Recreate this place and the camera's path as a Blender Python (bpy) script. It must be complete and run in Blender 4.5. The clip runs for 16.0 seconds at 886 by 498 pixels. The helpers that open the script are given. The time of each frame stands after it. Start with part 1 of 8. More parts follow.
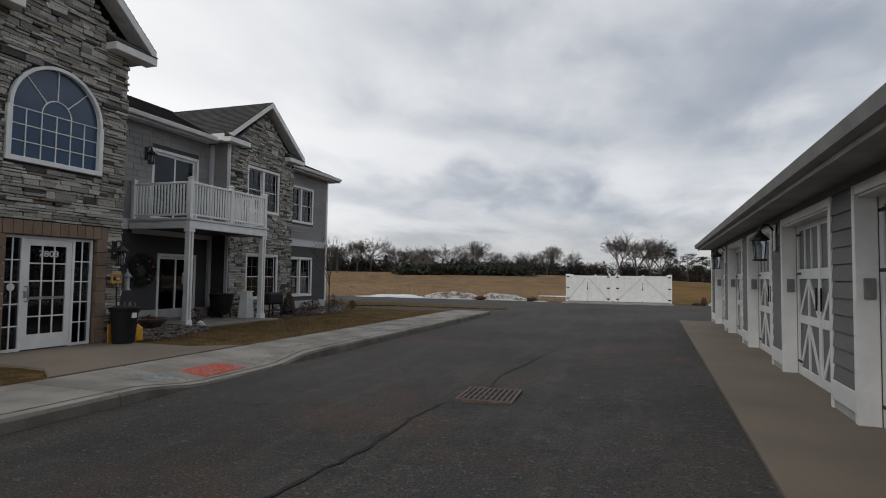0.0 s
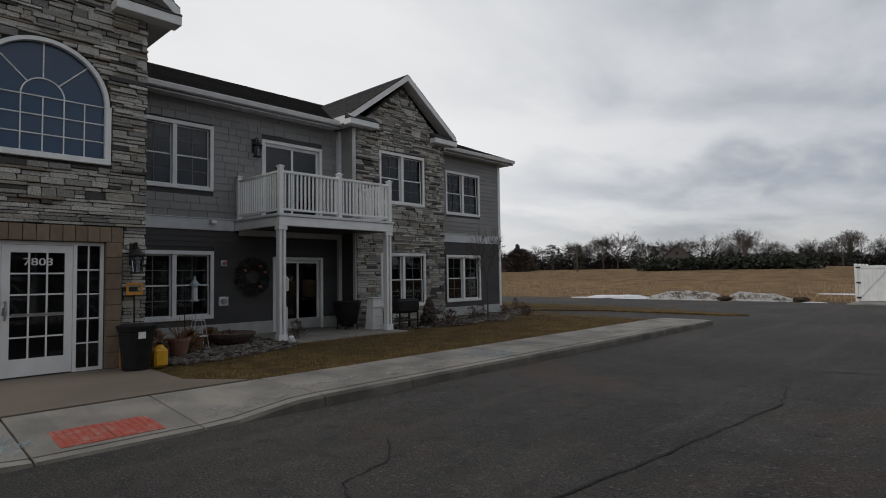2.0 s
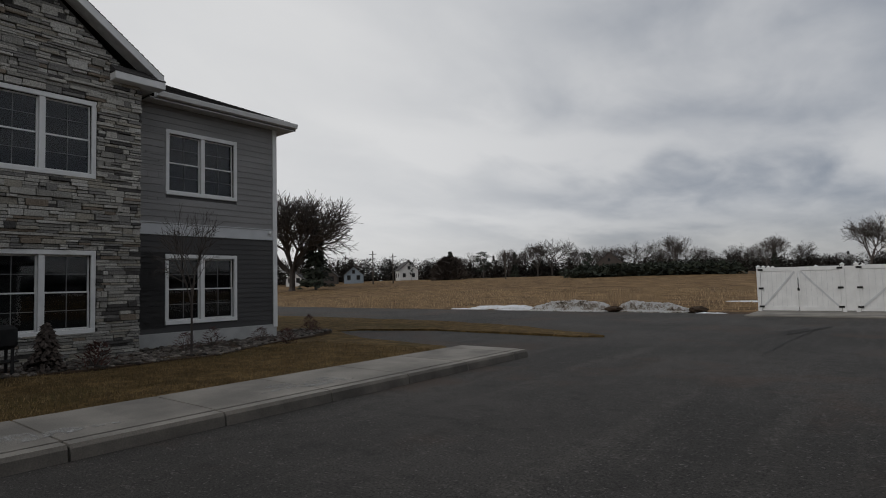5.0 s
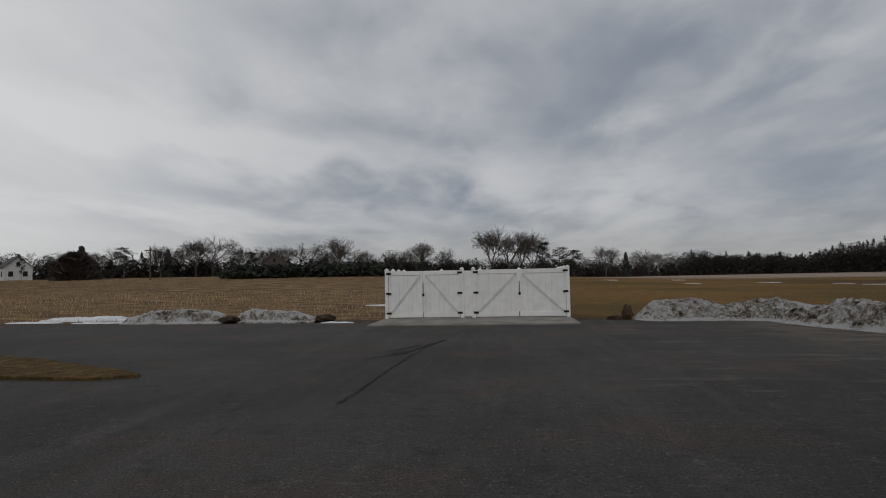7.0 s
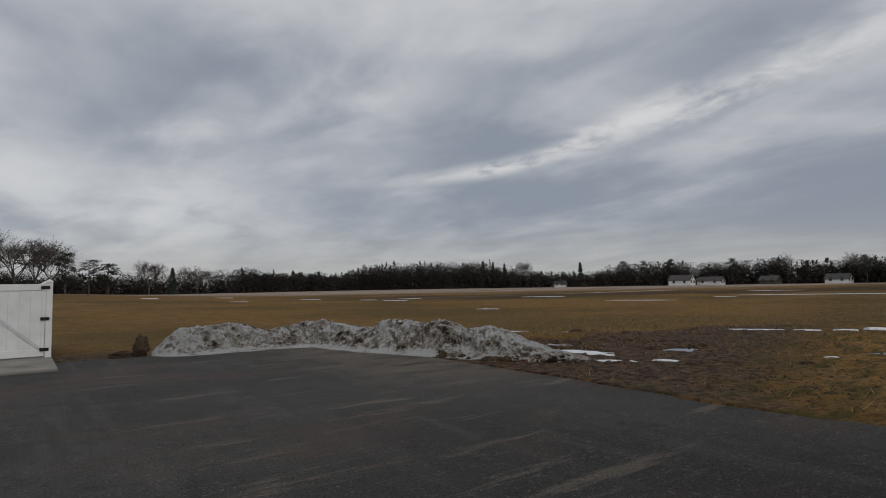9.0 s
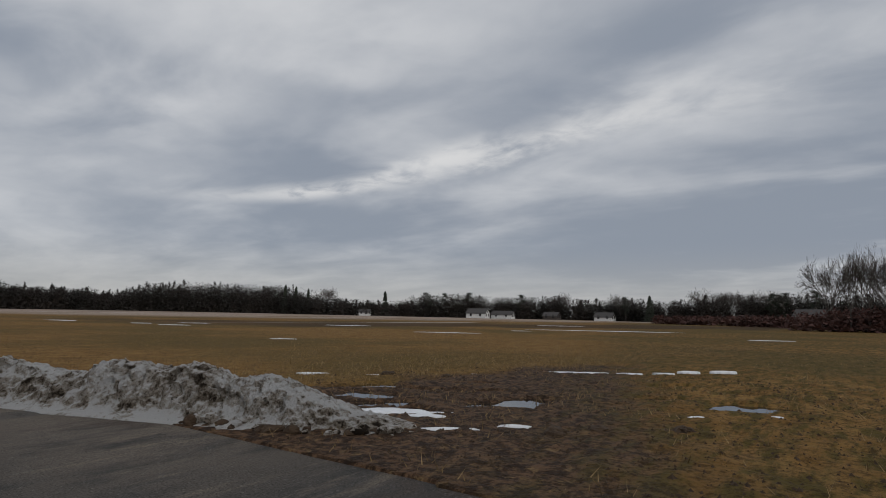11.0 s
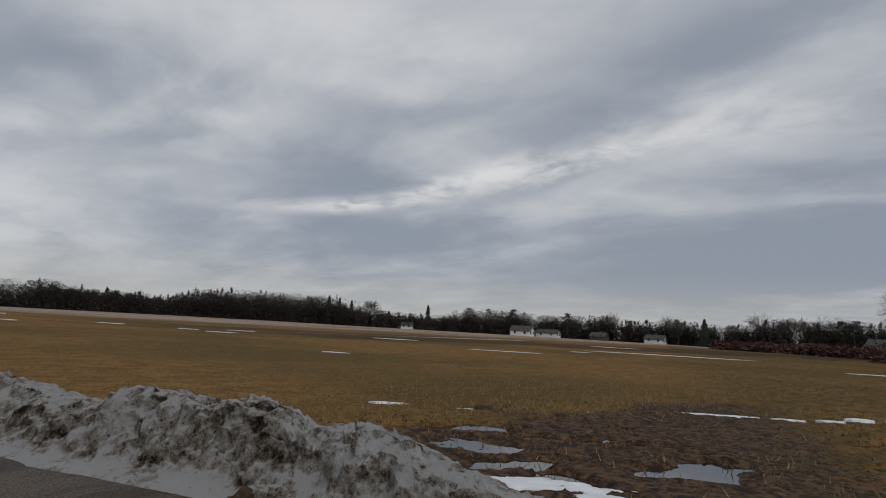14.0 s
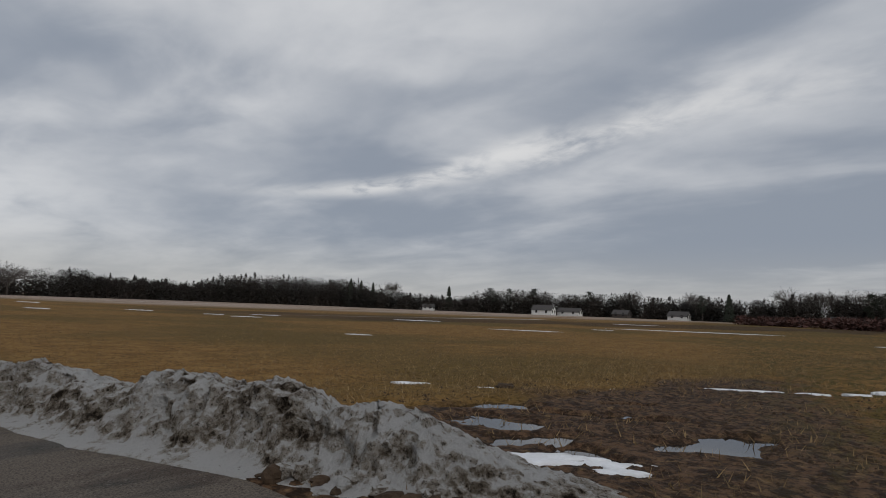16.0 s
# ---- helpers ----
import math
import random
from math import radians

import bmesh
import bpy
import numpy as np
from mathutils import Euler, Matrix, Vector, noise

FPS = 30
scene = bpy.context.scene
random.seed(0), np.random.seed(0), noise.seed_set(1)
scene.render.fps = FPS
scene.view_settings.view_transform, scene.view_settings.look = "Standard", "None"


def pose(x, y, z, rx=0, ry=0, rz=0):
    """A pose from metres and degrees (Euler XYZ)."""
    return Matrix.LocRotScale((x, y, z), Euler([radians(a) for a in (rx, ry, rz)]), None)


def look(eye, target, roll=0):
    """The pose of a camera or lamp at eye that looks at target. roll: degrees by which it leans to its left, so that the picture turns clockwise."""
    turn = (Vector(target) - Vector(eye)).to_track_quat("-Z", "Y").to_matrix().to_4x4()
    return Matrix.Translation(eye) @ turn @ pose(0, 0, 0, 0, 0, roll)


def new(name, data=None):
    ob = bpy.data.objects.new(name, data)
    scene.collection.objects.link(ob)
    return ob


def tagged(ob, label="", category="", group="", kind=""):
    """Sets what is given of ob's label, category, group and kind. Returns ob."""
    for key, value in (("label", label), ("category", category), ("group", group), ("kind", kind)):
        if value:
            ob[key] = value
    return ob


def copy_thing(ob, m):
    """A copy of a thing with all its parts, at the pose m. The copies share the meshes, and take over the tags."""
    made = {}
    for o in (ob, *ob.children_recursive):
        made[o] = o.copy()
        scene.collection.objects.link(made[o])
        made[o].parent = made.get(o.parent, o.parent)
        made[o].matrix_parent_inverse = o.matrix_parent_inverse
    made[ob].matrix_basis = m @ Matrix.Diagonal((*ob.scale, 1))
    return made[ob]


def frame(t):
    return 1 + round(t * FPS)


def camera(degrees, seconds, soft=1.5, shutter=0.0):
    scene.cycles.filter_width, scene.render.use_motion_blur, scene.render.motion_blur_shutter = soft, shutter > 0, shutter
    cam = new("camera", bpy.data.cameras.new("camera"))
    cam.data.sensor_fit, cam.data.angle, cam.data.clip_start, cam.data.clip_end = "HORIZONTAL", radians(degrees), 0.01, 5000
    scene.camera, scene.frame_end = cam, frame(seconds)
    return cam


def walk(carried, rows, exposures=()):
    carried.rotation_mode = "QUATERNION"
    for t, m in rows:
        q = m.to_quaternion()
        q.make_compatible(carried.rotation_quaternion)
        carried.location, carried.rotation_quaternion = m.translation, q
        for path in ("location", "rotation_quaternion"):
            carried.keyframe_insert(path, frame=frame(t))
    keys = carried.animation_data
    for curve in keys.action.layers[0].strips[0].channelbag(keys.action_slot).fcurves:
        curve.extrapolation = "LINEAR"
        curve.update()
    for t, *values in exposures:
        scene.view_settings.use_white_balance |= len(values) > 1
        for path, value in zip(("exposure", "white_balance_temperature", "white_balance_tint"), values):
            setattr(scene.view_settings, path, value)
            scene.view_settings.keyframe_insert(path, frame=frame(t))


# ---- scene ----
cam = camera(75.6, 16.0, soft=1.0)
PATH = [
    (0, (0.072, 0.745, 1.545), (-0.56, 2.64, 1.643), 0.8),
    (0.5, (0.173, 2.12, 1.569), (-0.767, 3.883, 1.667), 0.4),
    (1, (0.244, 3.48, 1.604), (-0.944, 5.086, 1.698), -0.1),
    (1.5, (0.348, 4.847, 1.578), (-0.987, 6.333, 1.671), -0.6),
    (2, (0.326, 6.226, 1.568), (-1.047, 7.678, 1.662), -0.8),
    (2.5, (0.342, 7.599, 1.566), (-1.056, 9.026, 1.662), -1.0),
    (3, (0.336, 8.982, 1.526), (-1.084, 10.387, 1.627), -1.3),
    (3.2, (0.303, 9.526, 1.551), (-1.127, 10.921, 1.654), -1.3),
    (5.3, (0.06, 15.122, 1.449), (-1.067, 16.769, 1.569), -1.5),
    (5.5, (0.033, 15.675, 1.469), (-1.004, 17.382, 1.586), -1.6),
    (6, (-0.006, 17.024, 1.494), (-0.78, 18.866, 1.6), -1.8),
    (6.5, (0.047, 18.297, 1.496), (-0.455, 20.23, 1.601), -1.6),
    (7, (0.182, 19.492, 1.532), (-0.035, 21.478, 1.631), -1.1),
    (7.5, (0.375, 20.666, 1.56), (0.463, 22.661, 1.668), -0.8),
    (8, (0.673, 21.771, 1.527), (1.104, 23.72, 1.655), -0.5),
    (8.5, (1.184, 22.8, 1.552), (1.987, 24.627, 1.685), -0.8),
    (9, (1.757, 23.69, 1.557), (2.949, 25.291, 1.688), -1.0),
    (9.5, (2.429, 24.46, 1.53), (3.925, 25.781, 1.655), -1.0),
    (9.7, (2.765, 24.742, 1.543), (4.344, 25.964, 1.666), -1.1),
    (11.8, (5.252, 27.373, 1.615), (6.892, 28.491, 1.855), 1.7),
    (12, (5.457, 27.628, 1.605), (7.074, 28.777, 1.858), 1.5),
    (12.5, (5.861, 28.284, 1.606), (7.436, 29.484, 1.886), 1.7),
    (13, (6.107, 28.85, 1.605), (7.665, 30.07, 1.896), 1.9),
    (13.5, (6.166, 29.234, 1.616), (7.729, 30.446, 1.908), 2.8),
    (14, (6.174, 29.366, 1.616), (7.727, 30.596, 1.89), 3.3),
    (14.5, (6.185, 29.329, 1.607), (7.735, 30.57, 1.845), 3.2),
    (15, (6.18, 29.3, 1.614), (7.735, 30.542, 1.814), 2.9),
    (15.5, (6.153, 29.3, 1.617), (7.689, 30.566, 1.814), 2.6),
    (16, (6.154, 29.304, 1.613), (7.671, 30.59, 1.818), 2.2),
]
walk(cam, [(t, look(eye, target, roll)) for t, eye, target, roll in PATH], exposures=[(0.0, 0.3), (0.5, 0.16), (1.0, 0.06), (3.0, 0.17), (5.5, -0.25), (7.0, -0.3), (8.5, -0.12), (12.0, -0.02), (16.0, 0.0)])

# ---- sky and sun: overcast late-winter day ----
world = bpy.data.worlds.new("overcast_sky")
scene.world = world
world.use_nodes = True
WN, WL = world.node_tree.nodes, world.node_tree.links
WN.clear()


def wnode(kind, **values):
    n = WN.new(kind)
    for key, v in values.items():
        n.inputs[key].default_value = v
    return n


def wmath(op, a, b=None, clamp=False):
    n = WN.new("ShaderNodeMath")
    n.operation, n.use_clamp = op, clamp
    for k, v in ((0, a), (1, b)):
        if v is None:
            continue
        if isinstance(v, (int, float)):
            n.inputs[k].default_value = v
        else:
            WL.new(v, n.inputs[k])
    return n.outputs[0]


def wmix(fac, a, b):
    n = WN.new("ShaderNodeMix")
    n.data_type = "RGBA"
    for k, v in ((0, fac), (6, a), (7, b)):
        if isinstance(v, tuple):
            n.inputs[k].default_value = (*v, 1)
        elif isinstance(v, (int, float)):
            n.inputs[k].default_value = v
        else:
            WL.new(v, n.inputs[k])
    return n.outputs[2]


def wramp(fac, lo, hi):
    n = WN.new("ShaderNodeMapRange")
    n.interpolation_type = "SMOOTHSTEP"
    n.inputs[1].default_value, n.inputs[2].default_value = lo, hi
    WL.new(fac, n.inputs[0])
    return n.outputs[0]


coord = WN.new("ShaderNodeTexCoord")
axes = WN.new("ShaderNodeSeparateXYZ")
WL.new(coord.outputs["Generated"], axes.inputs[0])
up = wmath("MAXIMUM", axes.outputs[2], 0.0)
lift = wmath("ADD", up, 0.16)
plane = WN.new("ShaderNodeCombineXYZ")
WL.new(wmath("DIVIDE", axes.outputs[0], lift), plane.inputs[0])
WL.new(wmath("DIVIDE", axes.outputs[1], lift), plane.inputs[1])


def cloud(scale, detail, rough, offset, stretch, turn, warp=0.6):
    m = WN.new("ShaderNodeMapping")
    m.inputs["Location"].default_value = offset
    m.inputs["Rotation"].default_value = (0, 0, radians(turn))
    m.inputs["Scale"].default_value = stretch
    WL.new(plane.outputs[0], m.inputs[0])
    n = wnode("ShaderNodeTexNoise", Scale=scale, Detail=detail, Roughness=rough, Distortion=warp)
    WL.new(m.outputs[0], n.inputs["Vector"])
    return n.outputs[0]


banks = cloud(0.95, 4.0, 0.5, (3.1, 1.7, 0.4), (1.15, 0.75, 1), 0, 0.3)
wisps = cloud(2.0, 5.0, 0.5, (0.3, 7.7, 1.4), (1.2, 0.7, 1), 8, 0.4)
thin = cloud(6.0, 5.0, 0.55, (5.3, 2.2, 2.4), (1.1, 0.8, 1), 0, 0.3)
tone = wmath("ADD", wmath("ADD", wmath("MULTIPLY", banks, 0.3), wmath("MULTIPLY", wisps, 0.34)), wmath("MULTIPLY", thin, 0.08))
tone = wmath("ADD", tone, 0.14)
# single thicker and thinner clouds: bearing, elevation, half width, half height (radians), tilt, lighter or darker
CLOUDS = [(1.383, 0.418, 0.34, 0.065, 15, -0.13), (0.693, 0.237, 0.17, 0.036, 0, -0.11), (0.267, 0.348, 0.12, 0.06, 0, -0.04),
          (0.538, 0.317, 0.13, 0.06, 0, 0.09), (0.743, 0.388, 0.14, 0.032, 0, 0.08), (0.905, 0.457, 0.15, 0.06, 0, 0.08),
          (1.451, 0.15, 0.36, 0.085, 5, -0.27), (0.75, 0.139, 0.35, 0.05, 0, -0.11), (1.318, 0.269, 0.25, 0.04, 10, 0.06),
          (0.272, 0.127, 0.10, 0.06, 0, 0.06), (0.186, 0.338, 0.13, 0.09, 30, -0.09), (0.108, 0.264, 0.10, 0.04, 0, -0.06),
          (-0.532, 0.246, 0.30, 0.028, -8, 0.15), (-0.573, 0.16, 0.33, 0.035, -3, -0.07), (-0.021, 0.176, 0.12, 0.04, 0, 0.10),
          (-0.532, 0.104, 0.28, 0.018, -3, 0.13), (-0.708, 0.317, 0.17, 0.04, -5, -0.08), (0.104, 0.123, 0.25, 0.05, 0, 0.06),
          (-0.042, 0.103, 0.15, 0.04, 0, -0.03), (-0.435, 0.233, 0.22, 0.028, -5, 0.06), (0.35, 0.5, 0.5, 0.1, 0, 0.06), (-0.1, 0.42, 0.25, 0.08, 0, 0.06)]
bearing = wmath("ADD", wmath("ARCTAN2", axes.outputs[0], axes.outputs[1]), wmath("MULTIPLY", wmath("SUBTRACT", wisps, 0.5), 0.5))
height = wmath("ADD", wmath("ARCSINE", axes.outputs[2]), wmath("MULTIPLY", wmath("SUBTRACT", banks, 0.5), 0.16))
for az, el, wide, tall, tilt, amount in CLOUDS:
    ca, sa = math.cos(radians(tilt)), math.sin(radians(tilt))
    p, q = wmath("SUBTRACT", bearing, az), wmath("SUBTRACT", height, el)
    u = wmath("ADD", wmath("MULTIPLY", p, ca / wide), wmath("MULTIPLY", q, sa / wide))
    v = wmath("ADD", wmath("MULTIPLY", p, -sa / tall), wmath("MULTIPLY", q, ca / tall))
    far2 = wmath("ADD", wmath("MULTIPLY", u, u), wmath("MULTIPLY", v, v))
    tone = wmath("ADD", tone, wmath("MULTIPLY", wmath("EXPONENT", wmath("MULTIPLY", far2, -1.0)), amount))
cover = wmix(wramp(tone, 0.33, 0.67), (0.27, 0.305, 0.365), (0.64, 0.65, 0.67))
# a long bright seam in the cloud, over the fields, bending down to the north
axes2 = WN.new("ShaderNodeSeparateXYZ")
WL.new(plane.outputs[0], axes2.inputs[0])
off = wmath("ADD", axes2.outputs[0], wmath("MULTIPLY", wmath("SUBTRACT", wisps, 0.5), 0.3))
along = wmath("ADD", axes2.outputs[1], wmath("MULTIPLY", wmath("SUBTRACT", thin, 0.5), 0.8))
bend = wmath("MAXIMUM", wmath("SUBTRACT", axes2.outputs[1], 1.5), 0.0)
off = wmath("ADD", off, wmath("MULTIPLY", wmath("MULTIPLY", bend, bend), 0.42))
band = wmath("SUBTRACT", 1.0, wramp(wmath("ABSOLUTE", wmath("SUBTRACT", off, 1.9)), 0.0, 0.19))
ends = wmath("MULTIPLY", wramp(along, -0.2, 1.0), wmath("SUBTRACT", 1.0, wramp(along, 2.0, 2.75)))
streak = wmath("MULTIPLY", band, wmath("MULTIPLY", ends, wramp(thin, 0.2, 0.6)))
cover = wmix(wmath("MULTIPLY", streak, 0.8), cover, (0.76, 0.755, 0.75))
# paler, slightly warm haze low over the land
cover = wmix(wmath("SUBTRACT", 0.7, wmath("MULTIPLY", wramp(up, 0.0, 0.13), 0.7)), cover, (0.43, 0.425, 0.41))
# brighter cloud on the sun's side of the sky, behind the walker
south = wramp(wmath("MULTIPLY", axes.outputs[1], -1.0), 0.1, 0.9)
cover = wmix(wmath("MULTIPLY", south, 0.4), cover, (0.9, 0.89, 0.87))
# thinner, whiter cloud over the apartment building
west = wmath("ADD", wmath("MULTIPLY", axes.outputs[0], -0.86), wmath("ADD", wmath("MULTIPLY", axes.outputs[1], 0.42), wmath("MULTIPLY", axes.outputs[2], 0.28)))
cover = wmix(wmath("MULTIPLY", wramp(west, 0.66, 1.0), 0.75), cover, (0.88, 0.88, 0.88))
sky = WN.new("ShaderNodeTexSky")
sky.sky_type, sky.sun_disc, sky.sun_elevation, sky.sun_rotation = "NISHITA", False, radians(34), radians(195)
cloud_bg = wnode("ShaderNodeBackground", Strength=1.0)
WL.new(cover, cloud_bg.inputs[0])
sky_bg = wnode("ShaderNodeBackground", Strength=0.05)
WL.new(sky.outputs[0], sky_bg.inputs[0])
both = wnode("ShaderNodeMixShader", Fac=0.94)
WL.new(sky_bg.outputs[0], both.inputs[1])
WL.new(cloud_bg.outputs[0], both.inputs[2])
world_out = WN.new("ShaderNodeOutputWorld")
WL.new(both.outputs[0], world_out.inputs[0])

sun = new("sun", bpy.data.lights.new("sun", "SUN"))
sun.data.energy, sun.data.angle, sun.data.color = 0.7, radians(25), (1.0, 0.96, 0.91)
sun.matrix_world = look((-8, -30, 24), (0, 0, 0))

# ---- materials ----


def material(name, color, rough=0.7, second=None, scale=6.0, mix=(0.35, 0.65), bump=0.0, bump_scale=60.0, metal=0.0, vary=0.0, fine=0.12, coords="Object", stretch=(1, 1, 1), spec=0.5):
    """A surface with variation at two scales: broad patches of a second colour, and fine grain with relief."""
    m = bpy.data.materials.new(name)
    m.use_nodes = True
    N, L = m.node_tree.nodes, m.node_tree.links
    b = N["Principled BSDF"]
    b.inputs["Metallic"].default_value, b.inputs["Roughness"].default_value = metal, rough
    b.inputs["Specular IOR Level"].default_value = spec
    tc = N.new("ShaderNodeTexCoord")
    if coords == "World":
        geo = N.new("ShaderNodeNewGeometry")
        vec = geo.outputs["Position"]
    else:
        vec = tc.outputs[coords]
    mp = N.new("ShaderNodeMapping")
    mp.inputs["Scale"].default_value = stretch
    L.new(vec, mp.inputs[0])
    vec = mp.outputs[0]
    broad = N.new("ShaderNodeTexNoise")
    broad.inputs["Scale"].default_value, broad.inputs["Detail"].default_value = scale, 6
    L.new(vec, broad.inputs["Vector"])
    ramp = N.new("ShaderNodeMapRange")
    ramp.inputs[1].default_value, ramp.inputs[2].default_value = mix
    L.new(broad.outputs[0], ramp.inputs[0])
    mixer = N.new("ShaderNodeMix")
    mixer.data_type = "RGBA"
    mixer.inputs[6].default_value = (*color, 1)
    mixer.inputs[7].default_value = (*(second or tuple(c * 0.75 for c in color)), 1)
    L.new(ramp.outputs[0], mixer.inputs[0])
    grain = N.new("ShaderNodeTexNoise")
    grain.inputs["Scale"].default_value, grain.inputs["Detail"].default_value = bump_scale, 4
    L.new(vec, grain.inputs["Vector"])
    val = N.new("ShaderNodeMapRange")
    val.inputs[3].default_value, val.inputs[4].default_value = 1 - fine, 1 + fine
    val.inputs[1].default_value, val.inputs[2].default_value = 0.25, 0.75
    L.new(grain.outputs[0], val.inputs[0])
    hsv = N.new("ShaderNodeHueSaturation")
    L.new(mixer.outputs[2], hsv.inputs["Color"])
    value = val.outputs[0]
    if vary:
        info, geo2 = N.new("ShaderNodeObjectInfo"), N.new("ShaderNodeNewGeometry")
        add = N.new("ShaderNodeMath")
        add.operation = "ADD"
        L.new(info.outputs["Random"], add.inputs[0])
        L.new(geo2.outputs["Random Per Island"], add.inputs[1])
        frac = N.new("ShaderNodeMath")
        frac.operation = "FRACT"
        L.new(add.outputs[0], frac.inputs[0])
        spread = N.new("ShaderNodeMapRange")
        spread.inputs[3].default_value, spread.inputs[4].default_value = 1 - vary, 1 + vary
        L.new(frac.outputs[0], spread.inputs[0])
        mul = N.new("ShaderNodeMath")
        mul.operation = "MULTIPLY"
        L.new(value, mul.inputs[0])
        L.new(spread.outputs[0], mul.inputs[1])
        value = mul.outputs[0]
    L.new(value, hsv.inputs["Value"])
    L.new(hsv.outputs[0], b.inputs["Base Color"])
    if bump:
        bp = N.new("ShaderNodeBump")
        bp.inputs["Strength"].default_value, bp.inputs["Distance"].default_value = bump, 0.02
        L.new(grain.outputs[0], bp.inputs["Height"])
        L.new(bp.outputs[0], b.inputs["Normal"])
    return m


def stone_material():
    """Ledger stone: each stone draws its own tone from greys, buffs and dark browns."""
    m = material("ledger_stone", (0.3, 0.29, 0.27), 0.9, None, 9, bump=1.0, bump_scale=40, fine=0.38, coords="World")
    N, L = m.node_tree.nodes, m.node_tree.links
    info, geo = N.new("ShaderNodeObjectInfo"), N.new("ShaderNodeNewGeometry")
    add, frac = N.new("ShaderNodeMath"), N.new("ShaderNodeMath")
    add.operation, frac.operation = "ADD", "FRACT"
    L.new(info.outputs["Random"], add.inputs[0])
    L.new(geo.outputs["Random Per Island"], add.inputs[1])
    L.new(add.outputs[0], frac.inputs[0])
    ramp = N.new("ShaderNodeValToRGB")
    ramp.color_ramp.interpolation = "CONSTANT"
    tones = [(0.0, (0.37, 0.355, 0.32)), (0.18, (0.25, 0.24, 0.215)), (0.36, (0.42, 0.40, 0.36)), (0.52, (0.31, 0.285, 0.235)), (0.64, (0.19, 0.182, 0.17)), (0.76, (0.48, 0.465, 0.43)), (0.86, (0.05, 0.046, 0.043)), (0.94, (0.2, 0.16, 0.12))]
    e = ramp.color_ramp.elements
    e[0].position, e[0].color = 0.0, (*tones[0][1], 1)
    e[1].position, e[1].color = tones[1][0], (*tones[1][1], 1)
    for p, c in tones[2:]:
        e.new(p).color = (*c, 1)
    L.new(frac.outputs[0], ramp.inputs[0])
    hsv = [n for n in N if n.type == "HUE_SAT"][0]
    mixn = [n for n in N if n.type == "MIX"][0]
    mul = N.new("ShaderNodeMix")
    mul.data_type, mul.blend_type = "RGBA", "MIX"
    mul.inputs[0].default_value = 0.93
    L.new(mixn.outputs[2], mul.inputs[6])
    L.new(ramp.outputs[0], mul.inputs[7])
    L.new(mul.outputs[2], hsv.inputs["Color"])
    return m


def glass_material(name, tint, rough=0.02):
    m = bpy.data.materials.new(name)
    m.use_nodes = True
    b = m.node_tree.nodes["Principled BSDF"]
    b.inputs["Base Color"].default_value = (*tint, 1)
    b.inputs["Roughness"].default_value, b.inputs["Transmission Weight"].default_value, b.inputs["IOR"].default_value = rough, 1.0, 1.45
    return m


STONE = stone_material()
TRIM = material("white_vinyl_trim", (0.74, 0.74, 0.73), 0.45, (0.66, 0.66, 0.65), 3, bump=0.05, bump_scale=30, fine=0.03, vary=0.03)
TRIM_GREY = material("pale_grey_trim", (0.56, 0.57, 0.58), 0.5, (0.5, 0.51, 0.52), 3, fine=0.04)
SIDING_LIGHT = material("grey_siding", (0.25, 0.243, 0.238), 0.75, (0.205, 0.2, 0.197), 2.5, bump=0.25, bump_scale=50, fine=0.07, vary=0.06, stretch=(1, 0.25, 1), coords="World")
SIDING_DARK = material("charcoal_siding", (0.054, 0.052, 0.051), 0.7, (0.042, 0.04, 0.04), 2.5, bump=0.2, bump_scale=50, fine=0.07, vary=0.06, stretch=(1, 0.25, 1), coords="World")
GARAGE_SIDING = material("garage_grey_siding", (0.15, 0.148, 0.146), 0.75, (0.125, 0.123, 0.121), 2.5, bump=0.2, bump_scale=50, fine=0.07, vary=0.05, stretch=(1, 0.25, 1), coords="World")
DOOR_PANEL = material("garage_grey_panel", (0.15, 0.155, 0.155), 0.6, (0.125, 0.13, 0.13), 4, fine=0.06)
SHINGLE = material("roof_shingle", (0.035, 0.032, 0.031), 0.95, (0.055, 0.05, 0.047), 2.2, bump=0.6, bump_scale=45, fine=0.3, vary=0.18, coords="World")
SOFFIT = material("soffit_white", (0.62, 0.62, 0.61), 0.6, fine=0.03)
MORTAR = material("mortar", (0.05, 0.047, 0.043), 0.95, fine=0.15, bump=0.4)
BROWN_BLOCK = material("brown_block", (0.20, 0.145, 0.10), 0.85, (0.16, 0.115, 0.08), 8, bump=0.4, bump_scale=70, fine=0.12, vary=0.1, coords="World")
CONCRETE = material("broom_concrete", (0.255, 0.235, 0.205), 0.9, (0.15, 0.138, 0.122), 1.3, (0.38, 0.66), bump=0.35, bump_scale=60, fine=0.18, vary=0.07, coords="World")
KERB = material("dark_brown_kerb", (0.155, 0.138, 0.118), 0.92, (0.085, 0.076, 0.066), 2.2, (0.35, 0.65), bump=0.3, bump_scale=70, fine=0.2, vary=0.08, coords="World")
APRON = material("tan_concrete", (0.17, 0.137, 0.104), 0.92, (0.125, 0.101, 0.077), 0.7, (0.35, 0.7), bump=0.25, bump_scale=90, fine=0.12, coords="World")
EAVE_GREY = material("weathered_eave", (0.3, 0.295, 0.285), 0.6, (0.22, 0.215, 0.205), 2, fine=0.06)
FOUNDATION = material("foundation_concrete", (0.42, 0.42, 0.41), 0.9, (0.34, 0.34, 0.33), 3, fine=0.08)
GLASS = glass_material("window_glass", (0.3, 0.33, 0.36))
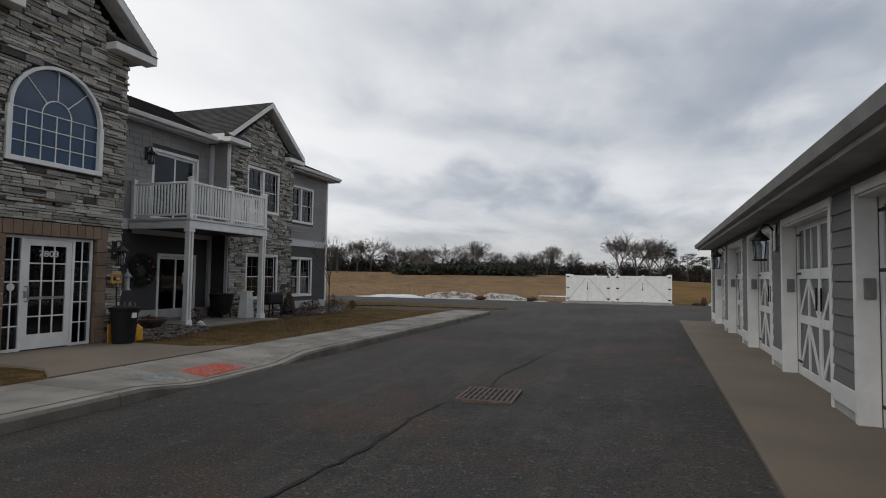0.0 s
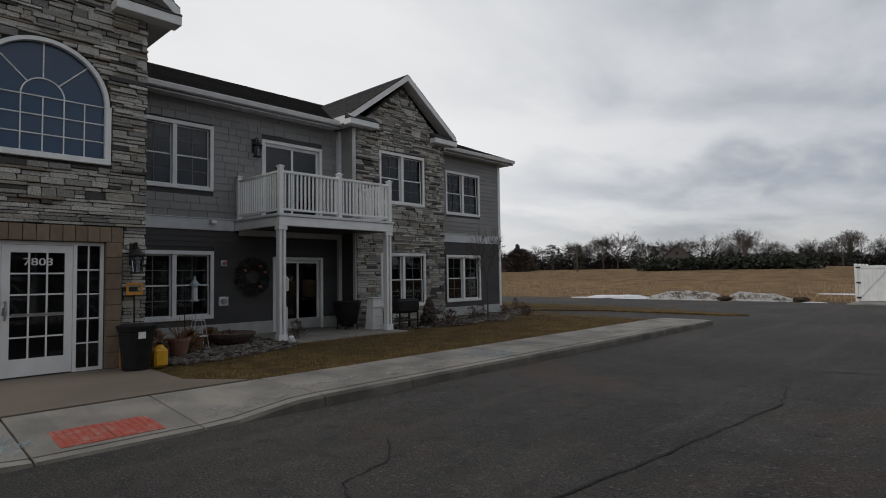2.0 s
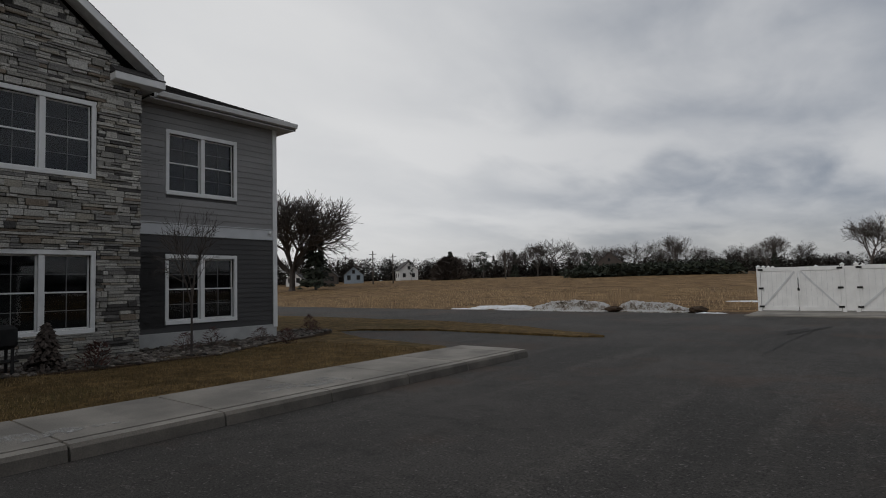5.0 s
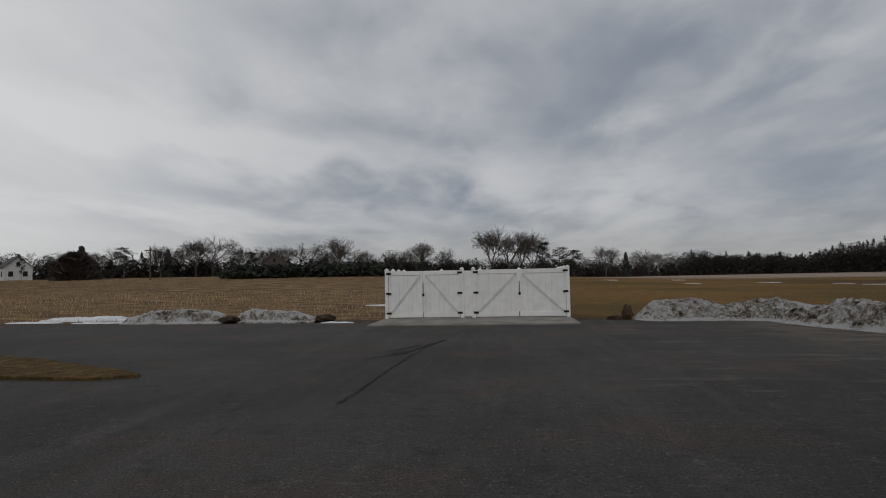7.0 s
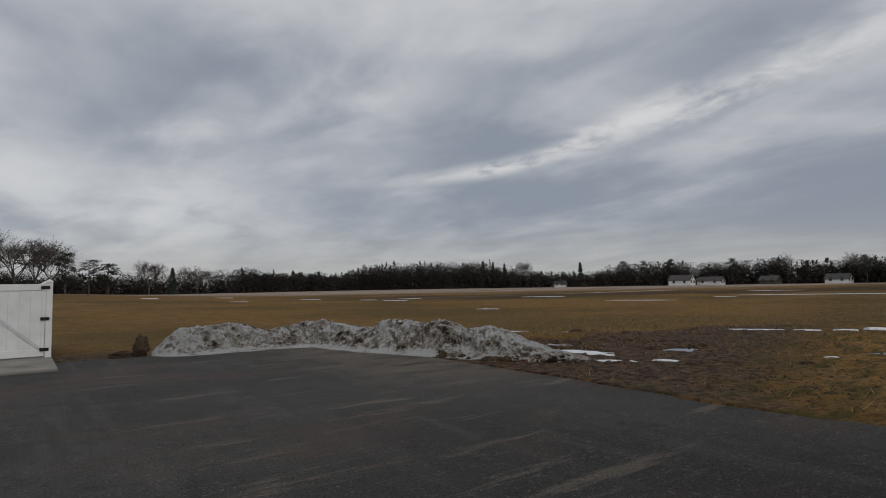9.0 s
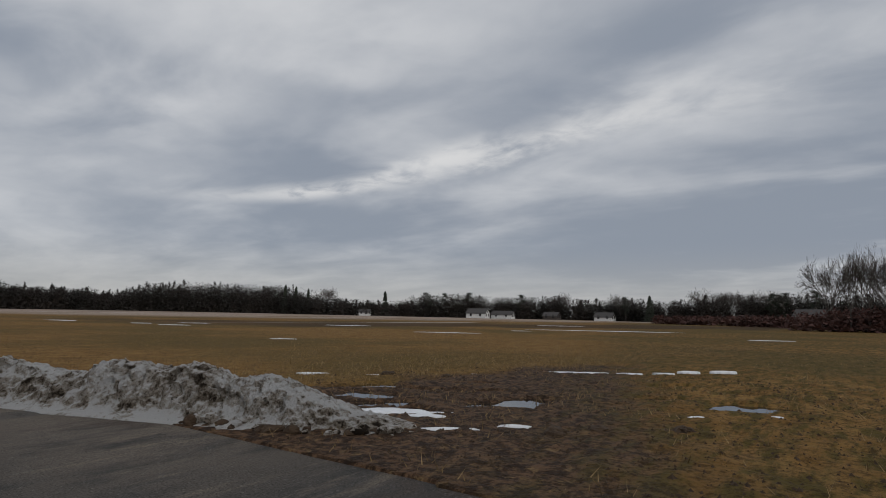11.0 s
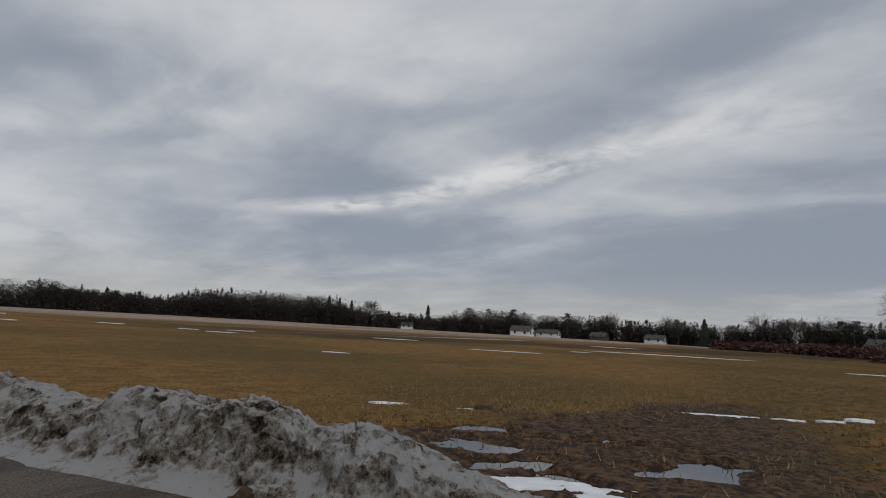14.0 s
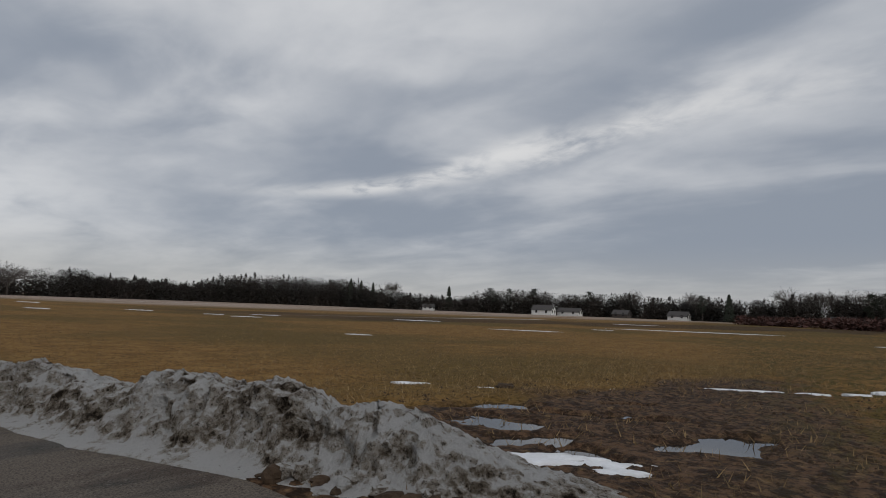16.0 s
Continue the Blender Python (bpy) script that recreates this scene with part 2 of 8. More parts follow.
MUNTIN = material("grey_glazing_bar", (0.16, 0.165, 0.17), 0.6, fine=0.04)
# The blue of the mirrored sky is put into this glass's own colour.
SKY_BLUE_GLASS = glass_material("sky_reflection_glass", (0.05, 0.1, 0.18))
SKY_BLUE_GLASS.node_tree.nodes["Principled BSDF"].inputs["Transmission Weight"].default_value = 0.4
# Near-black colour: paints in the dark of unlit rooms and insect screens.
ROOM_DARK = material("screen_and_room_dark", (0.01, 0.01, 0.011), 0.8, fine=0.1)
BLACK_METAL = material("black_metal", (0.01, 0.01, 0.01), 0.5, (0.018, 0.017, 0.016), 20, fine=0.1, spec=0.25)
STEEL = material("brushed_steel", (0.5, 0.5, 0.5), 0.3, metal=1.0, fine=0.05)
BLACK_PLASTIC = material("black_plastic", (0.009, 0.009, 0.01), 0.6, (0.014, 0.014, 0.014), 8, fine=0.1, spec=0.18)
YELLOW_PLASTIC = material("yellow_plastic", (0.7, 0.38, 0.02), 0.45, (0.6, 0.3, 0.02), 8, fine=0.06)
ORANGE_PLASTIC = material("orange_plastic", (0.62, 0.27, 0.03), 0.5, fine=0.06)
RED_MAT = material("red_tactile", (0.36, 0.075, 0.05), 0.85, (0.34, 0.2, 0.165), 7, (0.5, 0.72), bump=0.3, fine=0.15, coords="World")
RUST = material("rusty_iron", (0.13, 0.085, 0.066), 0.8, (0.075, 0.055, 0.046), 9, bump=0.4, fine=0.25)
BARK = material("bark", (0.085, 0.07, 0.058), 0.95, (0.05, 0.042, 0.036), 5, bump=0.6, bump_scale=30, fine=0.25)
FAR_BARK = material("far_bark", (0.075, 0.062, 0.054), 0.95, (0.05, 0.043, 0.04), 0.3, fine=0.15, vary=0.25)
CONIFER = material("conifer_needles", (0.016, 0.022, 0.014), 0.9, (0.028, 0.034, 0.02), 0.6, fine=0.3, vary=0.3)
BRUSH_BROWN = material("winter_brush", (0.06, 0.045, 0.036), 0.95, (0.04, 0.032, 0.028), 0.4, fine=0.3, vary=0.35)
DRY_PLANT = material("dry_plant", (0.22, 0.12, 0.06), 0.95, (0.12, 0.07, 0.04), 8, fine=0.3, vary=0.3)
RED_SHRUB = material("red_barberry_twigs", (0.085, 0.035, 0.028), 0.95, (0.05, 0.025, 0.02), 8, fine=0.3, vary=0.3)
RIVER_STONE = material("river_stone", (0.17, 0.15, 0.13), 0.95, (0.05, 0.043, 0.038), 5, bump=0.3, fine=0.3, vary=0.65, spec=0.2)
TERRACOTTA = material("terracotta", (0.21, 0.10, 0.06), 0.85, (0.15, 0.08, 0.055), 7, fine=0.15)
SIGN_WHITE = material("sign_white", (0.8, 0.8, 0.79), 0.5, fine=0.02)
HOUSE_WHITE = material("house_white", (0.72, 0.72, 0.71), 0.7, fine=0.04)
HOUSE_BLUE = material("house_blue_grey", (0.26, 0.31, 0.36), 0.7, fine=0.05)
HOUSE_ROOF = material("house_roof", (0.07, 0.065, 0.063), 0.9, fine=0.15)
HOUSE_BROWN = material("house_brown", (0.075, 0.062, 0.055), 0.9, fine=0.15)

# ---- geometry helpers ----


class Shape:
    """Collects boxes, tubes and faces for one mesh."""

    def __init__(self):
        self.v, self.f = [], []

    def add(self, verts, faces):
        n = len(self.v)
        self.v += [tuple(p) for p in verts]
        self.f += [tuple(i + n for i in f) for f in faces]
        return self

    def box(self, x0, x1, y0, y1, z0, z1, c=0.0):
        x0, x1, y0, y1, z0, z1 = min(x0, x1), max(x0, x1), min(y0, y1), max(y0, y1), min(z0, z1), max(z0, z1)
        c = min(c, (x1 - x0) * 0.4, (y1 - y0) * 0.4, (z1 - z0) * 0.4)
        if c <= 0:
            v = [(x, y, z) for x in (x0, x1) for y in (y0, y1) for z in (z0, z1)]
            return self.add(v, [(0, 1, 3, 2), (4, 6, 7, 5), (0, 4, 5, 1), (2, 3, 7, 6), (0, 2, 6, 4), (1, 5, 7, 3)])
        v, idx = [], {}
        for i, x in enumerate((x0, x1)):
            for j, y in enumerate((y0, y1)):
                for k, z in enumerate((z0, z1)):
                    sx, sy, sz = (1 - 2 * i) * c, (1 - 2 * j) * c, (1 - 2 * k) * c
                    for a, p in enumerate(((x, y + sy, z + sz), (x + sx, y, z + sz), (x + sx, y + sy, z))):
                        idx[i, j, k, a] = len(v)
                        v.append(p)
        f = []
        for i in (0, 1):
            f.append([idx[i, j, k, 0] for j, k in ((0, 0), (0, 1), (1, 1), (1, 0))])
            f.append([idx[j, i, k, 1] for j, k in ((0, 0), (1, 0), (1, 1), (0, 1))])
            f.append([idx[j, k, i, 2] for j, k in ((0, 0), (0, 1), (1, 1), (1, 0))])
        for i in (0, 1):
            for j in (0, 1):
                f.append([idx[i, j, 0, 0], idx[i, j, 1, 0], idx[i, j, 1, 1], idx[i, j, 0, 1]])
                f.append([idx[i, 0, j, 0], idx[i, 1, j, 0], idx[i, 1, j, 2], idx[i, 0, j, 2]])
                f.append([idx[0, i, j, 1], idx[1, i, j, 1], idx[1, i, j, 2], idx[0, i, j, 2]])
                for k in (0, 1):
                    f.append([idx[i, j, k, 0], idx[i, j, k, 1], idx[i, j, k, 2]])
        return self.add(v, f)

    def tube(self, a, b, r0, r1=None, n=8, caps=True):
        a, b = Vector(a), Vector(b)
        r1 = r0 if r1 is None else r1
        d = (b - a).normalized()
        u = d.orthogonal().normalized()
        w = d.cross(u)
        v = []
        for p, r in ((a, r0), (b, r1)):
            v += [p + (u * math.cos(2 * math.pi * i / n) + w * math.sin(2 * math.pi * i / n)) * r for i in range(n)]
        f = [(i, (i + 1) % n, n + (i + 1) % n, n + i) for i in range(n)]
        if caps:
            f += [tuple(range(n))[::-1], tuple(range(n, 2 * n))]
        return self.add(v, f)

    def bar(self, a, b, w, d, up=(1, 0, 0)):
        """A square bar from a to b, w wide, d deep along up."""
        a, b, upv = Vector(a), Vector(b), Vector(up)
        along = (b - a).normalized()
        side = along.cross(upv).normalized()
        v = [p + side * s * w / 2 + upv * t * d / 2 for p in (a, b) for s, t in ((-1, -1), (1, -1), (1, 1), (-1, 1))]
        return self.add(v, [(0, 1, 2, 3), (7, 6, 5, 4), (0, 4, 5, 1), (1, 5, 6, 2), (2, 6, 7, 3), (3, 7, 4, 0)])

    def lathe(self, rings, n=16, x=0.0, y=0.0):
        v = [(x + r * math.cos(2 * math.pi * i / n), y + r * math.sin(2 * math.pi * i / n), z) for r, z in rings for i in range(n)]
        f = [(k * n + i, k * n + (i + 1) % n, (k + 1) * n + (i + 1) % n, (k + 1) * n + i) for k in range(len(rings) - 1) for i in range(n)]
        f += [tuple(range(n))[::-1], tuple(range((len(rings) - 1) * n, len(rings) * n))]
        return self.add(v, f)

    def prism(self, outline, axis, a, b):
        """An outline (p, q) drawn out along axis 0, 1 or 2 from a to b."""
        n = len(outline)
        place = {0: lambda t, p, q: (t, p, q), 1: lambda t, p, q: (p, t, q), 2: lambda t, p, q: (p, q, t)}[axis]
        v = [place(t, p, q) for t in (a, b) for p, q in outline]
        f = [(i, (i + 1) % n, n + (i + 1) % n, n + i) for i in range(n)] + [tuple(range(n))[::-1], tuple(range(n, 2 * n))]
        return self.add(v, f)

    def mesh(self, name):
        me = bpy.data.meshes.new(name)
        me.from_pydata(self.v, [], self.f)
        bm = bmesh.new()
        bm.from_mesh(me)
        bmesh.ops.recalc_face_normals(bm, faces=bm.faces)
        bm.to_mesh(me)
        bm.free()
        return me


def part(name, shape, mat, parent=None, label="", smooth=False):
    me = shape if isinstance(shape, bpy.types.Mesh) else shape.mesh(name)
    if not me.materials:
        me.materials.append(mat)
    if smooth:
        for p in me.polygons:
            p.use_smooth = True
    ob = new(name, me)
    ob.parent = parent
    if label:
        tagged(ob, label=label)
    return ob


def thing(name, label, category, place=(0, 0, 0), group="", kind="", turn=0.0):
    ob = new(name)
    ob.empty_display_size = 0.2
    ob.matrix_world = pose(*place, 0, 0, turn)
    return tagged(ob, label, category, group, kind)


def solid(name, shape, mat, label, category, kind="", place=(0, 0, 0), turn=0.0, group="", smooth=False):
    ob = part(name, shape, mat, None, "", smooth)
    ob.matrix_world = pose(*place, 0, 0, turn)
    return tagged(ob, label, category, group, kind)


def smoothstep(a, b, t):
    t = max(0.0, min(1.0, (t - a) / (b - a)))
    return t * t * (3 - 2 * t)


def road_z(x, y):
    """The asphalt falls from the garages to the drain."""
    return 0.17 * smoothstep(-2.2, 1.6, x) * (1 - smoothstep(21, 28, y))


def land_z(x, y):
    """Fields: a long gentle rise to the left, almost level to the right."""
    return 2.6 * smoothstep(45, 150, y) * (1 - smoothstep(-40, 50, x)) + 0.4 * smoothstep(60, 260, math.hypot(x, y)) - 0.03


def sheet(name, outline, z, mat, step, label, category, kind="structure", rough=0.0, rough_scale=1.0, skirt=0.0):
    """A flat outline cut into a grid and laid on the height z(x, y)."""
    bm = bmesh.new()
    bm.faces.new([bm.verts.new((x, y, 0)) for x, y in outline])
    for axis in (0, 1):
        lo, hi = min(p[axis] for p in outline), max(p[axis] for p in outline)
        n = int((hi - lo) / step)
        for i in range(1, n + 1):
            co, no = [0, 0, 0], [0, 0, 0]
            co[axis], no[axis] = lo + i * step, 1
            bmesh.ops.bisect_plane(bm, geom=bm.verts[:] + bm.edges[:] + bm.faces[:], plane_co=co, plane_no=no)
    bmesh.ops.triangulate(bm, faces=[f for f in bm.faces if len(f.verts) > 4])
    for v in bm.verts:
        v.co.z = z(v.co.x, v.co.y) + (rough * noise.noise(v.co * rough_scale) if rough else 0)
    if skirt:
        edges = [e for e in bm.edges if e.is_boundary]
        ret = bmesh.ops.extrude_edge_only(bm, edges=edges)
        for v in ret["geom"]:
            if isinstance(v, bmesh.types.BMVert):
                v.co.z -= skirt
    bmesh.ops.recalc_face_normals(bm, faces=bm.faces)
    me = bpy.data.meshes.new(name)
    bm.to_mesh(me)
    bm.free()
    me.materials.append(mat)
    up_faces = sum(p.normal.z * p.area for p in me.polygons)
    if up_faces < 0:
        me.flip_normals()
    return tagged(new(name, me), label, category, kind=kind)


def inside(poly, x, y):
    c = False
    for (x0, y0), (x1, y1) in zip(poly, poly[1:] + poly[:1]):
        if (y0 > y) != (y1 > y) and x < (x1 - x0) * (y - y0) / (y1 - y0) + x0:
            c = not c
    return c


# ---- ground ----


class Graph:
    """Short hand for the nodes of one ground material."""

    def __init__(self, name, rough=0.95):
        self.m = bpy.data.materials.new(name)
        self.m.use_nodes = True
        self.N, self.L = self.m.node_tree.nodes, self.m.node_tree.links
        self.b = self.N["Principled BSDF"]
        self.b.inputs["Roughness"].default_value = rough
        self.b.inputs["Specular IOR Level"].default_value = 0.08
        geo = self.N.new("ShaderNodeNewGeometry")
        self.pos = geo.outputs["Position"]
        sep = self.N.new("ShaderNodeSeparateXYZ")
        self.L.new(self.pos, sep.inputs[0])
        self.x, self.y = sep.outputs[0], sep.outputs[1]

    def put(self, socket, v):
        if isinstance(v, tuple):
            socket.default_value = (*v, 1) if len(v) == 3 and socket.type == "RGBA" else v
        elif isinstance(v, (int, float)):
            socket.default_value = v
        else:
            self.L.new(v, socket)

    def op(self, kind, a, b=0.0):
        n = self.N.new("ShaderNodeMath")
        n.operation = kind
        self.put(n.inputs[0], a)
        self.put(n.inputs[1], b)
        return n.outputs[0]

    def step(self, v, lo, hi):
        n = self.N.new("ShaderNodeMapRange")
        n.interpolation_type = "SMOOTHSTEP"
        self.put(n.inputs[0], v)
        n.inputs[1].default_value, n.inputs[2].default_value = lo, hi
        return n.outputs[0]

    def mix(self, f, a, b):
        n = self.N.new("ShaderNodeMix")
        n.data_type = "RGBA"
        for k, v in ((0, f), (6, a), (7, b)):
            self.put(n.inputs[k], v)
        return n.outputs[2]

    def noise(self, scale, detail=5.0, stretch=(1, 1, 1), turn=0.0, rough=0.55, at=(0, 0, 0)):
        mp = self.N.new("ShaderNodeMapping")
        mp.inputs["Scale"].default_value, mp.inputs["Rotation"].default_value, mp.inputs["Location"].default_value = stretch, (0, 0, radians(turn)), at
        self.L.new(self.pos, mp.inputs[0])
        n = self.N.new("ShaderNodeTexNoise")
        n.inputs["Scale"].default_value, n.inputs["Detail"].default_value, n.inputs["Roughness"].default_value = scale, detail, rough
        self.L.new(mp.outputs[0], n.inputs["Vector"])
        return n.outputs[0]

    def done(self, color, height=None, strength=0.5, distance=0.03, rough=None):
        self.put(self.b.inputs["Base Color"], color)
        if rough is not None:
            self.put(self.b.inputs["Roughness"], rough)
        if height is not None:
            bp = self.N.new("ShaderNodeBump")
            bp.inputs["Strength"].default_value, bp.inputs["Distance"].default_value = strength, distance
            self.put(bp.inputs["Height"], height)
            self.L.new(bp.outputs[0], self.b.inputs["Normal"])
        return self.m


def field_material():
    g = Graph("winter_field")
    fine, mid, big = g.noise(14, 6), g.noise(1.1, 5), g.noise(0.06, 4)
    rows = g.noise(2.2, 4, (0.18, 1.6, 1), 8)
    grass = g.mix(g.step(mid, 0.3, 0.7), (0.165, 0.09, 0.028), (0.255, 0.148, 0.052))
    grass = g.mix(g.step(big, 0.42, 0.62), grass, (0.125, 0.084, 0.028))
    grass = g.mix(g.op("MULTIPLY", g.step(rows, 0.5, 0.72), 0.5), grass, (0.20, 0.135, 0.05))
    stubble = g.mix(g.step(rows, 0.38, 0.66), (0.075, 0.046, 0.026), (0.4, 0.26, 0.13))
    wobble = g.op("MULTIPLY", g.op("SUBTRACT", mid, 0.5), 5.0)
    left = g.op("SUBTRACT", 1.0, g.step(g.op("ADD", g.op("ADD", g.x, wobble), g.op("MULTIPLY", g.y, 0.08)), 1.0, 5.5))
    col = g.mix(left, grass, stubble)
    # bare wet earth by the asphalt, where the plough pushed the snow
    edge = g.op("ADD", g.op("ADD", g.op("MULTIPLY", g.x, 0.18), g.y), g.op("MULTIPLY", g.op("SUBTRACT", g.noise(0.35, 5), 0.5), 6.0))
    near = g.op("MULTIPLY", g.op("SUBTRACT", 1.0, g.step(edge, 37.4, 38.8)), g.step(g.op("ADD", g.op("SUBTRACT", g.y, g.op("MULTIPLY", g.x, 0.32)), g.op("MULTIPLY", g.op("SUBTRACT", mid, 0.5), 4.0)), 23.0, 25.5))
    near = g.op("MULTIPLY", g.op("MULTIPLY", near, g.step(g.x, 3.5, 5.0)), g.op("SUBTRACT", 1.0, g.step(g.x, 24.0, 36.0)))
    strip = g.op("MULTIPLY", g.op("SUBTRACT", 1.0, g.step(g.op("ADD", g.y, g.op("MULTIPLY", g.op("SUBTRACT", mid, 0.5), 3.0)), 40.6, 42.4)), g.step(g.y, 36.0, 37.0))
    strip = g.op("MULTIPLY", strip, g.op("SUBTRACT", 1.0, g.step(g.x, 3.6, 5.2)))
    bare = g.op("MAXIMUM", near, strip)
    earth = g.mix(g.step(g.noise(4.5, 9, rough=0.8), 0.42, 0.6), (0.016, 0.009, 0.006), (0.12, 0.07, 0.04))
    tufts = g.step(g.noise(6.0, 8, (1, 1, 1), 0, 0.75, (4, 2, 0)), 0.55, 0.63)
    earth = g.mix(g.op("MULTIPLY", tufts, 0.8), earth, (0.19, 0.125, 0.06))
    col = g.mix(bare, col, earth)
    green = g.op("MULTIPLY", g.op("SUBTRACT", 1.0, g.step(g.op("SUBTRACT", g.y, g.op("MULTIPLY", g.x, 0.32)), 23.5, 27.5)), g.step(g.x, 7.0, 8.0))
    col = g.mix(g.op("MULTIPLY", green, g.op("SUBTRACT", 0.9, g.op("MULTIPLY", g.step(g.noise(1.8, 6, (0.5, 1.8, 1), 15, 0.65), 0.4, 0.56), 0.85))), col, (0.075, 0.059, 0.018))
    # a belt of darker ploughed earth across the far field
    span = g.op("ADD", g.op("MULTIPLY", g.x, 0.55), g.y)
    span = g.op("ADD", span, g.op("MULTIPLY", g.op("SUBTRACT", g.noise(0.08, 4, (0.3, 1.2, 1), -30), 0.5), 40.0))
    tilled = g.op("MULTIPLY", g.op("MULTIPLY", g.step(span, 102.0, 108.0), g.op("SUBTRACT", 1.0, g.step(span, 128.0, 140.0))), g.step(g.x, 25.0, 55.0))
    col = g.mix(g.op("MULTIPLY", tilled, 0.8), col, (0.055, 0.036, 0.022))
    # pale dead weeds and thin snow strips far out
    weeds = g.op("MULTIPLY", g.step(g.op("ADD", g.op("MULTIPLY", g.x, 0.55), g.y), 155.0, 195.0), g.step(g.x, -10.0, 30.0))
    col = g.mix(g.op("MULTIPLY", weeds, g.step(g.noise(0.05, 4, (0.35, 1.5, 1), -30), 0.32, 0.5)), col, (0.36, 0.285, 0.235))
    drift = g.noise(0.035, 4, (0.16, 1.7, 1), -32, 0.5, (3, 9, 0))
    far = g.op("MULTIPLY", g.step(g.op("ADD", g.op("MULTIPLY", g.x, 0.5), g.y), 62.0, 150.0), g.step(g.x, -30.0, 10.0))
    col = g.mix(g.op("MULTIPLY", far, g.step(drift, 0.66, 0.69)), col, (0.5, 0.48, 0.46))
    val = g.mix(g.op("MULTIPLY", g.op("SUBTRACT", 1.0, g.step(g.noise(9, 8, rough=0.8), 0.4, 0.54)), 0.66), col, (0.026, 0.016, 0.009))
    height = g.op("ADD", fine, g.op("MULTIPLY", mid, 1.2))
    return g.done(val, height, 0.9, 0.06, g.op("SUBTRACT", 0.97, g.op("MULTIPLY", bare, 0.25)))


def asphalt_material():
    g = Graph("asphalt", 0.85)
    grit, mid, big = g.noise(48, 5, rough=0.75), g.noise(3.0, 9, rough=0.7), g.noise(0.28, 6, rough=0.6)
    trails = g.noise(0.8, 8, (2.6, 0.22, 1), 0, 0.7)
    col = g.mix(g.step(big, 0.35, 0.65), (0.05, 0.047, 0.043), (0.078, 0.072, 0.066))
    col = g.mix(g.op("MULTIPLY", g.step(trails, 0.48, 0.68), 0.55), col, (0.105, 0.096, 0.086))
    col = g.mix(g.op("MULTIPLY", g.step(mid, 0.5, 0.66), 0.6), col, (0.036, 0.033, 0.031))
    rust = g.op("MULTIPLY", g.step(g.noise(0.33, 5, (1, 1, 1), 0, 0.6, (7, 3, 0)), 0.52, 0.64), 0.6)
    col = g.mix(rust, col, (0.092, 0.064, 0.05))
    # dried grit and salt left by the plough near the field's edge, thickest in the far corner
    corner = g.op("MULTIPLY", g.step(g.y, 29.5, 33.0), g.step(g.x, 5.5, 8.0))
    col = g.mix(g.op("MULTIPLY", corner, g.step(g.noise(0.9, 7, (0.6, 1.6, 1), 14, 0.65), 0.36, 0.56)), col, (0.145, 0.12, 0.098))
    salt = g.op("MULTIPLY", g.step(g.noise(1.1, 8, (0.35, 2.2, 1), 14, 0.68), 0.55, 0.66), g.op("MULTIPLY", g.step(g.y, 21.0, 27.0), g.step(g.x, 0.0, 4.0)))
    col = g.mix(g.op("MULTIPLY", salt, 0.6), col, (0.21, 0.17, 0.13))
    scuff = g.op("MULTIPLY", g.step(g.noise(4.0, 8, (1.0, 2.4, 1), 10, 0.75, (1, 5, 0)), 0.57, 0.66), 0.6)
    col = g.mix(scuff, col, (0.15, 0.138, 0.126))
    chips = g.step(g.noise(24, 4, rough=0.7), 0.6, 0.66)
    col = g.mix(g.op("MULTIPLY", chips, 0.6), col, (0.2, 0.188, 0.175))
    col = g.mix(g.op("MULTIPLY", g.op("SUBTRACT", 1.0, g.step(grit, 0.38, 0.54)), 0.75), col, (0.014, 0.013, 0.012))
    g.b.inputs["Specular IOR Level"].default_value = 0.2
    return g.done(col, grit, 0.8, 0.02)


def lawn_material():
    g = Graph("dormant_lawn")
    fine, mid, big = g.noise(28, 8, rough=0.75), g.noise(3.2, 8, rough=0.7), g.noise(0.5, 4)
    col = g.mix(g.step(mid, 0.36, 0.62), (0.2, 0.132, 0.055), (0.085, 0.056, 0.022))
    col = g.mix(g.op("MULTIPLY", g.step(big, 0.5, 0.68), 0.6), col, (0.075, 0.062, 0.02))
    col = g.mix(g.op("MULTIPLY", g.step(mid, 0.66, 0.78), 0.5), col, (0.05, 0.034, 0.02))
    col = g.mix(g.op("MULTIPLY", g.op("SUBTRACT", 1.0, g.step(fine, 0.4, 0.55)), 0.7), col, (0.03, 0.02, 0.01))
    return g.done(col, g.op("ADD", fine, mid), 0.9, 0.04)


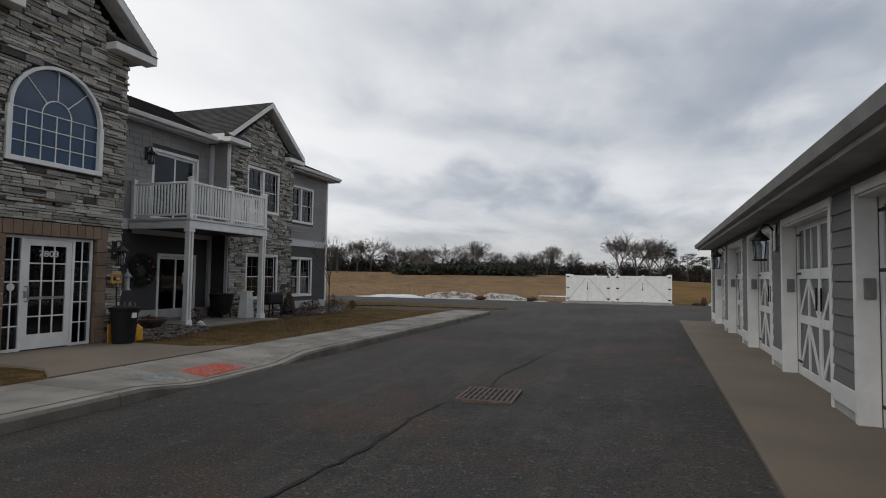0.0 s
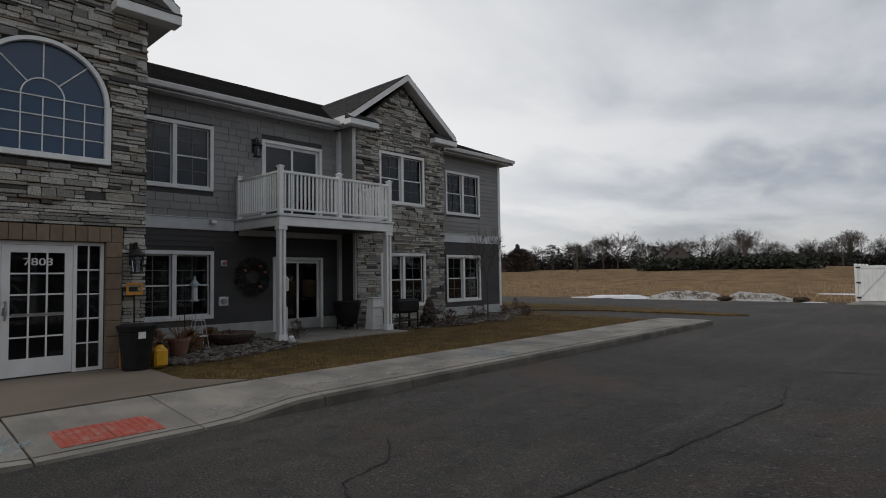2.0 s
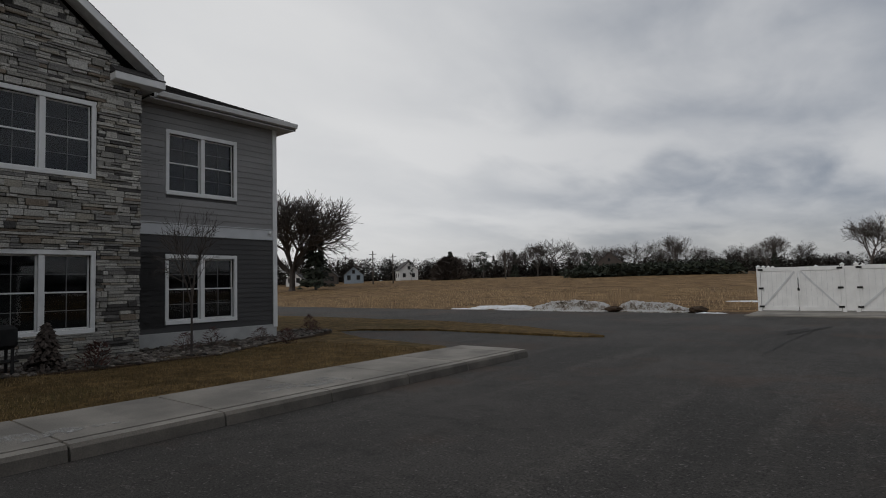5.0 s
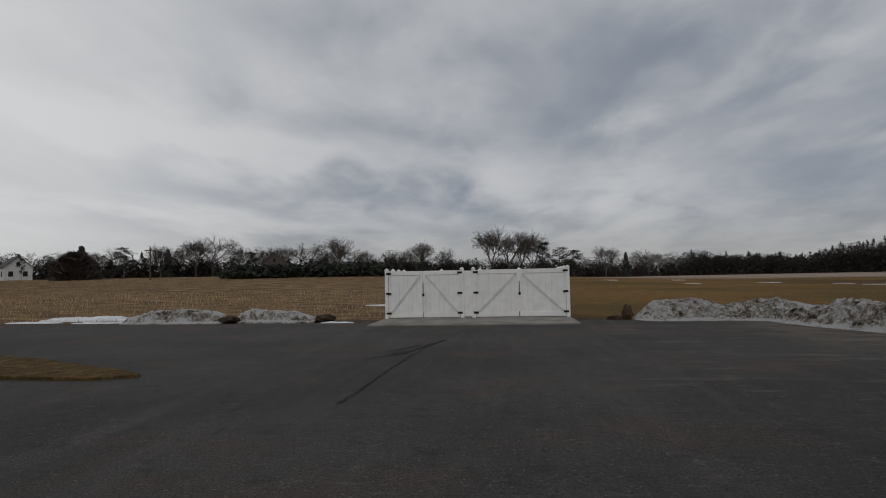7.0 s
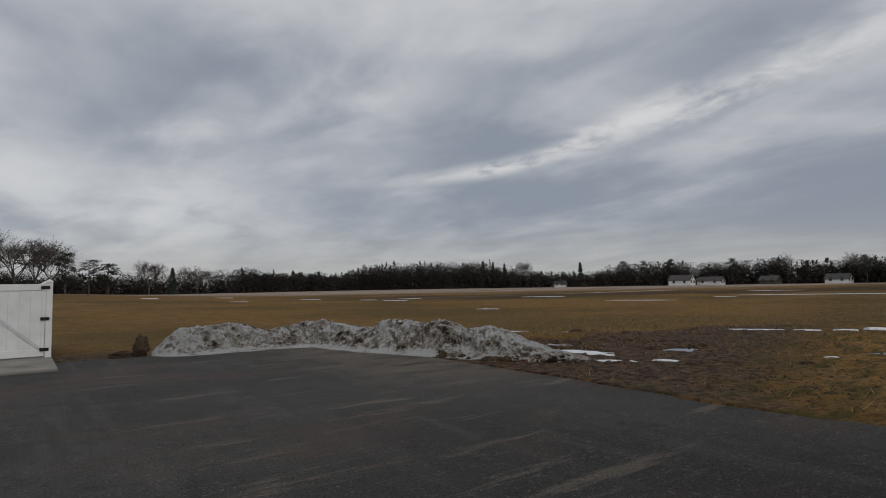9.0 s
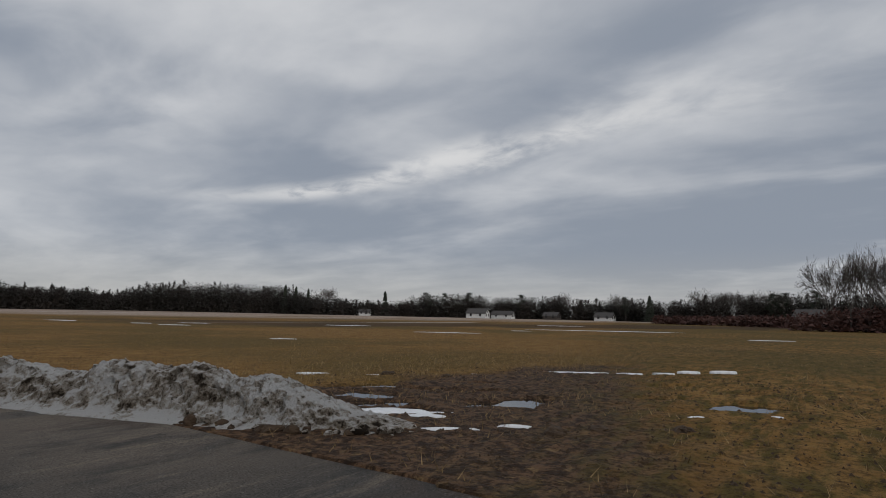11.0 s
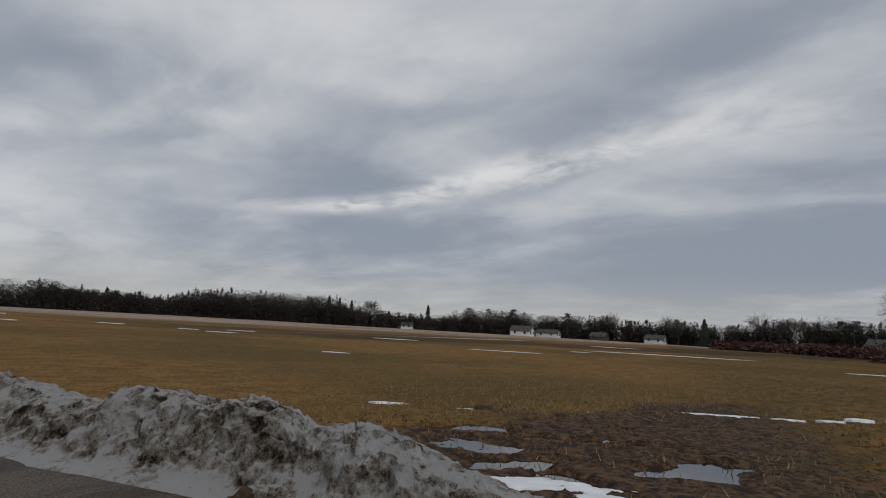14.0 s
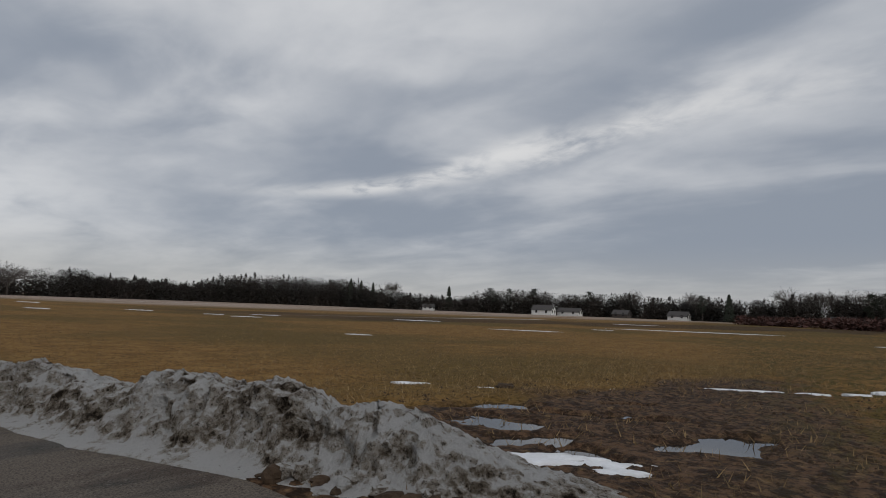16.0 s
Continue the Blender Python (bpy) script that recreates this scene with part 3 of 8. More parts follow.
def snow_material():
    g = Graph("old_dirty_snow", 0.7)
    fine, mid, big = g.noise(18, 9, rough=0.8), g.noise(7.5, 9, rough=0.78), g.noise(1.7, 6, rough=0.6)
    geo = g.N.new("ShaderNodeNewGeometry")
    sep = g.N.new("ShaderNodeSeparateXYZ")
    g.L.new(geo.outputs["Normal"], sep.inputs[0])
    # Level faces come out whiter and steep faces darker, by surface normal.
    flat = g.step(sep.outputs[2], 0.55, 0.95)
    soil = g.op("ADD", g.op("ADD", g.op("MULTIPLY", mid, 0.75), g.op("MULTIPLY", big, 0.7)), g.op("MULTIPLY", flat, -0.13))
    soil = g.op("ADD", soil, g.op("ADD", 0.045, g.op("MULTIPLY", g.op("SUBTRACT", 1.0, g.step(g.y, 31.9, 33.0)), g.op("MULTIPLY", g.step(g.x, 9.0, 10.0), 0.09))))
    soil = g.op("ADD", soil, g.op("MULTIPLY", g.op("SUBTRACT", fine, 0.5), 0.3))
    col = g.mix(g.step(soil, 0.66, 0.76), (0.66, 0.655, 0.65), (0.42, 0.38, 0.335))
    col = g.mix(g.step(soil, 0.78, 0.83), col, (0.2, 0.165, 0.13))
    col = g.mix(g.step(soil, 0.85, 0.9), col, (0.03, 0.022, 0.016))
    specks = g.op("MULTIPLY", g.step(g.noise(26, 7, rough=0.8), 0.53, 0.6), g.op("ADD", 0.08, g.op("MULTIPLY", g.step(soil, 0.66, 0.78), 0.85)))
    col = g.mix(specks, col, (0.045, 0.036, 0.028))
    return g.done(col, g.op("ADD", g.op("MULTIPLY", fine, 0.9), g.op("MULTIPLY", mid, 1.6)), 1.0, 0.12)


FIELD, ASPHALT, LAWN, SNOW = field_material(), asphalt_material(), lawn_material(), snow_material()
MELT_SNOW = material("clean_melting_snow", (0.72, 0.74, 0.78), 0.5, (0.6, 0.61, 0.63), 3, bump=0.5, bump_scale=20, fine=0.06)
MUD = material("wet_mud", (0.035, 0.023, 0.015), 0.75, (0.065, 0.043, 0.027), 3, bump=0.9, bump_scale=18, fine=0.3, coords="World", spec=0.15)
CRACK = material("asphalt_crack", (0.012, 0.012, 0.012), 0.95, fine=0.2)
WATER = bpy.data.materials.new("puddle_water")
WATER.use_nodes = True
WATER.node_tree.nodes["Principled BSDF"].inputs["Base Color"].default_value = (0.02, 0.017, 0.014, 1)
WATER.node_tree.nodes["Principled BSDF"].inputs["Roughness"].default_value = 0.04
WATER.node_tree.nodes["Principled BSDF"].inputs["Specular IOR Level"].default_value = 0.6

# the land, one sheet out to the horizon: fine near the walk, coarse far off
xs = [-2500, -1200, -600, -400, -300, -240, -200] + list(range(-170, -40, 10)) + list(range(-40, 40, 2)) + list(range(40, 320, 10)) + [360, 420, 600, 1200, 2500]
ys = [-2500, -1200, -500, -200, -100, -60] + list(range(-40, 20, 5)) + list(range(20, 60, 2)) + list(range(60, 330, 10)) + [360, 420, 600, 1200, 2500]


def bumpy(x, y):
    muddy = smoothstep(8.0, 10.5, x) * (1 - smoothstep(22, 26, x)) * smoothstep(20, 24, y) * (1 - smoothstep(36, 40, y))
    return land_z(x, y) - 0.03 - 0.25 * muddy


land = Shape()
land.v = [(x, y, bumpy(x, y)) for y in ys for x in xs]
nx = len(xs)
land.f = [(j * nx + i, j * nx + i + 1, (j + 1) * nx + i + 1, (j + 1) * nx + i) for j in range(len(ys) - 1) for i in range(nx - 1)]
solid("ground", land, FIELD, "wide winter field of brown grass and corn stubble", "ground", "structure", smooth=True)

ROAD = [(-5.6, -30), (9.0, -30), (9.0, 28), (9.15, 30.4), (9.15, 33), (9.12, 34.6), (9.1, 36.2), (8.9, 37.4), (8.5, 38.3), (6.9, 38.75), (5.2, 38.85), (4.2, 39.15), (-5.7, 39.05), (-23.6, 39.8), (-42, 41.8), (-70, 46), (-70, 38.5), (-42, 34.5), (-24, 31.9), (-17, 31.6), (-13.1, 31.3), (-9, 30.1), (-6.3, 28.7), (-5.75, 28.25), (-6.4, 27.95), (-11.2, 28.2), (-13.6, 27.2), (-14.0, 26.6), (-11.2, 25.0), (-7.7, 24.2), (-7.15, 23.6), (-5.6, 23.6)]
sheet("road", ROAD, road_z, ASPHALT, 0.9, "worn dark asphalt lot with patches and cracks", "road", rough=0.012, rough_scale=0.5, skirt=0.12)
YARD = [(-7.17, -30), (-7.17, 23.6), (-7.7, 24.2), (-11.2, 25.0), (-14.0, 26.6), (-13.6, 27.2), (-11.2, 28.2), (-6.4, 27.95), (-5.75, 28.25), (-6.3, 28.7), (-9, 30.1), (-13.1, 31.3), (-17, 31.6), (-24, 31.9), (-42, 34.5), (-70, 38.5), (-70, -30)]
sheet("lawn", YARD, lambda x, y: 0.12 if y < 23 else 0.12 - 0.07 * smoothstep(23, 26, y), LAWN, 0.8, "dormant brown lawn around the apartment building", "lawn", rough=0.03, rough_scale=0.9, skirt=0.2)


def walk_edge(y):
    """Height of the walk's outer edge: it drops to the road at the ramp."""
    return 0.14 - 0.115 * smoothstep(6.2, 7.4, y) * (1 - smoothstep(9.0, 10.2, y))


pavement = thing("pavement", "pale concrete sidewalk slabs with a dropped ramp", "sidewalk", kind="structure")
y = 0.06 - 1.47 * 8
while y < 24.0:
    y1 = min(y + 1.47, 24.1)
    s = Shape()
    cuts = [y + 0.012 + (y1 - y - 0.024) * k / 4 for k in range(5)]
    for a, b in zip(cuts, cuts[1:]):
        za, zb = walk_edge(a), walk_edge(b)
        v = [(-7.17, a, 0.15), (-5.78, a, za + 0.008), (-7.17, b, 0.15), (-5.78, b, zb + 0.008), (-7.17, a, -0.1), (-5.78, a, -0.1), (-7.17, b, -0.1), (-5.78, b, -0.1)]
        s.add(v, [(0, 1, 3, 2), (4, 6, 7, 5), (0, 2, 6, 4), (1, 5, 7, 3), (0, 4, 5, 1), (2, 3, 7, 6)])
    part("slab", s, CONCRETE, pavement)
    s = Shape()
    for a, b in zip(cuts, cuts[1:]):
        za, zb = walk_edge(a), walk_edge(b)
        v = [(-5.772, a, za), (-5.62, a, za), (-5.585, a, za - 0.035), (-5.56, a, -0.1), (-5.772, b, zb), (-5.62, b, zb), (-5.585, b, zb - 0.035), (-5.56, b, -0.1)]
        s.add(v, [(0, 1, 5, 4), (1, 2, 6, 5), (2, 3, 7, 6), (0, 3, 2, 1), (4, 5, 6, 7), (0, 4, 7, 3)])
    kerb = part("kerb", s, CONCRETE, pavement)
    # Faces turned to the road take the darker brown concrete.
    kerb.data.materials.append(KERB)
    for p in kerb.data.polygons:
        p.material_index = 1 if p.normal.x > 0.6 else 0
    y = y1
s = Shape()
s.prism([(-7.185, 6.28), (-7.9, 6.76), (-9.9, 6.80), (-9.9, 9.65), (-7.95, 9.6), (-7.185, 10.2)], 2, -0.05, 0.166)
part("entry_slab", s, APRON, pavement, "tan concrete landing at the entrance")
s = Shape()
for k in range(2):
    y0 = 7.66 + 0.47 * k
    s.add([(-6.42, y0, walk_edge(y0) + 0.062), (-5.86, y0, walk_edge(y0) + 0.022), (-5.86, y0 + 0.45, walk_edge(y0) + 0.022), (-6.42, y0 + 0.45, walk_edge(y0) + 0.062), (-6.42, y0, -0.02), (-5.86, y0, -0.02), (-5.86, y0 + 0.45, -0.02), (-6.42, y0 + 0.45, -0.02)], [(0, 1, 2, 3), (0, 4, 5, 1), (1, 5, 6, 2), (2, 6, 7, 3), (3, 7, 4, 0)])
tactile = thing("tactile_paving", "worn red truncated-dome warning pad on the ramp", "tactile paving")
part("pad", s, RED_MAT, tactile)
domes = Shape()
for i in range(8):
    for j in range(13):
        x0, y0 = -6.37 + 0.067 * i, 7.71 + 0.068 * j
        domes.lathe([(0.014, walk_edge(7.7) + 0.06 - (x0 + 6.42) * 0.071), (0.008, walk_edge(7.7) + 0.07 - (x0 + 6.42) * 0.071)], 5, x0, y0)
dome_part = part("domes", domes, RED_MAT, tactile)
tagged(dome_part, kind="stuff")

drain = thing("storm_drain", "rusty iron storm drain grate set in the asphalt", "drain", (-1.69, 8.02, 0.022), turn=2)
part("frame", Shape().box(-0.36, 0.36, -0.42, -0.37, -0.02, 0.022).box(-0.36, 0.36, 0.37, 0.42, -0.02, 0.022).box(-0.36, -0.32, -0.37, 0.37, -0.02, 0.022).box(0.32, 0.36, -0.37, 0.37, -0.02, 0.022), RUST, drain)
# Flat near-black plate: the shade of the open pit put into its colour.
part("pit", Shape().box(-0.34, 0.34, -0.4, 0.4, 0.004, 0.0125), CRACK, drain)
bar_mesh = Shape().box(-0.016, 0.016, -0.37, 0.37, 0.01, 0.024, 0.004).mesh("bar")
for k in range(9):
    part("bar", bar_mesh, RUST, drain).location.x = -0.28 + 0.07 * k
part("cross_bar", Shape().box(-0.32, 0.32, -0.14, -0.115, 0.008, 0.018).box(-0.32, 0.32, 0.115, 0.14, 0.008, 0.018), RUST, drain)


def crack(points, width, seed):
    """A ragged tar-dark crack along a line of plan points."""
    rnd = random.Random(seed)
    s, pts = Shape(), []
    for (x0, y0), (x1, y1) in zip(points, points[1:]):
        n = max(2, int(math.hypot(x1 - x0, y1 - y0) / 0.12))
        pts += [(x0 + (x1 - x0) * k / n + rnd.uniform(-0.03, 0.03), y0 + (y1 - y0) * k / n + rnd.uniform(-0.02, 0.02)) for k in range(n)]
    for a, b in zip(pts, pts[1:]):
        d = Vector((b[1] - a[1], a[0] - b[0])).normalized() * width * rnd.uniform(0.4, 1.2) / 2
        z0, z1 = road_z(*a) + 0.014, road_z(*b) + 0.014
        s.add([(a[0] - d.x, a[1] - d.y, z0), (a[0] + d.x, a[1] + d.y, z0), (b[0] + d.x, b[1] + d.y, z1), (b[0] - d.x, b[1] - d.y, z1)], [(0, 1, 2, 3)])
    solid("crack", s, CRACK, "ragged dark crack in the asphalt", "crack", "structure")


crack([(-2.5, 0.5), (-2.4, 3.4), (-2.28, 4.6), (-2.2, 5.4), (-2.22, 6.5), (-2.14, 7.36), (-2.02, 7.6)], 0.05, 1)
crack([(-1.8, 8.45), (-1.92, 9.46), (-1.7, 11.5), (-1.45, 13.8), (-1.7, 15.5)], 0.025, 2)
crack([(-1.9, 26.4), (-1.87, 27.0), (-1.85, 28.0), (-1.77, 30.0), (-1.63, 31.6), (-1.58, 33.2)], 0.035, 3)
crack([(-2.05, 30.6), (-1.8, 31.6), (-1.55, 32.6), (-1.3, 33.6)], 0.1, 4)
crack([(-2.3, 31.2), (-2.0, 31.9), (-1.75, 32.7)], 0.06, 14)
crack([(-2.55, 30.2), (-2.2, 30.7), (-1.95, 31.5)], 0.05, 15)
crack([(-1.95, 16.5), (-1.5, 16.62), (-0.75, 16.58), (0.6, 16.7), (2.2, 16.75)], 0.035, 5)
crack([(-4.0, 14.3), (-3.2, 14.1), (-2.8, 13.6)], 0.02, 6)
crack([(-3.9, 9.9), (-3.4, 9.5), (-3.3, 8.9), (-2.7, 8.6)], 0.018, 7)
# ---- apartment building ----
XT, XM, XG = -9.9, -13.28, -12.53
EAVE = 5.88
building = thing("apartment_building", "two-storey grey apartment building with stone-faced gables", "building", (XM, 15, 0.1))


def bpart(name, shape, mat, parent=None, label="", smooth=False):
    """A part of the building given in world coordinates."""
    s = Shape()
    off = (XM, 15, 0.1)
    s.v, s.f = [(v[0] - off[0], v[1] - off[1], v[2] - off[2]) for v in shape.v], shape.f
    return part(name, s, mat, parent or building, label, smooth)


def panel_x(s, x, thick, y0, y1, z0, z1, holes):
    """A wall facing +x with rectangular openings (y0, y1, z0, z1) cut through its thickness."""
    ycut = sorted({y0, y1, *[v for h in holes for v in h[:2] if y0 < v < y1]})
    zcut = sorted({z0, z1, *[v for h in holes for v in h[2:] if z0 < v < z1]})
    for a, b in zip(ycut, ycut[1:]):
        for c, d in zip(zcut, zcut[1:]):
            if any(h[0] <= a and b <= h[1] and h[2] <= c and d <= h[3] for h in holes):
                continue
            s.box(x - thick, x, a, b, c, d)
    return s


UPPER_WIN = [(10.62, 12.46, 3.70, 5.30)]
MAIN_HOLES = [(10.62, 12.48, 0.62, 2.24), (10.62, 12.46, 3.70, 5.30), (13.74, 15.62, 3.10, 5.22), (14.06, 15.64, 0.16, 2.13), (20.76, 22.62, 0.65, 2.30), (20.76, 22.62, 3.72, 5.28)]
G_HOLES = [(17.14, 19.0, 0.65, 2.28), (17.10, 18.98, 3.74, 5.32)]
T_HOLES = [(7.45, 9.14, 0.17, 2.17)]
MAIN_HOLES = [(h[0] + 0.075, h[1] - 0.075, h[2] + (0.08 if h[2] > 0.5 and h[2] != 3.10 else 0.0), h[3] - 0.08) for h in MAIN_HOLES]
G_HOLES = [(h[0] + 0.075, h[1] - 0.075, h[2] + 0.08, h[3] - 0.08) for h in G_HOLES]
bpart("foundation", Shape().box(XM - 0.25, XM + 0.03, 9.75, 23.82, -0.1, 0.47, 0.01).box(XM - 9.5, XM - 0.25, 23.6, 23.82, -0.1, 0.47), FOUNDATION)
main = panel_x(Shape(), XM, 0.2, -2.0, 23.8, 0.3, EAVE, MAIN_HOLES)
main.box(XM - 9.5, XM, 23.6, 23.79, 0.3, EAVE).box(XM - 9.5, XM, -2.0, -1.8, 0.0, EAVE).box(XM - 9.7, XM - 9.5, -2.0, 23.79, 0.0, EAVE)
bpart("wall", main, SIDING_DARK)
# Unseen floors, added to block the hollow inside.
bpart("inner_floor", Shape().box(XM - 9.5, XM - 0.2, -1.8, 23.6, 2.75, 2.95).box(XM - 9.5, XM - 0.2, -1.8, 23.6, 0.05, 0.1), SIDING_DARK)
# Added near-black sheet; the unlit rooms' shade is put into its colour.
bpart("partition", Shape().box(XM - 3.2, XM - 3.1, -1.8, 23.6, 0.1, 5.85), ROOM_DARK)
# gable bay and tower, with their side walls
bay = panel_x(Shape(), XG, 0.18, 16.24, 19.86, 0.0, EAVE, G_HOLES)
bay.box(XM, XG - 0.18, 16.24, 16.42, 0.0, EAVE).box(XM, XG - 0.18, 19.68, 19.86, 0.0, EAVE)
bay.prism([(16.24, EAVE), (19.86, EAVE), (18.05, 7.45)], 0, XG - 0.18, XG)
bpart("gable_wall", bay, MORTAR)
tower = Shape()
ARC_Y, ARC_Z, ARC_R = 8.28, 4.36, 0.86
panel_x(tower, XT, 0.2, 6.85, 9.75, 0.0, 3.46, T_HOLES)
# the arched opening: wall left, right and above it
tower.box(XT - 0.2, XT, 6.85, ARC_Y - ARC_R, 3.46, ARC_Z).box(XT - 0.2, XT, ARC_Y + ARC_R, 9.75, 3.46, ARC_Z)
for k in range(24):
    a0, a1 = math.pi * k / 24, math.pi * (k + 1) / 24
    p, q = (ARC_Y + ARC_R * math.cos(a0), ARC_Z + ARC_R * math.sin(a0)), (ARC_Y + ARC_R * math.cos(a1), ARC_Z + ARC_R * math.sin(a1))
    tower.prism([p, q, (q[0], 6.0), (p[0], 6.0)], 0, XT - 0.2, XT)
tower.box(XT - 0.2, XT, 6.85, ARC_Y - ARC_R, ARC_Z, 6.0).box(XT - 0.2, XT, ARC_Y + ARC_R, 9.75, ARC_Z, 6.0)
tower.prism([(6.85, 6.0), (9.75, 6.0), (8.3, 7.35)], 0, XT - 0.2, XT)
tower.box(XM, XT - 0.2, 6.85, 7.05, 0.0, 6.0).box(XM, XT - 0.2, 9.55, 9.75, 0.0, 6.0)
tower.box(XM, XT - 0.2, 7.05, 9.55, 2.75, 2.9)
tower.box(XM - 0.02, XM + 0.08, 7.05, 9.55, 0.1, 2.75)
bpart("tower_wall", tower, MORTAR)

# siding boards: lapped courses, cut at the openings


def boards(name, mat, x, y0, y1, z0, z1, course, holes, shake=0.0, seed=1, parent=None, facing=1):
    rnd = random.Random(seed)
    z = z0
    while z < z1 - 0.02:
        top = min(z + course, z1)
        runs, y = [], y0
        blocks = sorted((h[0] - 0.0, h[1] + 0.0) for h in holes if h[2] < top - 0.01 and h[3] > z + 0.01)
        for a, b in blocks:
            if a > y:
                runs.append((y, a))
            y = max(y, b)
        if y < y1:
            runs.append((y, y1))
        for a, b in runs:
            pieces = []
            if shake:
                c = a
                while c < b - 0.001:
                    d = min(b, c + rnd.uniform(0.6, 1.5) * shake)
                    if b - d < 0.08:
                        d = b
                    pieces.append((c, d))
                    c = d
            else:
                pieces = [(a, b)]
            for c, d in pieces:
                low = rnd.uniform(0, 0.012) if shake else 0.0
                gap = 0.004 if shake else 0.0
                s = Shape().add([(x + 0.003, c + gap, z + low), (x + 0.024, c + gap, z + low), (x + 0.009, c + gap, top + 0.012), (x + 0.003, c + gap, top + 0.012), (x + 0.003, d - gap, z + low), (x + 0.024, d - gap, z + low), (x + 0.009, d - gap, top + 0.012), (x + 0.003, d - gap, top + 0.012)], [(0, 1, 2, 3), (7, 6, 5, 4), (0, 4, 5, 1), (1, 5, 6, 2), (2, 6, 7, 3), (3, 7, 4, 0)])
                bpart(name, s, mat)
        z = top


def grown(holes, m):
    return [(h[0] - m, h[1] + m, h[2] - m, h[3] + m) for h in holes]


boards("siding_board", SIDING_DARK, XM, 9.75, 16.24, 0.47, 2.74, 0.125, grown(MAIN_HOLES, 0.07), seed=2)
boards("siding_board", SIDING_DARK, XM, 19.86, 23.72, 0.47, 2.74, 0.125, grown(MAIN_HOLES, 0.07), seed=3)
boards("shingle", SIDING_LIGHT, XM, 9.75, 16.24, 3.03, EAVE - 0.06, 0.178, grown(MAIN_HOLES, 0.07), 0.34, 4)
boards("siding_board", SIDING_LIGHT, XM, 19.86, 23.72, 3.03, EAVE - 0.06, 0.15, grown(MAIN_HOLES, 0.07), seed=5)
side = Shape()
for k in range(24):
    z = 3.04 + 0.12 * k
    side.add([(XM + 0.12, 16.238, z), (XM + 0.12, 16.222, z), (XG - 0.1, 16.222, z), (XG - 0.1, 16.238, z), (XM + 0.12, 16.238, z + 0.13), (XM + 0.12, 16.234, z + 0.13), (XG - 0.1, 16.234, z + 0.13), (XG - 0.1, 16.238, z + 0.13)], [(0, 1, 2, 3), (4, 7, 6, 5), (1, 5, 6, 2), (0, 4, 5, 1), (2, 6, 7, 3)])
bpart("return_siding", side, SIDING_LIGHT)
side2 = Shape()
for k in range(22):
    z = 0.47 + 0.12 * k
    side2.box(XM + 0.12, XG - 0.1, 16.224, 16.238, z, z + 0.112)
bpart("return_siding", side2, SIDING_DARK)
for a, b in ((9.75, 13.0), (19.86, 23.72)):
    bpart("band_board", Shape().box(XM, XM + 0.04, a, b, 2.75, 3.02, 0.006), TRIM_GREY)
    bpart("band_cap", Shape().box(XM, XM + 0.06, a, b, 3.02, 3.045, 0.006), TRIM_GREY)
bpart("corner_board", Shape().box(XM, XM + 0.045, 23.71, 23.84, 0.4, EAVE - 0.05, 0.006).box(XM - 0.14, XM, 23.795, 23.84, 0.4, EAVE - 0.05, 0.006), TRIM)
bpart("corner_board", Shape().box(XM, XM + 0.12, 16.12, 16.235, 0.45, EAVE - 0.05, 0.006), TRIM_GREY)
bpart("corner_board", Shape().box(XG - 0.1, XG + 0.03, 16.205, 16.238, 0.1, EAVE - 0.05, 0.006), TRIM_GREY)

# stone veneer: unit stones stretched to size


def unit_stone(seed):
    rnd = random.Random(seed)
    s = Shape().box(-0.5, 0.5, -0.5, 0.5, -0.5, 0.5, 0.07)
    s.v = [(x + rnd.uniform(-0.05, 0.05), y + rnd.uniform(-0.025, 0.025), z + rnd.uniform(-0.06, 0.06)) for x, y, z in s.v]
    return s.mesh("stone")


STONES = [unit_stone(k) for k in range(8)]
for me in STONES:
    me.materials.append(STONE)


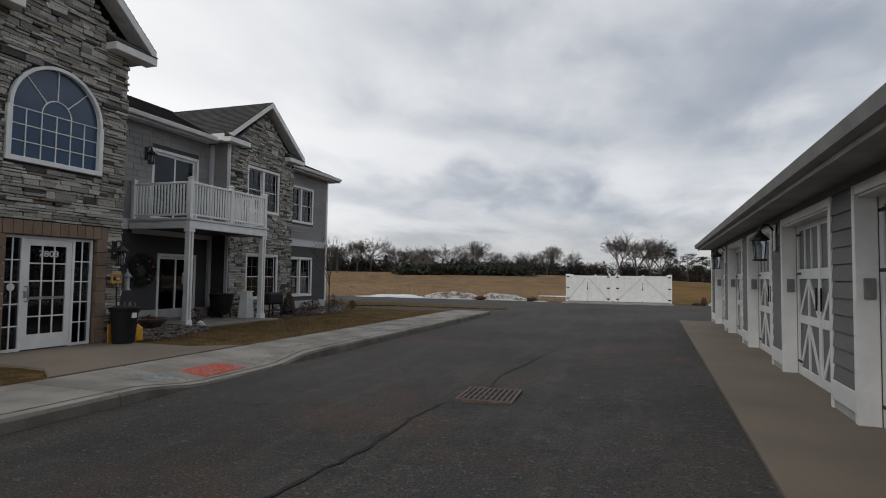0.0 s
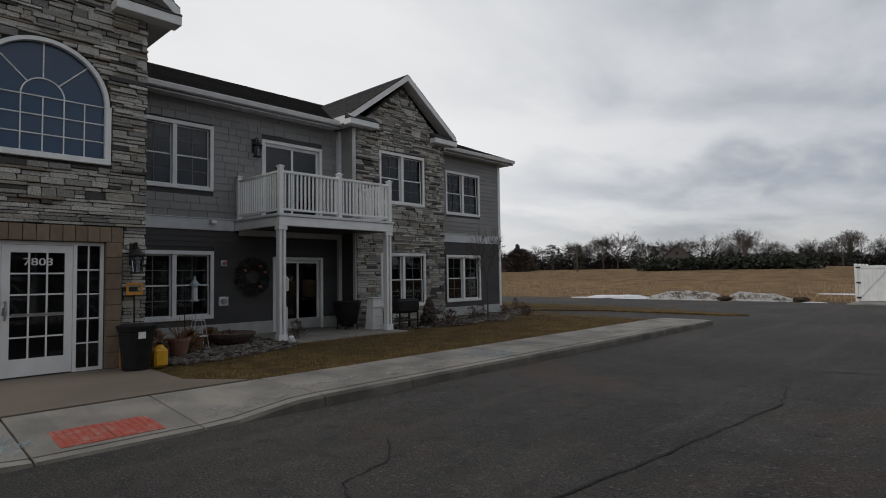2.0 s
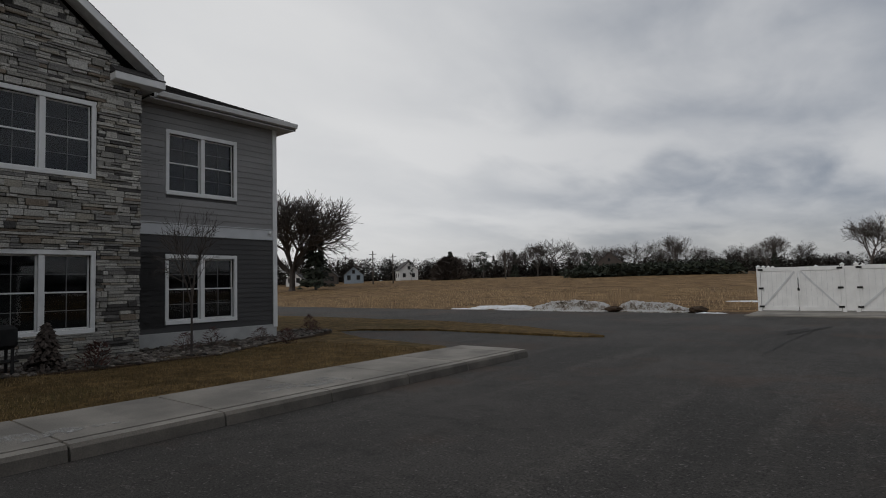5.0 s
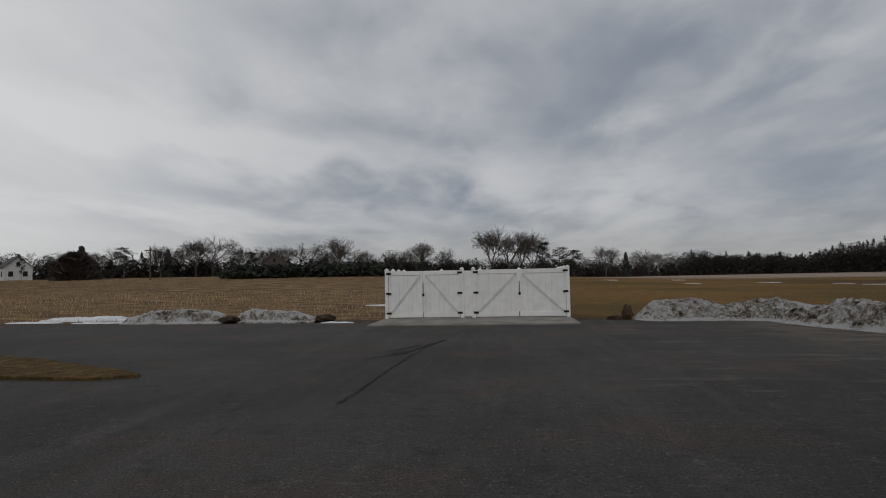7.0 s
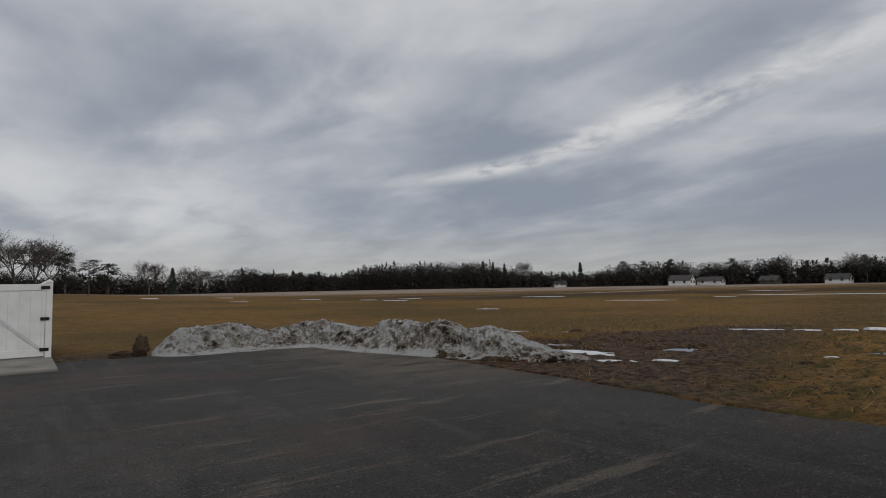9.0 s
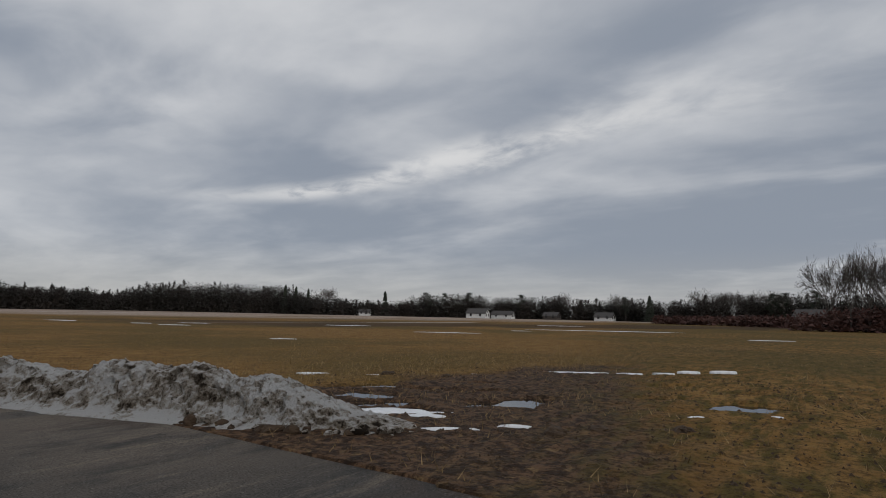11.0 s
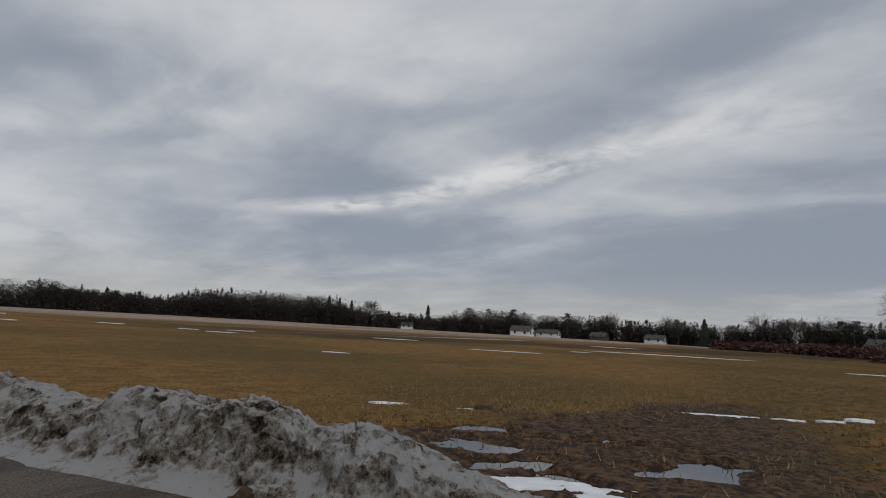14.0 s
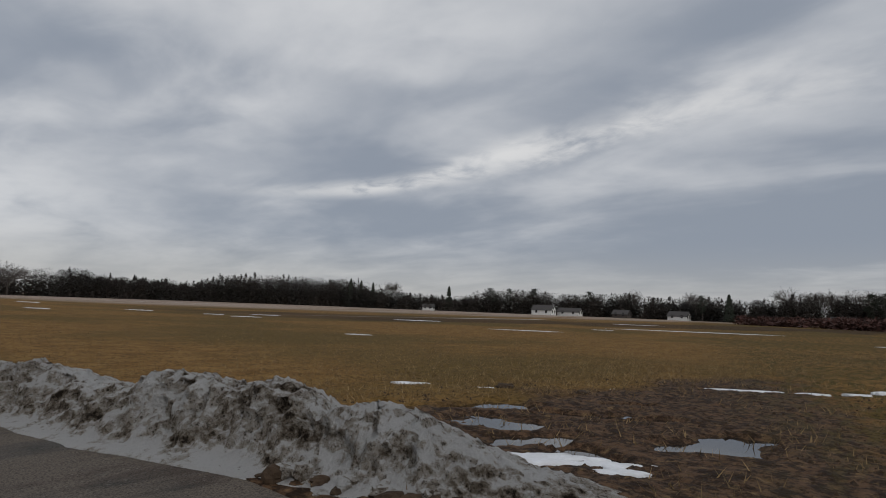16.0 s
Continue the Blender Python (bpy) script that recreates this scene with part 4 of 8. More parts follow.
def veneer(axis, face, a0, a1, z0, z1, free, seed, limit):
    """Ledger stones over a wall: the first ones as single stones, the rest joined. free(a, z) tells where wall is."""
    rnd = random.Random(seed)
    rest, count, z = Shape(), 0, z0
    while z < z1:
        h = rnd.choice((0.05, 0.06, 0.07, 0.08, 0.1, 0.13))
        a = a0 - rnd.uniform(0, 0.2)
        while a < a1:
            w = rnd.uniform(0.13, 0.55) * (1.15 if h < 0.08 else 0.75)
            lo, hi = max(a, a0), min(a + w, a1)
            a += w
            if hi - lo < 0.05:
                continue
            tiers = 1 if h < 0.09 or rnd.random() < 0.45 else 2
            for k in range(tiers):
                c, d = z + h * k / tiers, z + h * (k + 1) / tiers
                # trim the stone back to the free part of its row
                n = 12
                ok = [free(lo + (hi - lo) * (i + 0.5) / n, (c + d) / 2) for i in range(n)]
                if not any(ok):
                    continue
                i0, i1 = ok.index(True), n - ok[::-1].index(True)
                p, q = lo + (hi - lo) * i0 / n, lo + (hi - lo) * i1 / n
                if q - p < 0.04:
                    continue
                depth = rnd.uniform(0.025, 0.095)
                size = (depth, q - p - 0.01, d - c - 0.011)
                mid = (face + depth / 2 - 0.012, (p + q) / 2, (c + d) / 2)
                if axis == 1:
                    size, mid = (size[1], size[0], size[2]), (mid[1], face - depth / 2 + 0.012, mid[2])
                me = rnd.choice(STONES)
                if count < limit and z < 5.2:
                    ob = part("stone", me, STONE, building)
                    ob.location = (mid[0] - XM, mid[1] - 15, mid[2] - 0.1)
                    ob.scale = size
                    count += 1
                else:
                    rest.add([(mid[0] + v.co.x * size[0], mid[1] + v.co.y * size[1], mid[2] + v.co.z * size[2]) for v in me.vertices], [tuple(p.vertices) for p in me.polygons])
        z += h
    if rest.f:
        tagged(bpart("stone_veneer", rest, STONE), kind="stuff")


def tower_free(y, z):
    if 7.20 < y < 9.39 and z < 2.42:
        return False
    if abs(y - ARC_Y) < ARC_R + 0.07 and 3.4 < z < ARC_Z:
        return False
    if z >= ARC_Z and math.hypot(y - ARC_Y, z - ARC_Z) < ARC_R + 0.07:
        return False
    return z < 6.0 + (1.45 - abs(y - 8.3)) * 0.93


def bay_free(y, z):
    if any(h[0] - 0.08 < y < h[1] + 0.08 and h[2] - 0.08 < z < h[3] + 0.08 for h in G_HOLES):
        return False
    return z < EAVE + (1.81 - abs(y - 18.05)) * 0.8


# windows


def bar_grid(y0, y1, z0, z1, cols, rows, x, w=0.016, d=0.014):
    s = Shape()
    for k in range(1, cols):
        c = y0 + (y1 - y0) * k / cols
        s.box(x - d, x, c - w / 2, c + w / 2, z0, z1)
    for k in range(1, rows):
        c = z0 + (z1 - z0) * k / rows
        s.box(x - d + 0.002, x + 0.002, y0, y1, c - w / 2, c + w / 2)
    return s


def twin_window(n, x, hole, label, thick=0.2):
    """A twin double-hung window in a wall facing +x."""
    y0, y1, z0, z1 = hole
    win = bpart("window", Shape().box(x - 0.02, x + 0.035, y0 - 0.075, y0 + 0.01, z0 - 0.085, z1 + 0.085, 0.006).box(x - 0.02, x + 0.035, y1 - 0.01, y1 + 0.075, z0 - 0.085, z1 + 0.085, 0.006).box(x - 0.02, x + 0.033, y0 - 0.07, y1 + 0.07, z1 - 0.01, z1 + 0.083, 0.006).box(x - 0.02, x + 0.05, y0 - 0.07, y1 + 0.07, z0 - 0.083, z0 + 0.01, 0.008), TRIM, None, label)
    mid = (y0 + y1) / 2

    def wpart(name, s, mat, lab=""):
        s.v = [(v[0] - XM, v[1] - 15, v[2] - 0.1) for v in s.v]
        ob = part(name, s, mat, win, lab)
        return ob
    wpart("mullion", Shape().box(x - 0.08, x + 0.02, mid - 0.05, mid + 0.05, z0 + 0.01, z1 - 0.01, 0.005), TRIM)
    for a, b in ((y0 + 0.01, mid - 0.05), (mid + 0.05, y1 - 0.01)):
        zm = (z0 + z1) / 2
        fr = Shape()
        for c, d, xo in ((z0 + 0.01, zm + 0.015, -0.05), (zm - 0.015, z1 - 0.01, -0.07)):
            fr.box(x + xo - 0.03, x + xo, a, a + 0.03, c, d).box(x + xo - 0.03, x + xo, b - 0.03, b, c, d).box(x + xo - 0.031, x + xo + 0.001, a + 0.03, b - 0.03, c, c + 0.03).box(x + xo - 0.031, x + xo + 0.001, a + 0.03, b - 0.03, d - 0.03, d)
        wpart("sash", fr, TRIM)
        g = bar_grid(a + 0.03, b - 0.03, z0 + 0.04, zm - 0.015, 2, 2, x - 0.055, 0.012)
        g2 = bar_grid(a + 0.03, b - 0.03, zm + 0.015, z1 - 0.04, 2, 2, x - 0.075, 0.012)
        g.add(g2.v, g2.f)
        wpart("muntin", g, MUNTIN)
        for c, d, xo in ((z0 + 0.04, zm - 0.015, -0.072), (zm + 0.015, z1 - 0.04, -0.092)):
            pane = wpart("pane", Shape().box(x + xo - 0.004, x + xo, a + 0.028, b - 0.028, c, d), GLASS)
            pane.visible_shadow = False
        # Sheet behind each sash: insect screen and room darkness in one colour.
        wpart("blind", Shape().box(x - 0.19, x - 0.185, a, b, z0 + 0.01, z1 - 0.01), ROOM_DARK, "near-black sheet for insect screen and unlit room")
    return win


twin_window(1, XM, MAIN_HOLES[0], "white twin double-hung window, ground floor")
twin_window(2, XM, MAIN_HOLES[1], "white twin double-hung window, upper floor")
twin_window(3, XM, MAIN_HOLES[4], "white twin double-hung window, ground floor")
twin_window(4, XM, MAIN_HOLES[5], "white twin double-hung window, upper floor")
twin_window(5, XG, G_HOLES[0], "white twin window in the stone gable, ground floor")
twin_window(6, XG, G_HOLES[1], "white twin window in the stone gable, upper floor")


def slider(hole, x, label):
    y0, y1, z0, z1 = hole
    door = bpart("sliding_door", Shape().box(x - 0.1, x + 0.04, y0 - 0.07, y0 + 0.02, z0, z1 + 0.08, 0.006).box(x - 0.1, x + 0.04, y1 - 0.02, y1 + 0.07, z0, z1 + 0.08, 0.006).box(x - 0.1, x + 0.038, y0 + 0.02, y1 - 0.02, z1 - 0.01, z1 + 0.078, 0.006).box(x - 0.1, x + 0.03, y0 + 0.02, y1 - 0.02, z0, z0 + 0.04, 0.006), TRIM, None, label)
    mid = (y0 + y1) / 2
    for a, b, xo in ((y0 + 0.02, mid + 0.03, -0.03), (mid - 0.03, y1 - 0.02, -0.065)):
        s = Shape().box(x + xo - 0.03, x + xo, a, a + 0.06, z0 + 0.04, z1 - 0.01).box(x + xo - 0.03, x + xo, b - 0.06, b, z0 + 0.04, z1 - 0.01).box(x + xo - 0.029, x + xo - 0.001, a + 0.06, b - 0.06, z0 + 0.04, z0 + 0.13).box(x + xo - 0.029, x + xo - 0.001, a + 0.06, b - 0.06, z1 - 0.08, z1 - 0.01)
        s.v = [(v[0] - XM, v[1] - 15, v[2] - 0.1) for v in s.v]
        part("door_leaf", s, TRIM, door)
        p = Shape().box(x + xo - 0.018, x + xo - 0.012, a + 0.06, b - 0.06, z0 + 0.13, z1 - 0.08)
        p.v = [(v[0] - XM, v[1] - 15, v[2] - 0.1) for v in p.v]
        part("pane", p, GLASS, door).visible_shadow = False
    return door


slider(MAIN_HOLES[2], XM, "white sliding balcony door with dark glass")
slider(MAIN_HOLES[3], XM, "white sliding patio door with dark glass")

# arched window in the tower


def ring(y, z, r0, r1, x0, x1, a0=0.0, a1=math.pi, n=28):
    s = Shape()
    for k in range(n):
        p, q = a0 + (a1 - a0) * k / n, a0 + (a1 - a0) * (k + 1) / n
        s.prism([(y + r * math.cos(a), z + r * math.sin(a)) for r, a in ((r0, p), (r1, p), (r1, q), (r0, q))], 0, x0, x1)
    return s


s = ring(ARC_Y, ARC_Z, ARC_R - 0.03, ARC_R + 0.03, XT - 0.06, XT + 0.075)
s.box(XT - 0.06, XT + 0.075, ARC_Y - ARC_R - 0.055, ARC_Y - ARC_R + 0.03, 3.5, ARC_Z).box(XT - 0.06, XT + 0.075, ARC_Y + ARC_R - 0.03, ARC_Y + ARC_R + 0.055, 3.5, ARC_Z).box(XT - 0.06, XT + 0.078, ARC_Y - ARC_R - 0.055, ARC_Y + ARC_R + 0.055, 3.42, 3.51, 0.006)
arch = bpart("arched_window", s, TRIM, None, "white-framed arched window with reflected sky blue tinted into its glass")


def apart(name, s, mat):
    s.v = [(v[0] - XM, v[1] - 15, v[2] - 0.1) for v in s.v]
    return part(name, s, mat, arch)


R1 = ARC_R - 0.03
pane = Shape()
outline = [(ARC_Y - R1, 3.5), (ARC_Y + R1, 3.5)] + [(ARC_Y + R1 * math.cos(math.pi * k / 24), ARC_Z + R1 * math.sin(math.pi * k / 24)) for k in range(25)]
apart("pane", pane.prism(outline, 0, XT - 0.02, XT - 0.012), SKY_BLUE_GLASS).visible_shadow = False
s = Shape()
for k in range(1, 6):
    c = ARC_Y - R1 + 2 * R1 * k / 6
    s.box(XT - 0.012, XT + 0.006, c - 0.008, c + 0.008, 3.5, ARC_Z)
for k in range(1, 4):
    c = 3.5 + (ARC_Z - 3.5) * k / 3
    s.box(XT - 0.011, XT + 0.008, ARC_Y - R1, ARC_Y + R1, c - 0.008, c + 0.008)
apart("muntin", s, TRIM)
apart("fan_ring", ring(ARC_Y, ARC_Z, 0.27, 0.288, XT - 0.012, XT + 0.008), TRIM)
s = Shape()
for a in (45, 90, 135):
    ca, sa = math.cos(radians(a)), math.sin(radians(a))
    s.bar((XT - 0.002, ARC_Y + 0.285 * ca, ARC_Z + 0.285 * sa), (XT - 0.002, ARC_Y + R1 * ca, ARC_Z + R1 * sa), 0.016, 0.018)
apart("spoke", s, TRIM)
# Two added near-black sheets paint the tower's rooms dark behind the glass.
bpart("lobby_wall", Shape().box(XT - 1.6, XT - 1.55, 7.06, 9.54, 0.1, 2.74), ROOM_DARK)
bpart("ceiling_panel", Shape().box(XT - 2.2, XT - 2.15, 7.05, 9.55, 2.9, 6.0), ROOM_DARK)

# entrance: door between sidelights, brown block surround
entry = bpart("entrance_door", Shape().box(XT - 0.1, XT - 0.02, 7.45, 7.5, 0.17, 2.17).box(XT - 0.1, XT - 0.02, 9.09, 9.14, 0.17, 2.17).box(XT - 0.1, XT - 0.021, 7.5, 9.09, 2.12, 2.17).box(XT - 0.1, XT - 0.02, 7.77, 7.82, 0.17, 2.12).box(XT - 0.1, XT - 0.02, 8.72, 8.77, 0.17, 2.12).box(XT - 0.1, XT - 0.021, 7.5, 7.77, 0.17, 0.22).box(XT - 0.1, XT - 0.021, 8.77, 9.09, 0.17, 0.22), TRIM, None, "white entrance door with gridded glass and sidelights")


def epart(name, s, mat, lab=""):
    s.v = [(v[0] - XM, v[1] - 15, v[2] - 0.1) for v in s.v]
    return part(name, s, mat, entry, lab)


s = Shape().box(XT - 0.075, XT - 0.03, 7.825, 7.93, 0.185, 2.115).box(XT - 0.075, XT - 0.03, 8.61, 8.715, 0.185, 2.115).box(XT - 0.074, XT - 0.031, 7.93, 8.61, 2.0, 2.115).box(XT - 0.074, XT - 0.031, 7.93, 8.61, 0.185, 0.44)
leaf = epart("door_leaf", s, TRIM)
epart("pane", Shape().box(XT - 0.056, XT - 0.05, 7.93, 8.61, 0.44, 2.0), GLASS).visible_shadow = False
epart("muntin", bar_grid(7.93, 8.61, 0.44, 2.0, 3, 5, XT - 0.033, 0.022, 0.016), TRIM)
for a, b in ((7.5, 7.77), (8.77, 9.09)):
    epart("pane", Shape().box(XT - 0.056, XT - 0.05, a, b, 0.22, 2.12), GLASS).visible_shadow = False
    epart("muntin", bar_grid(a, b, 0.22, 2.12, 2, 5, XT - 0.033, 0.02, 0.016), TRIM)
epart("push_bar", Shape().box(XT - 0.03, XT - 0.012, 7.95, 8.6, 1.06, 1.1), STEEL)
h = Shape().tube((XT - 0.03, 7.87, 1.28), (XT + 0.05, 7.87, 1.28), 0.012).tube((XT + 0.05, 7.87, 1.28), (XT + 0.05, 7.87, 1.02), 0.014).tube((XT + 0.05, 7.87, 1.02), (XT - 0.03, 7.87, 1.02), 0.012)
epart("door_handle", h, STEEL, "steel pull handle")
epart("lock", Shape().box(XT - 0.03, XT - 0.02, 7.84, 7.9, 1.08, 1.2, 0.004), STEEL)
epart("decal", ring(7.635, 1.27, 0.0, 0.065, XT - 0.047, XT - 0.044, 0, 2 * math.pi, 20), SIGN_WHITE, "round white accessibility decal")
num = bpy.data.curves.new("house_number", "FONT")
num.body, num.size, num.extrude, num.align_x = "7803", 0.155, 0.003, "CENTER"
dg = new("tmp_number", num)
bpy.context.view_layer.update()
num_me = bpy.data.meshes.new_from_object(dg.evaluated_get(bpy.context.evaluated_depsgraph_get()))
bpy.data.objects.remove(dg)
num_me.materials.clear()
num_me.materials.append(SIGN_WHITE)
ob = part("house_number", num_me, SIGN_WHITE, entry, "white house number 7803")
ob.matrix_basis = Matrix.Translation((XT - 0.028 - XM, 8.27 - 15, 1.81 - 0.1)) @ Euler((radians(90), 0, radians(90))).to_matrix().to_4x4() @ Matrix.Diagonal((1.25, 1, 1, 1))
block = Shape().box(-0.5, 0.5, -0.5, 0.5, -0.5, 0.5, 0.03).mesh("block")
block.materials.append(BROWN_BLOCK)


def brown(yc, zc, w, h):
    ob = part("block", block, BROWN_BLOCK, building)
    ob.location, ob.scale = (XT - 0.0 - XM, yc - 15, zc - 0.1), (0.16, w - 0.008, h - 0.008)


for k in range(13):
    brown(7.21 + 0.1675 * (k + 0.5), 2.30, 0.1675, 0.25)
for k in range(8):
    brown(7.33, 0.17 + 0.25125 * (k + 0.5), 0.235, 0.25)
    brown(9.265, 0.17 + 0.25125 * (k + 0.5), 0.235, 0.25)
bpart("call_box", Shape().box(XT, XT + 0.075, 7.04, 7.12, 1.22, 1.4, 0.006), BROWN_BLOCK, None, "small brown intercom box")

# roofs: courses of dark shingles on sloped planes


def roof_plane(s, p0, p1, q0, q1, course=0.14, step=0.012):
    """Shingle courses between the eave line p0-p1 and the upper line q0-q1."""
    p0, p1, q0, q1 = map(Vector, (p0, p1, q0, q1))
    n = max(1, int(max((q0 - p0).length, (q1 - p1).length) / course))
    nor = (p1 - p0).cross(q0 - p0 if (q0 - p0).length > 0.01 else q1 - p0).normalized()
    if nor.z < 0:
        nor = -nor
    for k in range(n):
        a, b = k / n, (k + 1) / n
        v = [p0.lerp(q0, a) + nor * step, p1.lerp(q1, a) + nor * step, p1.lerp(q1, b), p0.lerp(q0, b), p0.lerp(q0, a) - nor * 0.03, p1.lerp(q1, a) - nor * 0.03, p1.lerp(q1, b) - nor * 0.03, p0.lerp(q0, b) - nor * 0.03]
        s.add(v, [(0, 1, 2, 3), (4, 7, 6, 5), (0, 4, 5, 1), (1, 5, 6, 2), (2, 6, 7, 3), (3, 7, 4, 0)])


XE, PITCH = XM + 0.42, 0.43
RIDGE_X = XM - 4.75
RZ = EAVE + 0.14 + (XE - RIDGE_X) * PITCH
roof = Shape()
roof_plane(roof, (XE, -2.4, EAVE + 0.14), (XE, 24.2, EAVE + 0.14), (RIDGE_X, -2.4, RZ), (RIDGE_X, 24.2 - 5.17, RZ), 0.16)
roof_plane(roof, (XE, 24.2, EAVE + 0.14), (XM - 9.9, 24.2, EAVE + 0.14), (RIDGE_X, 24.2 - 5.17, RZ), (RIDGE_X, 24.2 - 5.17, RZ), 0.16)
roof_plane(roof, (XM - 9.9, -2.4, EAVE + 0.14), (XM - 9.9, 24.2, EAVE + 0.14), (RIDGE_X, -2.4, RZ), (RIDGE_X, 24.2 - 5.17, RZ), 0.3)
bpart("roof", roof, SHINGLE)
for a, b in ((-2.4, 6.4), (10.2, 16.0), (20.2, 23.8)):
    bpart("soffit", Shape().box(XM, XE, a, b, EAVE - 0.05, EAVE - 0.02), SOFFIT)
bpart("soffit", Shape().box(XM - 9.9, XE, 23.8, 24.2, EAVE - 0.055, EAVE - 0.025), SOFFIT)


def gutter(s, x, y0, y1, z):
    s.prism([(x, z), (x + 0.09, z + 0.02), (x + 0.12, z + 0.12), (x + 0.115, z + 0.13), (x + 0.08, z + 0.04), (x + 0.01, z + 0.03), (x + 0.01, z + 0.13), (x, z + 0.13)], 1, y0, y1)


for a, b in ((-2.4, 6.3), (10.1, 16.0), (20.3, 24.2)):
    bpart("fascia", Shape().box(XE - 0.02, XE, a, b, EAVE - 0.07, EAVE + 0.11), TRIM)
for a, b in ((10.1, 15.95), (20.35, 24.2)):
    g = Shape()
    gutter(g, XE, a, b, EAVE - 0.02)
    bpart("gutter", g, TRIM)


def front_gable(x, yc, half, z0, slope, depth, label):
    """Gable roof with rake boards and boxed returns, facing +x."""
    peak = z0 + half * slope
    r = Shape()
    for sgn in (-1, 1):
        roof_plane(r, (x + 0.3, yc + sgn * half, z0 + 0.14), (x - depth, yc + sgn * half, z0 + 0.14), (x + 0.3, yc, peak + 0.14), (x - depth - 1.5, yc, peak + 0.14), 0.15)
    bpart("gable_roof", r, SHINGLE)
    for sgn in (-1, 1):
        rake = Shape()
        a, b = Vector((0, yc + sgn * half, z0)), Vector((0, yc, peak))
        o = [(yc + sgn * half, z0 - 0.06), (yc, peak - 0.06), (yc, peak + 0.12), (yc + sgn * half, z0 + 0.12)]
        rake.prism(o, 0, x + 0.27, x + 0.305)
        bpart("rake_board", rake, TRIM)
        sof = Shape().prism([(p, q - 0.005) for p, q in [(yc + sgn * half, z0 - 0.03), (yc, peak - 0.03), (yc, peak - 0.0), (yc + sgn * half, z0)]], 0, x - 0.1, x + 0.27)
        bpart("rake_soffit", sof, SOFFIT)
        lo, hi = sorted((yc + sgn * (half - 1.0), yc + sgn * (half + 0.03)))
        ret = Shape().box(x + 0.001, x + 0.31, lo, hi, z0 - 0.16, z0 + 0.0, 0.01)
        bpart("eave_return", ret, TRIM, None, label)
        cap = Shape().prism([(x + 0.06, z0 + 0.0), (x + 0.32, z0 + 0.0), (x + 0.32, z0 + 0.02), (x + 0.06, z0 + 0.2)], 1, lo - 0.015, hi + 0.0)
        bpart("return_cap", cap, SHINGLE)
        f = Shape().box(x - depth, x + 0.27, yc + sgn * half - 0.015, yc + sgn * half + 0.015, z0 - 0.1, z0 + 0.12)
        bpart("fascia", f, TRIM)
        w0, w1 = sorted((yc + sgn * (half - 0.42), yc + sgn * half))
        bpart("soffit", Shape().box(x - depth, x + 0.27, w0, w1, z0 - 0.1, z0 - 0.07), SOFFIT)


front_gable(XG, 18.05, 2.17, EAVE + 0.12, 0.74, 2.6, "boxed white eave return")
front_gable(XT, 8.3, 1.88, 6.12, 0.84, 5.5, "boxed white eave return")

# balcony on posts over the patio
balcony = thing("balcony", "white railed balcony on slim posts over the patio", "balcony", (-12.2, 14.7, 0.1))
BX, BY0, BY1, BZ = -11.13, 13.0, 16.4, 3.04


def balc(name, s, mat, lab=""):
    s.v = [(v[0] + 12.2, v[1] - 14.7, v[2] - 0.1) for v in s.v]
    return part(name, s, mat, balcony, lab)


balc("beam", Shape().box(BX - 0.12, BX, BY0, BY1, 2.76, 2.97, 0.006).box(XM + 0.045, BX - 0.12, BY0, BY0 + 0.1, 2.76, 2.97, 0.006).box(XG + 0.08, BX - 0.12, BY1 - 0.1, BY1, 2.76, 2.97, 0.006), TRIM)
balc("deck", Shape().box(XM + 0.045, BX + 0.03, BY0 - 0.03, 16.2, 2.972, 3.04, 0.008).box(XG + 0.08, BX + 0.03, 16.2, BY1 + 0.03, 2.972, 3.04, 0.008), TRIM_GREY)
balc("deck_ceiling", Shape().box(XM + 0.05, BX - 0.12, BY0 + 0.1, 16.2, 2.80, 2.84), SIDING_DARK)
balc("wall_ledger", Shape().box(XM + 0.045, XM + 0.1, BY0 + 0.1, 16.1, 2.65, 2.80), TRIM_GREY)
for y in (BY0 + 0.1, BY1 - 0.12):
    p = Shape().box(BX - 0.17, BX - 0.02, y - 0.085, y - 0.025, 0.12, 2.76, 0.006).box(BX - 0.17, BX - 0.02, y + 0.025, y + 0.085, 0.12, 2.76, 0.006).box(BX - 0.15, BX - 0.09, y - 0.025, y + 0.025, 0.12, 2.76)
    p.box(BX - 0.19, BX, y - 0.11, y + 0.11, 0.12, 0.3, 0.006).box(BX - 0.19, BX, y - 0.11, y + 0.11, 2.66, 2.757, 0.006)
    balc("post", p, TRIM)
rail_post = Shape().box(-0.055, 0.055, -0.055, 0.055, 0, 1.06, 0.008).box(-0.075, 0.075, -0.075, 0.075, 1.06, 1.085, 0.006).add([(-0.06, -0.06, 1.085), (0.06, -0.06, 1.085), (0.06, 0.06, 1.085), (-0.06, 0.06, 1.085), (0, 0, 1.12)], [(0, 1, 4), (1, 2, 4), (2, 3, 4), (3, 0, 4)]).mesh("rail_post")
baluster = Shape().box(-0.018, 0.018, -0.018, 0.018, 0.12, 0.93, 0.003).mesh("baluster")


def at_balc(name, me, x, y):
    ob = part(name, me, TRIM, balcony)
    ob.location = (x + 12.2, y - 14.7, BZ - 0.1)


RX = BX - 0.07
for x, y in ((RX, BY0 + 0.07), (RX, 14.7), (RX, BY1 - 0.07), (XM + 0.12, BY0 + 0.07)):
    at_balc("rail_post", rail_post, x, y)
